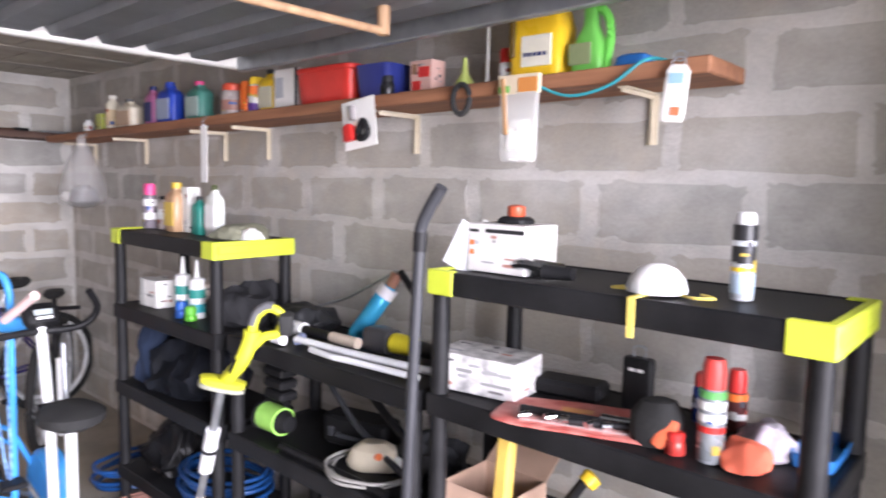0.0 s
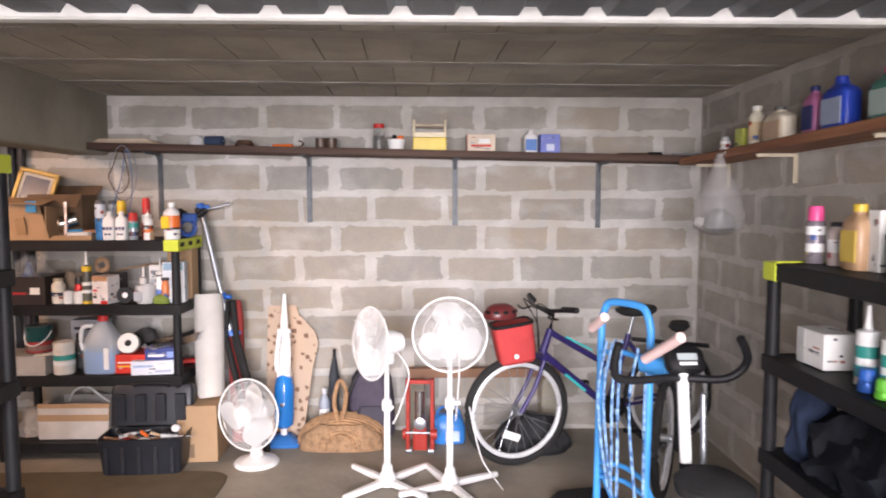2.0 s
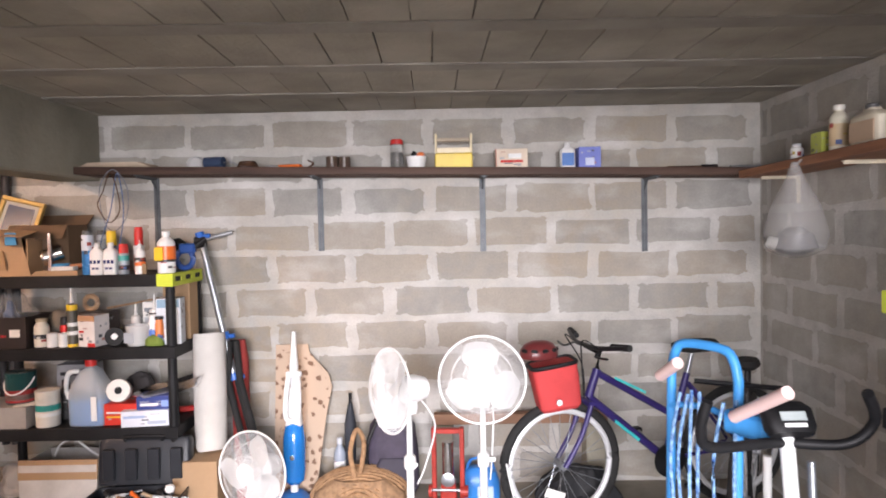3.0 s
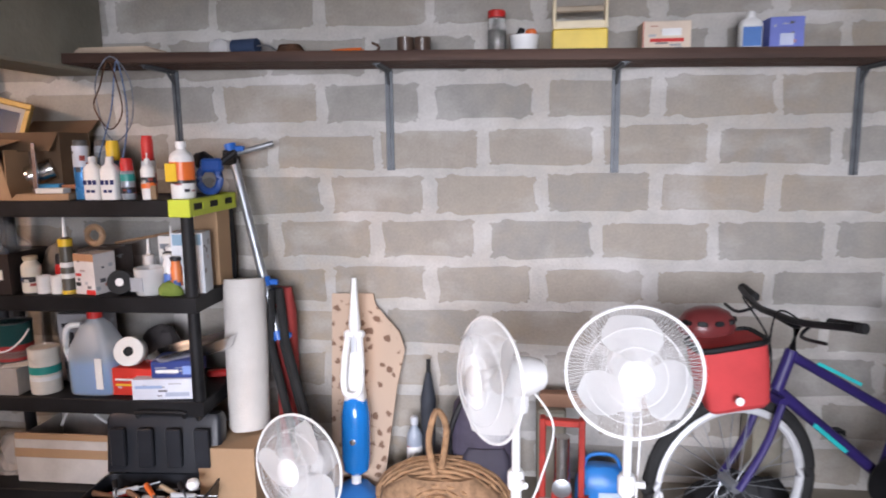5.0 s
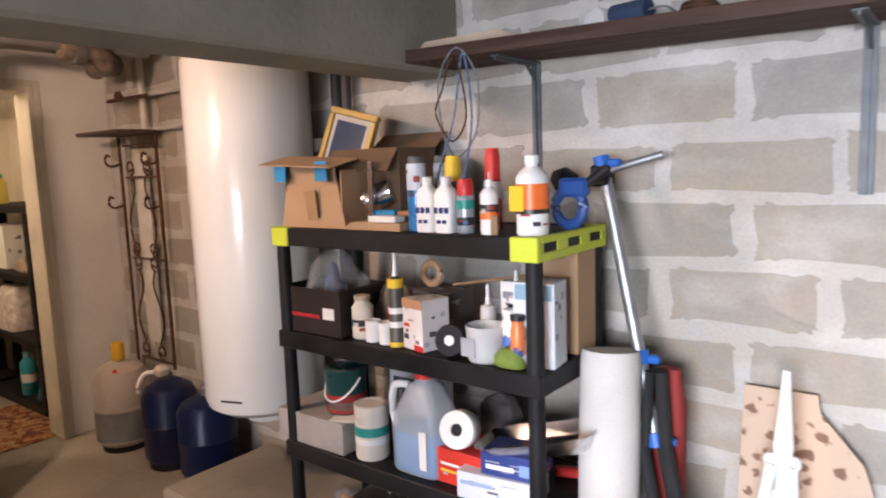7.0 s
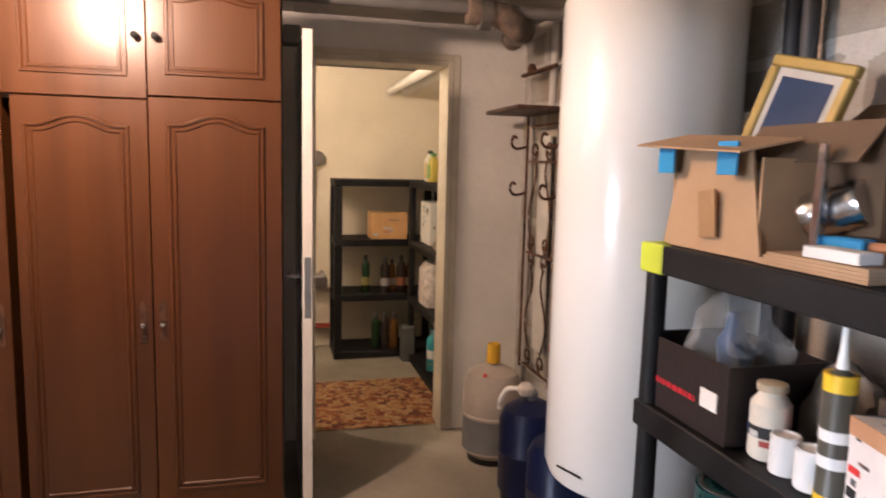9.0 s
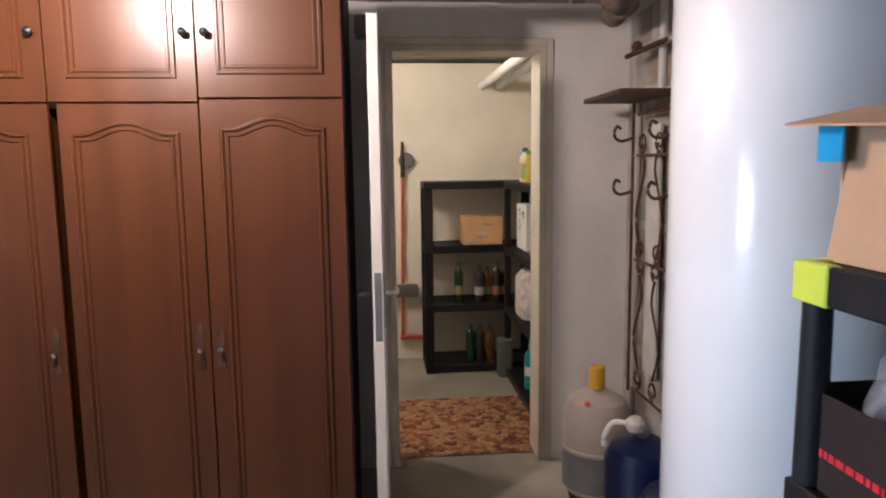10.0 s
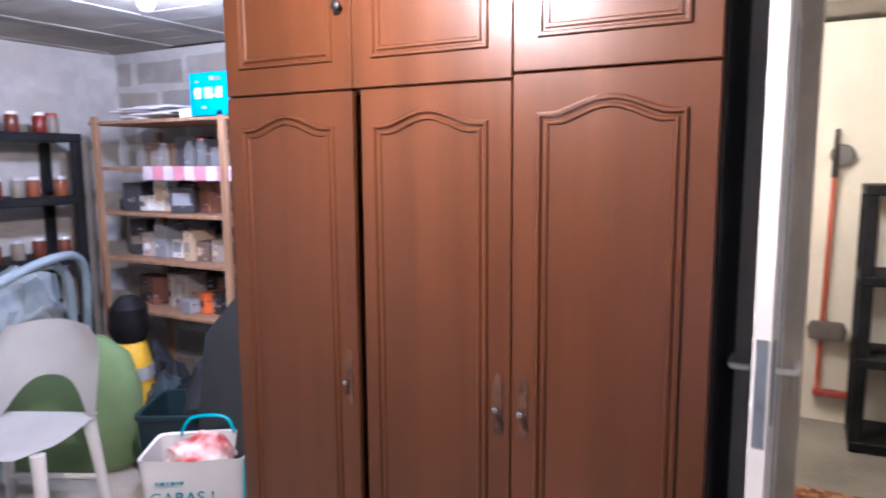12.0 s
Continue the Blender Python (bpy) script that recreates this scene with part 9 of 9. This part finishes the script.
part("corner_cap", B((-0.004, -0.004, 1.62), (0.08, 0.02, 1.686), 0.003), LIME, u)
for z in (0.952, 1.312, 1.682):
    x = -6.6
    while x < -5.55:
        r = 0.038
        j = thing("jam_jar", "preserve jar with a metal lid on the black rack", "jar", (x, -5.12 + SW.uniform(-0.05, 0.05), z))
        part("glass", T([(r * 0.95, 0), (r, 0.006), (r, 0.085), (r * 0.8, 0.1)], 18), plastic(SW.choice(((0.16, 0.022, 0.015), (0.2, 0.07, 0.03), (0.12, 0.035, 0.02), (0.22, 0.19, 0.15))), 0.15), j)
        part("lid", T([(r * 0.86, 0.098), (r * 0.86, 0.116), (0, 0.118)], 18), plastic(SW.choice((SILVER, WHITE, (0.35, 0.05, 0.04))), 0.3), j)
        x += SW.uniform(0.085, 0.17)
WCH = surface("chair_plastic", (0.70, 0.69, 0.67), 0.35, vary=0.06, scale=5, bump=0.02)
ch = thing("garden_chair", "white moulded plastic garden chair with an open back", "chair", (-5.60, -3.93, 0), 116)
ch.matrix_basis = ch.matrix_basis @ Matrix.Diagonal((1.1, 1.06, 0.95, 1))
bm = bmesh.new()
grid = []
for i in range(11):
    v = i / 5 - 1
    half = (0.225 - 0.02 * (v + 1) / 2) * (1 - 0.42 * max(0.0, -v) ** 5)
    grid.append([bm.verts.new((half * (j / 5 - 1) * (1 - 0.06 * v * v), 0.215 * v, 0.445 - 0.022 * (1 - (j / 5 - 1) ** 2) * (1 - v * v) - (0.02 if i == 0 else 0))) for j in range(11)])
for i in range(10):
    for j in range(10):
        bm.faces.new((grid[i][j], grid[i][j + 1], grid[i + 1][j + 1], grid[i + 1][j]))
bmesh.ops.solidify(bm, geom=bm.faces[:], thickness=0.014)
part("seat", bm, WCH, ch)
for x, y in ((-0.18, -0.17), (0.18, -0.17), (-0.17, 0.18), (0.17, 0.18)):
    part("leg", R((x, y, 0.43), (x * 1.18, y * 1.2, 0), 0.026, 0.018), WCH, ch)
bm = bmesh.new()
rows = []
for i in range(9):
    line = []
    for j in range(25):
        q = j / 12 - 1
        low = 0.44 + (0.175 * (1 - abs(q / 0.8) ** 2.6) if abs(q) < 0.8 else 0.0)
        z = low + (0.845 + 0.02 * (1 - q * q) - low) * i / 8
        t = (z - 0.44) / 0.4
        half = 0.215 if t < 0.72 else 0.215 - 0.06 * ((t - 0.72) / 0.33) ** 2
        line.append(bm.verts.new((half * q, 0.20 + 0.09 * t - 0.055 * q * q, z)))
    rows.append(line)
for i in range(8):
    for j in range(24):
        bm.faces.new((rows[i][j], rows[i][j + 1], rows[i + 1][j + 1], rows[i + 1][j]))
bmesh.ops.solidify(bm, geom=bm.faces[:], thickness=0.014)
part("backrest", bm, WCH, ch, "curved back with an arched opening above the seat")
part("crossbar", R((-0.20, -0.19, 0.12), (0.20, -0.19, 0.12), 0.014), surface("blue_grey_bar", (0.4, 0.47, 0.55), 0.4), ch)
part("crossbar", R((-0.19, 0.2, 0.14), (0.19, 0.2, 0.14), 0.013), WCH, ch)
gn2 = thing("green_cushion", "rolled sage green padded cushion standing up", "cushion", (-6.08, -4.33, 0), 25)
part("pad", jitter(LO([(0.11, 0.30, 0.0), (0.125, 0.35, 0.05), (0.12, 0.36, 0.40), (0.10, 0.31, 0.58), (0.05, 0.2, 0.66)], 26, 2.6), 0.01, 6), surface("sage_fabric", (0.16, 0.23, 0.10), 0.9, vary=0.12, fine=140, bump=0.2), gn2)
sp = thing("pressure_washer", "yellow and black wheeled cleaner on the floor", "cleaner", (-6.46, -4.36, 0), 40)
sp.matrix_basis = sp.matrix_basis @ Matrix.Scale(0.86, 4)
part("body", LO([(0.12, 0.12, 0.05), (0.14, 0.14, 0.1), (0.13, 0.12, 0.45), (0.10, 0.09, 0.62), (0.06, 0.05, 0.68)], 24, 3), plastic((0.72, 0.46, 0.02), 0.4), sp)
part("grey_band", LO([(0.141, 0.131, 0.40), (0.133, 0.122, 0.48)], 24, 3), plastic((0.35, 0.35, 0.36)), sp)
part("motor_cap", LO([(0.10, 0.09, 0.64), (0.13, 0.12, 0.72), (0.12, 0.11, 0.85), (0.05, 0.05, 0.92)], 22, 2.5), BLACK_PLASTIC, sp)
for s in (-1, 1):
    part("wheel", R((s * 0.13, 0.1, 0.07), (s * 0.17, 0.1, 0.07), 0.07, None, 20), RUBBER, sp)
tc = thing("storage_crate", "dark blue green plastic crate on the floor", "crate", (-6.22, -3.70, 0), 30)
part("tub", LO([(0.15, 0.12, 0), (0.16, 0.13, 0.01), (0.18, 0.15, 0.36), (0.188, 0.158, 0.365), (0.188, 0.158, 0.385), (0.17, 0.14, 0.385), (0.145, 0.115, 0.02)], 36, 8), plastic((0.012, 0.028, 0.035), 0.45), tc)
for k in (-1, 1):
    part("grip", B((-0.05, k * 0.152 - 0.012, 0.30), (0.05, k * 0.152 + 0.012, 0.335), 0.006), BLACK_PLASTIC, tc)
for k in range(9):
    m = pose(-6.62 + 0.06 * (k % 3), -4.75 + 0.13 * k, 0, 0, 0, 40 * k)
    heap("bundled_sack", tuple(m.translation), 0.13 + 0.02 * (k % 2), 0.12, 0.34 + 0.05 * (k * 5 % 4), plastic(((0.02, 0.022, 0.026), (0.05, 0.045, 0.04), (0.03, 0.045, 0.055))[k % 3], 0.7), "dark sack stowed under the pine shelf", "sack", 130 + k, 0.05)
heap("black_cover", (-6.45, -3.55, 0), 0.32, 0.25, 0.62, surface("black_cover_cloth", (0.018, 0.02, 0.023), 0.6), "black fabric cover over stored equipment", "cover", 97, 0.06)
# Plain dark panel leaning here, not known to be a table
mesh_thing("dark_panel", jitter(P([(0, 0), (0.55, 0), (0.55, 0.9), (0.30, 1.02), (0.0, 0.75)], 0, 0.03, pose(-6.12, -3.50, 0, 82, 0, 78)), 0.003, 4), surface("black_board", (0.03, 0.033, 0.034), 0.6), "large dark folded panel leaning on the wardrobe", "panel")
heap("covered_lounger", (-6.1, -4.8, 0), 0.35, 0.3, 0.95, surface("grey_blanket", (0.22, 0.25, 0.26), 0.8, vary=0.3), "grey green folded loungers under a cover", "lounger", 99, 0.08)
for k in range(2):
    mesh_thing("lounger_tube", W([(-6.2 - 0.1 * k, -4.45 - 0.05 * k, 0.5), (-6.15 - 0.1 * k, -4.4, 0.95 + 0.03 * k), (-5.9 - 0.1 * k, -4.3, 1.02 + 0.03 * k), (-5.55, -4.25, 0.9)], 0.022, 10, False, 6), surface("pale_tube", (0.2, 0.24, 0.27), 0.5), "pale blue grey padded lounger frame", "lounger")
sh = thing("shopping_bag", "white and turquoise shopping bag full of wrapped things", "bag", (-5.90, -3.22, 0), 124)
sh.matrix_basis = sh.matrix_basis @ Matrix.Diagonal((1.08, 1.3, 1.08, 1))
bm = LO([(0.15, 0.09, 0), (0.165, 0.10, 0.01), (0.185, 0.115, 0.36), (0.186, 0.116, 0.365), (0.178, 0.108, 0.36), (0.158, 0.092, 0.03)], 36, 9)
part("bag", jitter(bm, 0.008, 9), surface("bag_white_print", (0.66, 0.66, 0.66), 0.5, vary=0.06), sh)
part("side_panel", jitter(B((0.165, -0.105, 0.01), (0.186, 0.105, 0.365), 0.004, pose(0, 0, 0, 0, 2, 0)), 0.004, 9), plastic((0.02, 0.33, 0.42), 0.5), sh, "turquoise side panel")
word = bpy.data.curves.new("bag_word", "FONT")
word.body, word.size, word.extrude, word.align_x = "CABAS !", 0.062, 0.0006, "CENTER"
word.materials.append(plastic((0.04, 0.22, 0.30), 0.6))
word_ob = new("lettering", word)
word_ob.parent = sh
word_ob.matrix_basis = pose(-0.03, -0.122, 0.215, 90, 0, 0)
print_bars(sh, -0.12, -0.02, 0.28, 0.30, -0.119, (0.05, 0.25, 0.33), 1, 8)
heap("wrapped_parcel", (-5.90, -3.22, 0.30), 0.13, 0.12, 0.12, surface("wrap_paper", (0.55, 0.05, 0.04), 0.5, vary=0.3, scale=11, second=(0.72, 0.66, 0.62)), "red and white wrapped things in the bag", "parcel", 101, 0.03)
part("handle", W([(-0.1, 0.1, 0.36), (-0.06, 0.11, 0.42), (0.06, 0.11, 0.42), (0.1, 0.1, 0.36)], 0.006, 6, False, 5), plastic((0.02, 0.33, 0.42)), sh)
# near things on the tall unit under the beam
carton((-3.50, -2.2, 1.304), 0.2, 0.2, 0.16, PAPER, "white carton on the tall unit", 90)
hank("wire_coil", (-3.58, -1.94, 1.05), 0.06, 0.12, 4, 0.004, GALV, "grey wire coil hung on the tall unit", "wire", 4, 0.004, True)
mesh_thing("red_can", T([(0.04, 0), (0.042, 0.005), (0.042, 0.13), (0.03, 0.14), (0, 0.14)], 20, pose(-3.55, -2.15, 0.884)), plastic((0.6, 0.08, 0.04)), "small red tin on the tall unit", "tin")
heap("dark_bag", (-3.52, -2.5, 0.464), 0.15, 0.25, 0.3, surface("dark_bag_cloth", (0.03, 0.03, 0.035), 0.8), "dark bag on the tall unit", "bag", 103, 0.04)


# ---- masonry: blocks on the walls ----
def block_mesh(length, seed, height, material):
    """The worn face of a concrete block between broad smeared joints; local x along, z up, face to -y."""
    rng = random.Random(seed)
    bm = bmesh.new()
    waves = [(rng.uniform(0.5, 1.0), rng.uniform(0, 6.3), rng.choice((2, 3, 4, 6, 9, 13))) for _ in range(6)]
    a, b = [], []
    n = 56
    for k in range(n):
        t = 2 * math.pi * (k + 0.5) / n
        c, d = math.cos(t), math.sin(t)
        wob = sum(w * math.sin(f * t + p) for w, p, f in waves) / 3
        u = math.copysign(min(1.0, 1.07 * abs(c) ** 0.3), c) * (length / 2 - 0.009 + 0.013 * wob + rng.uniform(-0.004, 0.004))
        v = math.copysign(min(1.0, 1.07 * abs(d) ** 0.3), d) * (height / 2 - 0.006 + 0.009 * wob + rng.uniform(-0.004, 0.004))
        a.append(bm.verts.new((length / 2 + u, 0.002, height / 2 + v)))
        b.append(bm.verts.new((length / 2 + u * 0.985, -0.0016, height / 2 + v * 0.96)))
    for i in range(n):
        j = (i + 1) % n
        bm.faces.new((a[i], a[j], b[j], b[i]))
    bm.faces.new(b)
    return finish(bm, "block", material, False)


def block_wall(parent, place, span, first, courses=11, material=BLOCK, high=0.166, pitch=0.4775):
    """Blocks in running bond: place(s, z) gives the pose at s metres along the wall; first is where the even courses have a joint."""
    shapes = [block_mesh(pitch - gap, 10 + k, high + lift, material) for k, (gap, lift) in enumerate((g, h) for g in (0.022, 0.036, 0.05) for h in (-0.008, 0.0, 0.01))]
    rng = random.Random(3)
    for c in range(courses):
        s = first - 2 * pitch - (pitch / 2 if c % 2 else 0.0)
        while s < span:
            a, b = max(s, 0.0), min(s + pitch, span)
            if b - a > 0.09:
                me = shapes[rng.randrange(9)] if b - a > pitch - 0.01 else block_mesh(b - a - 0.04, rng.randrange(999), high, material)
                ob = new("block", me)
                ob.parent = parent
                ob.matrix_basis = place(a + 0.018 + rng.uniform(-0.008, 0.008), 0.2 * c + 0.017 + rng.uniform(-0.006, 0.006)) @ pose(0, 0, 0, 0, rng.uniform(-0.5, 0.5), 0)
            s += pitch


block_wall(north, lambda s, z: pose(-6.55 + s, 0, z), 6.55, 0.303)
block_wall(east, lambda s, z: pose(0, -s, z, 0, 0, -90), 5.4, 0.11, 11, SMEARED_BLOCK, 0.172)
block_wall(store, lambda s, z: pose(-7.25, -5.4 + s, z, 0, 0, 90), 3.4, 0.2)
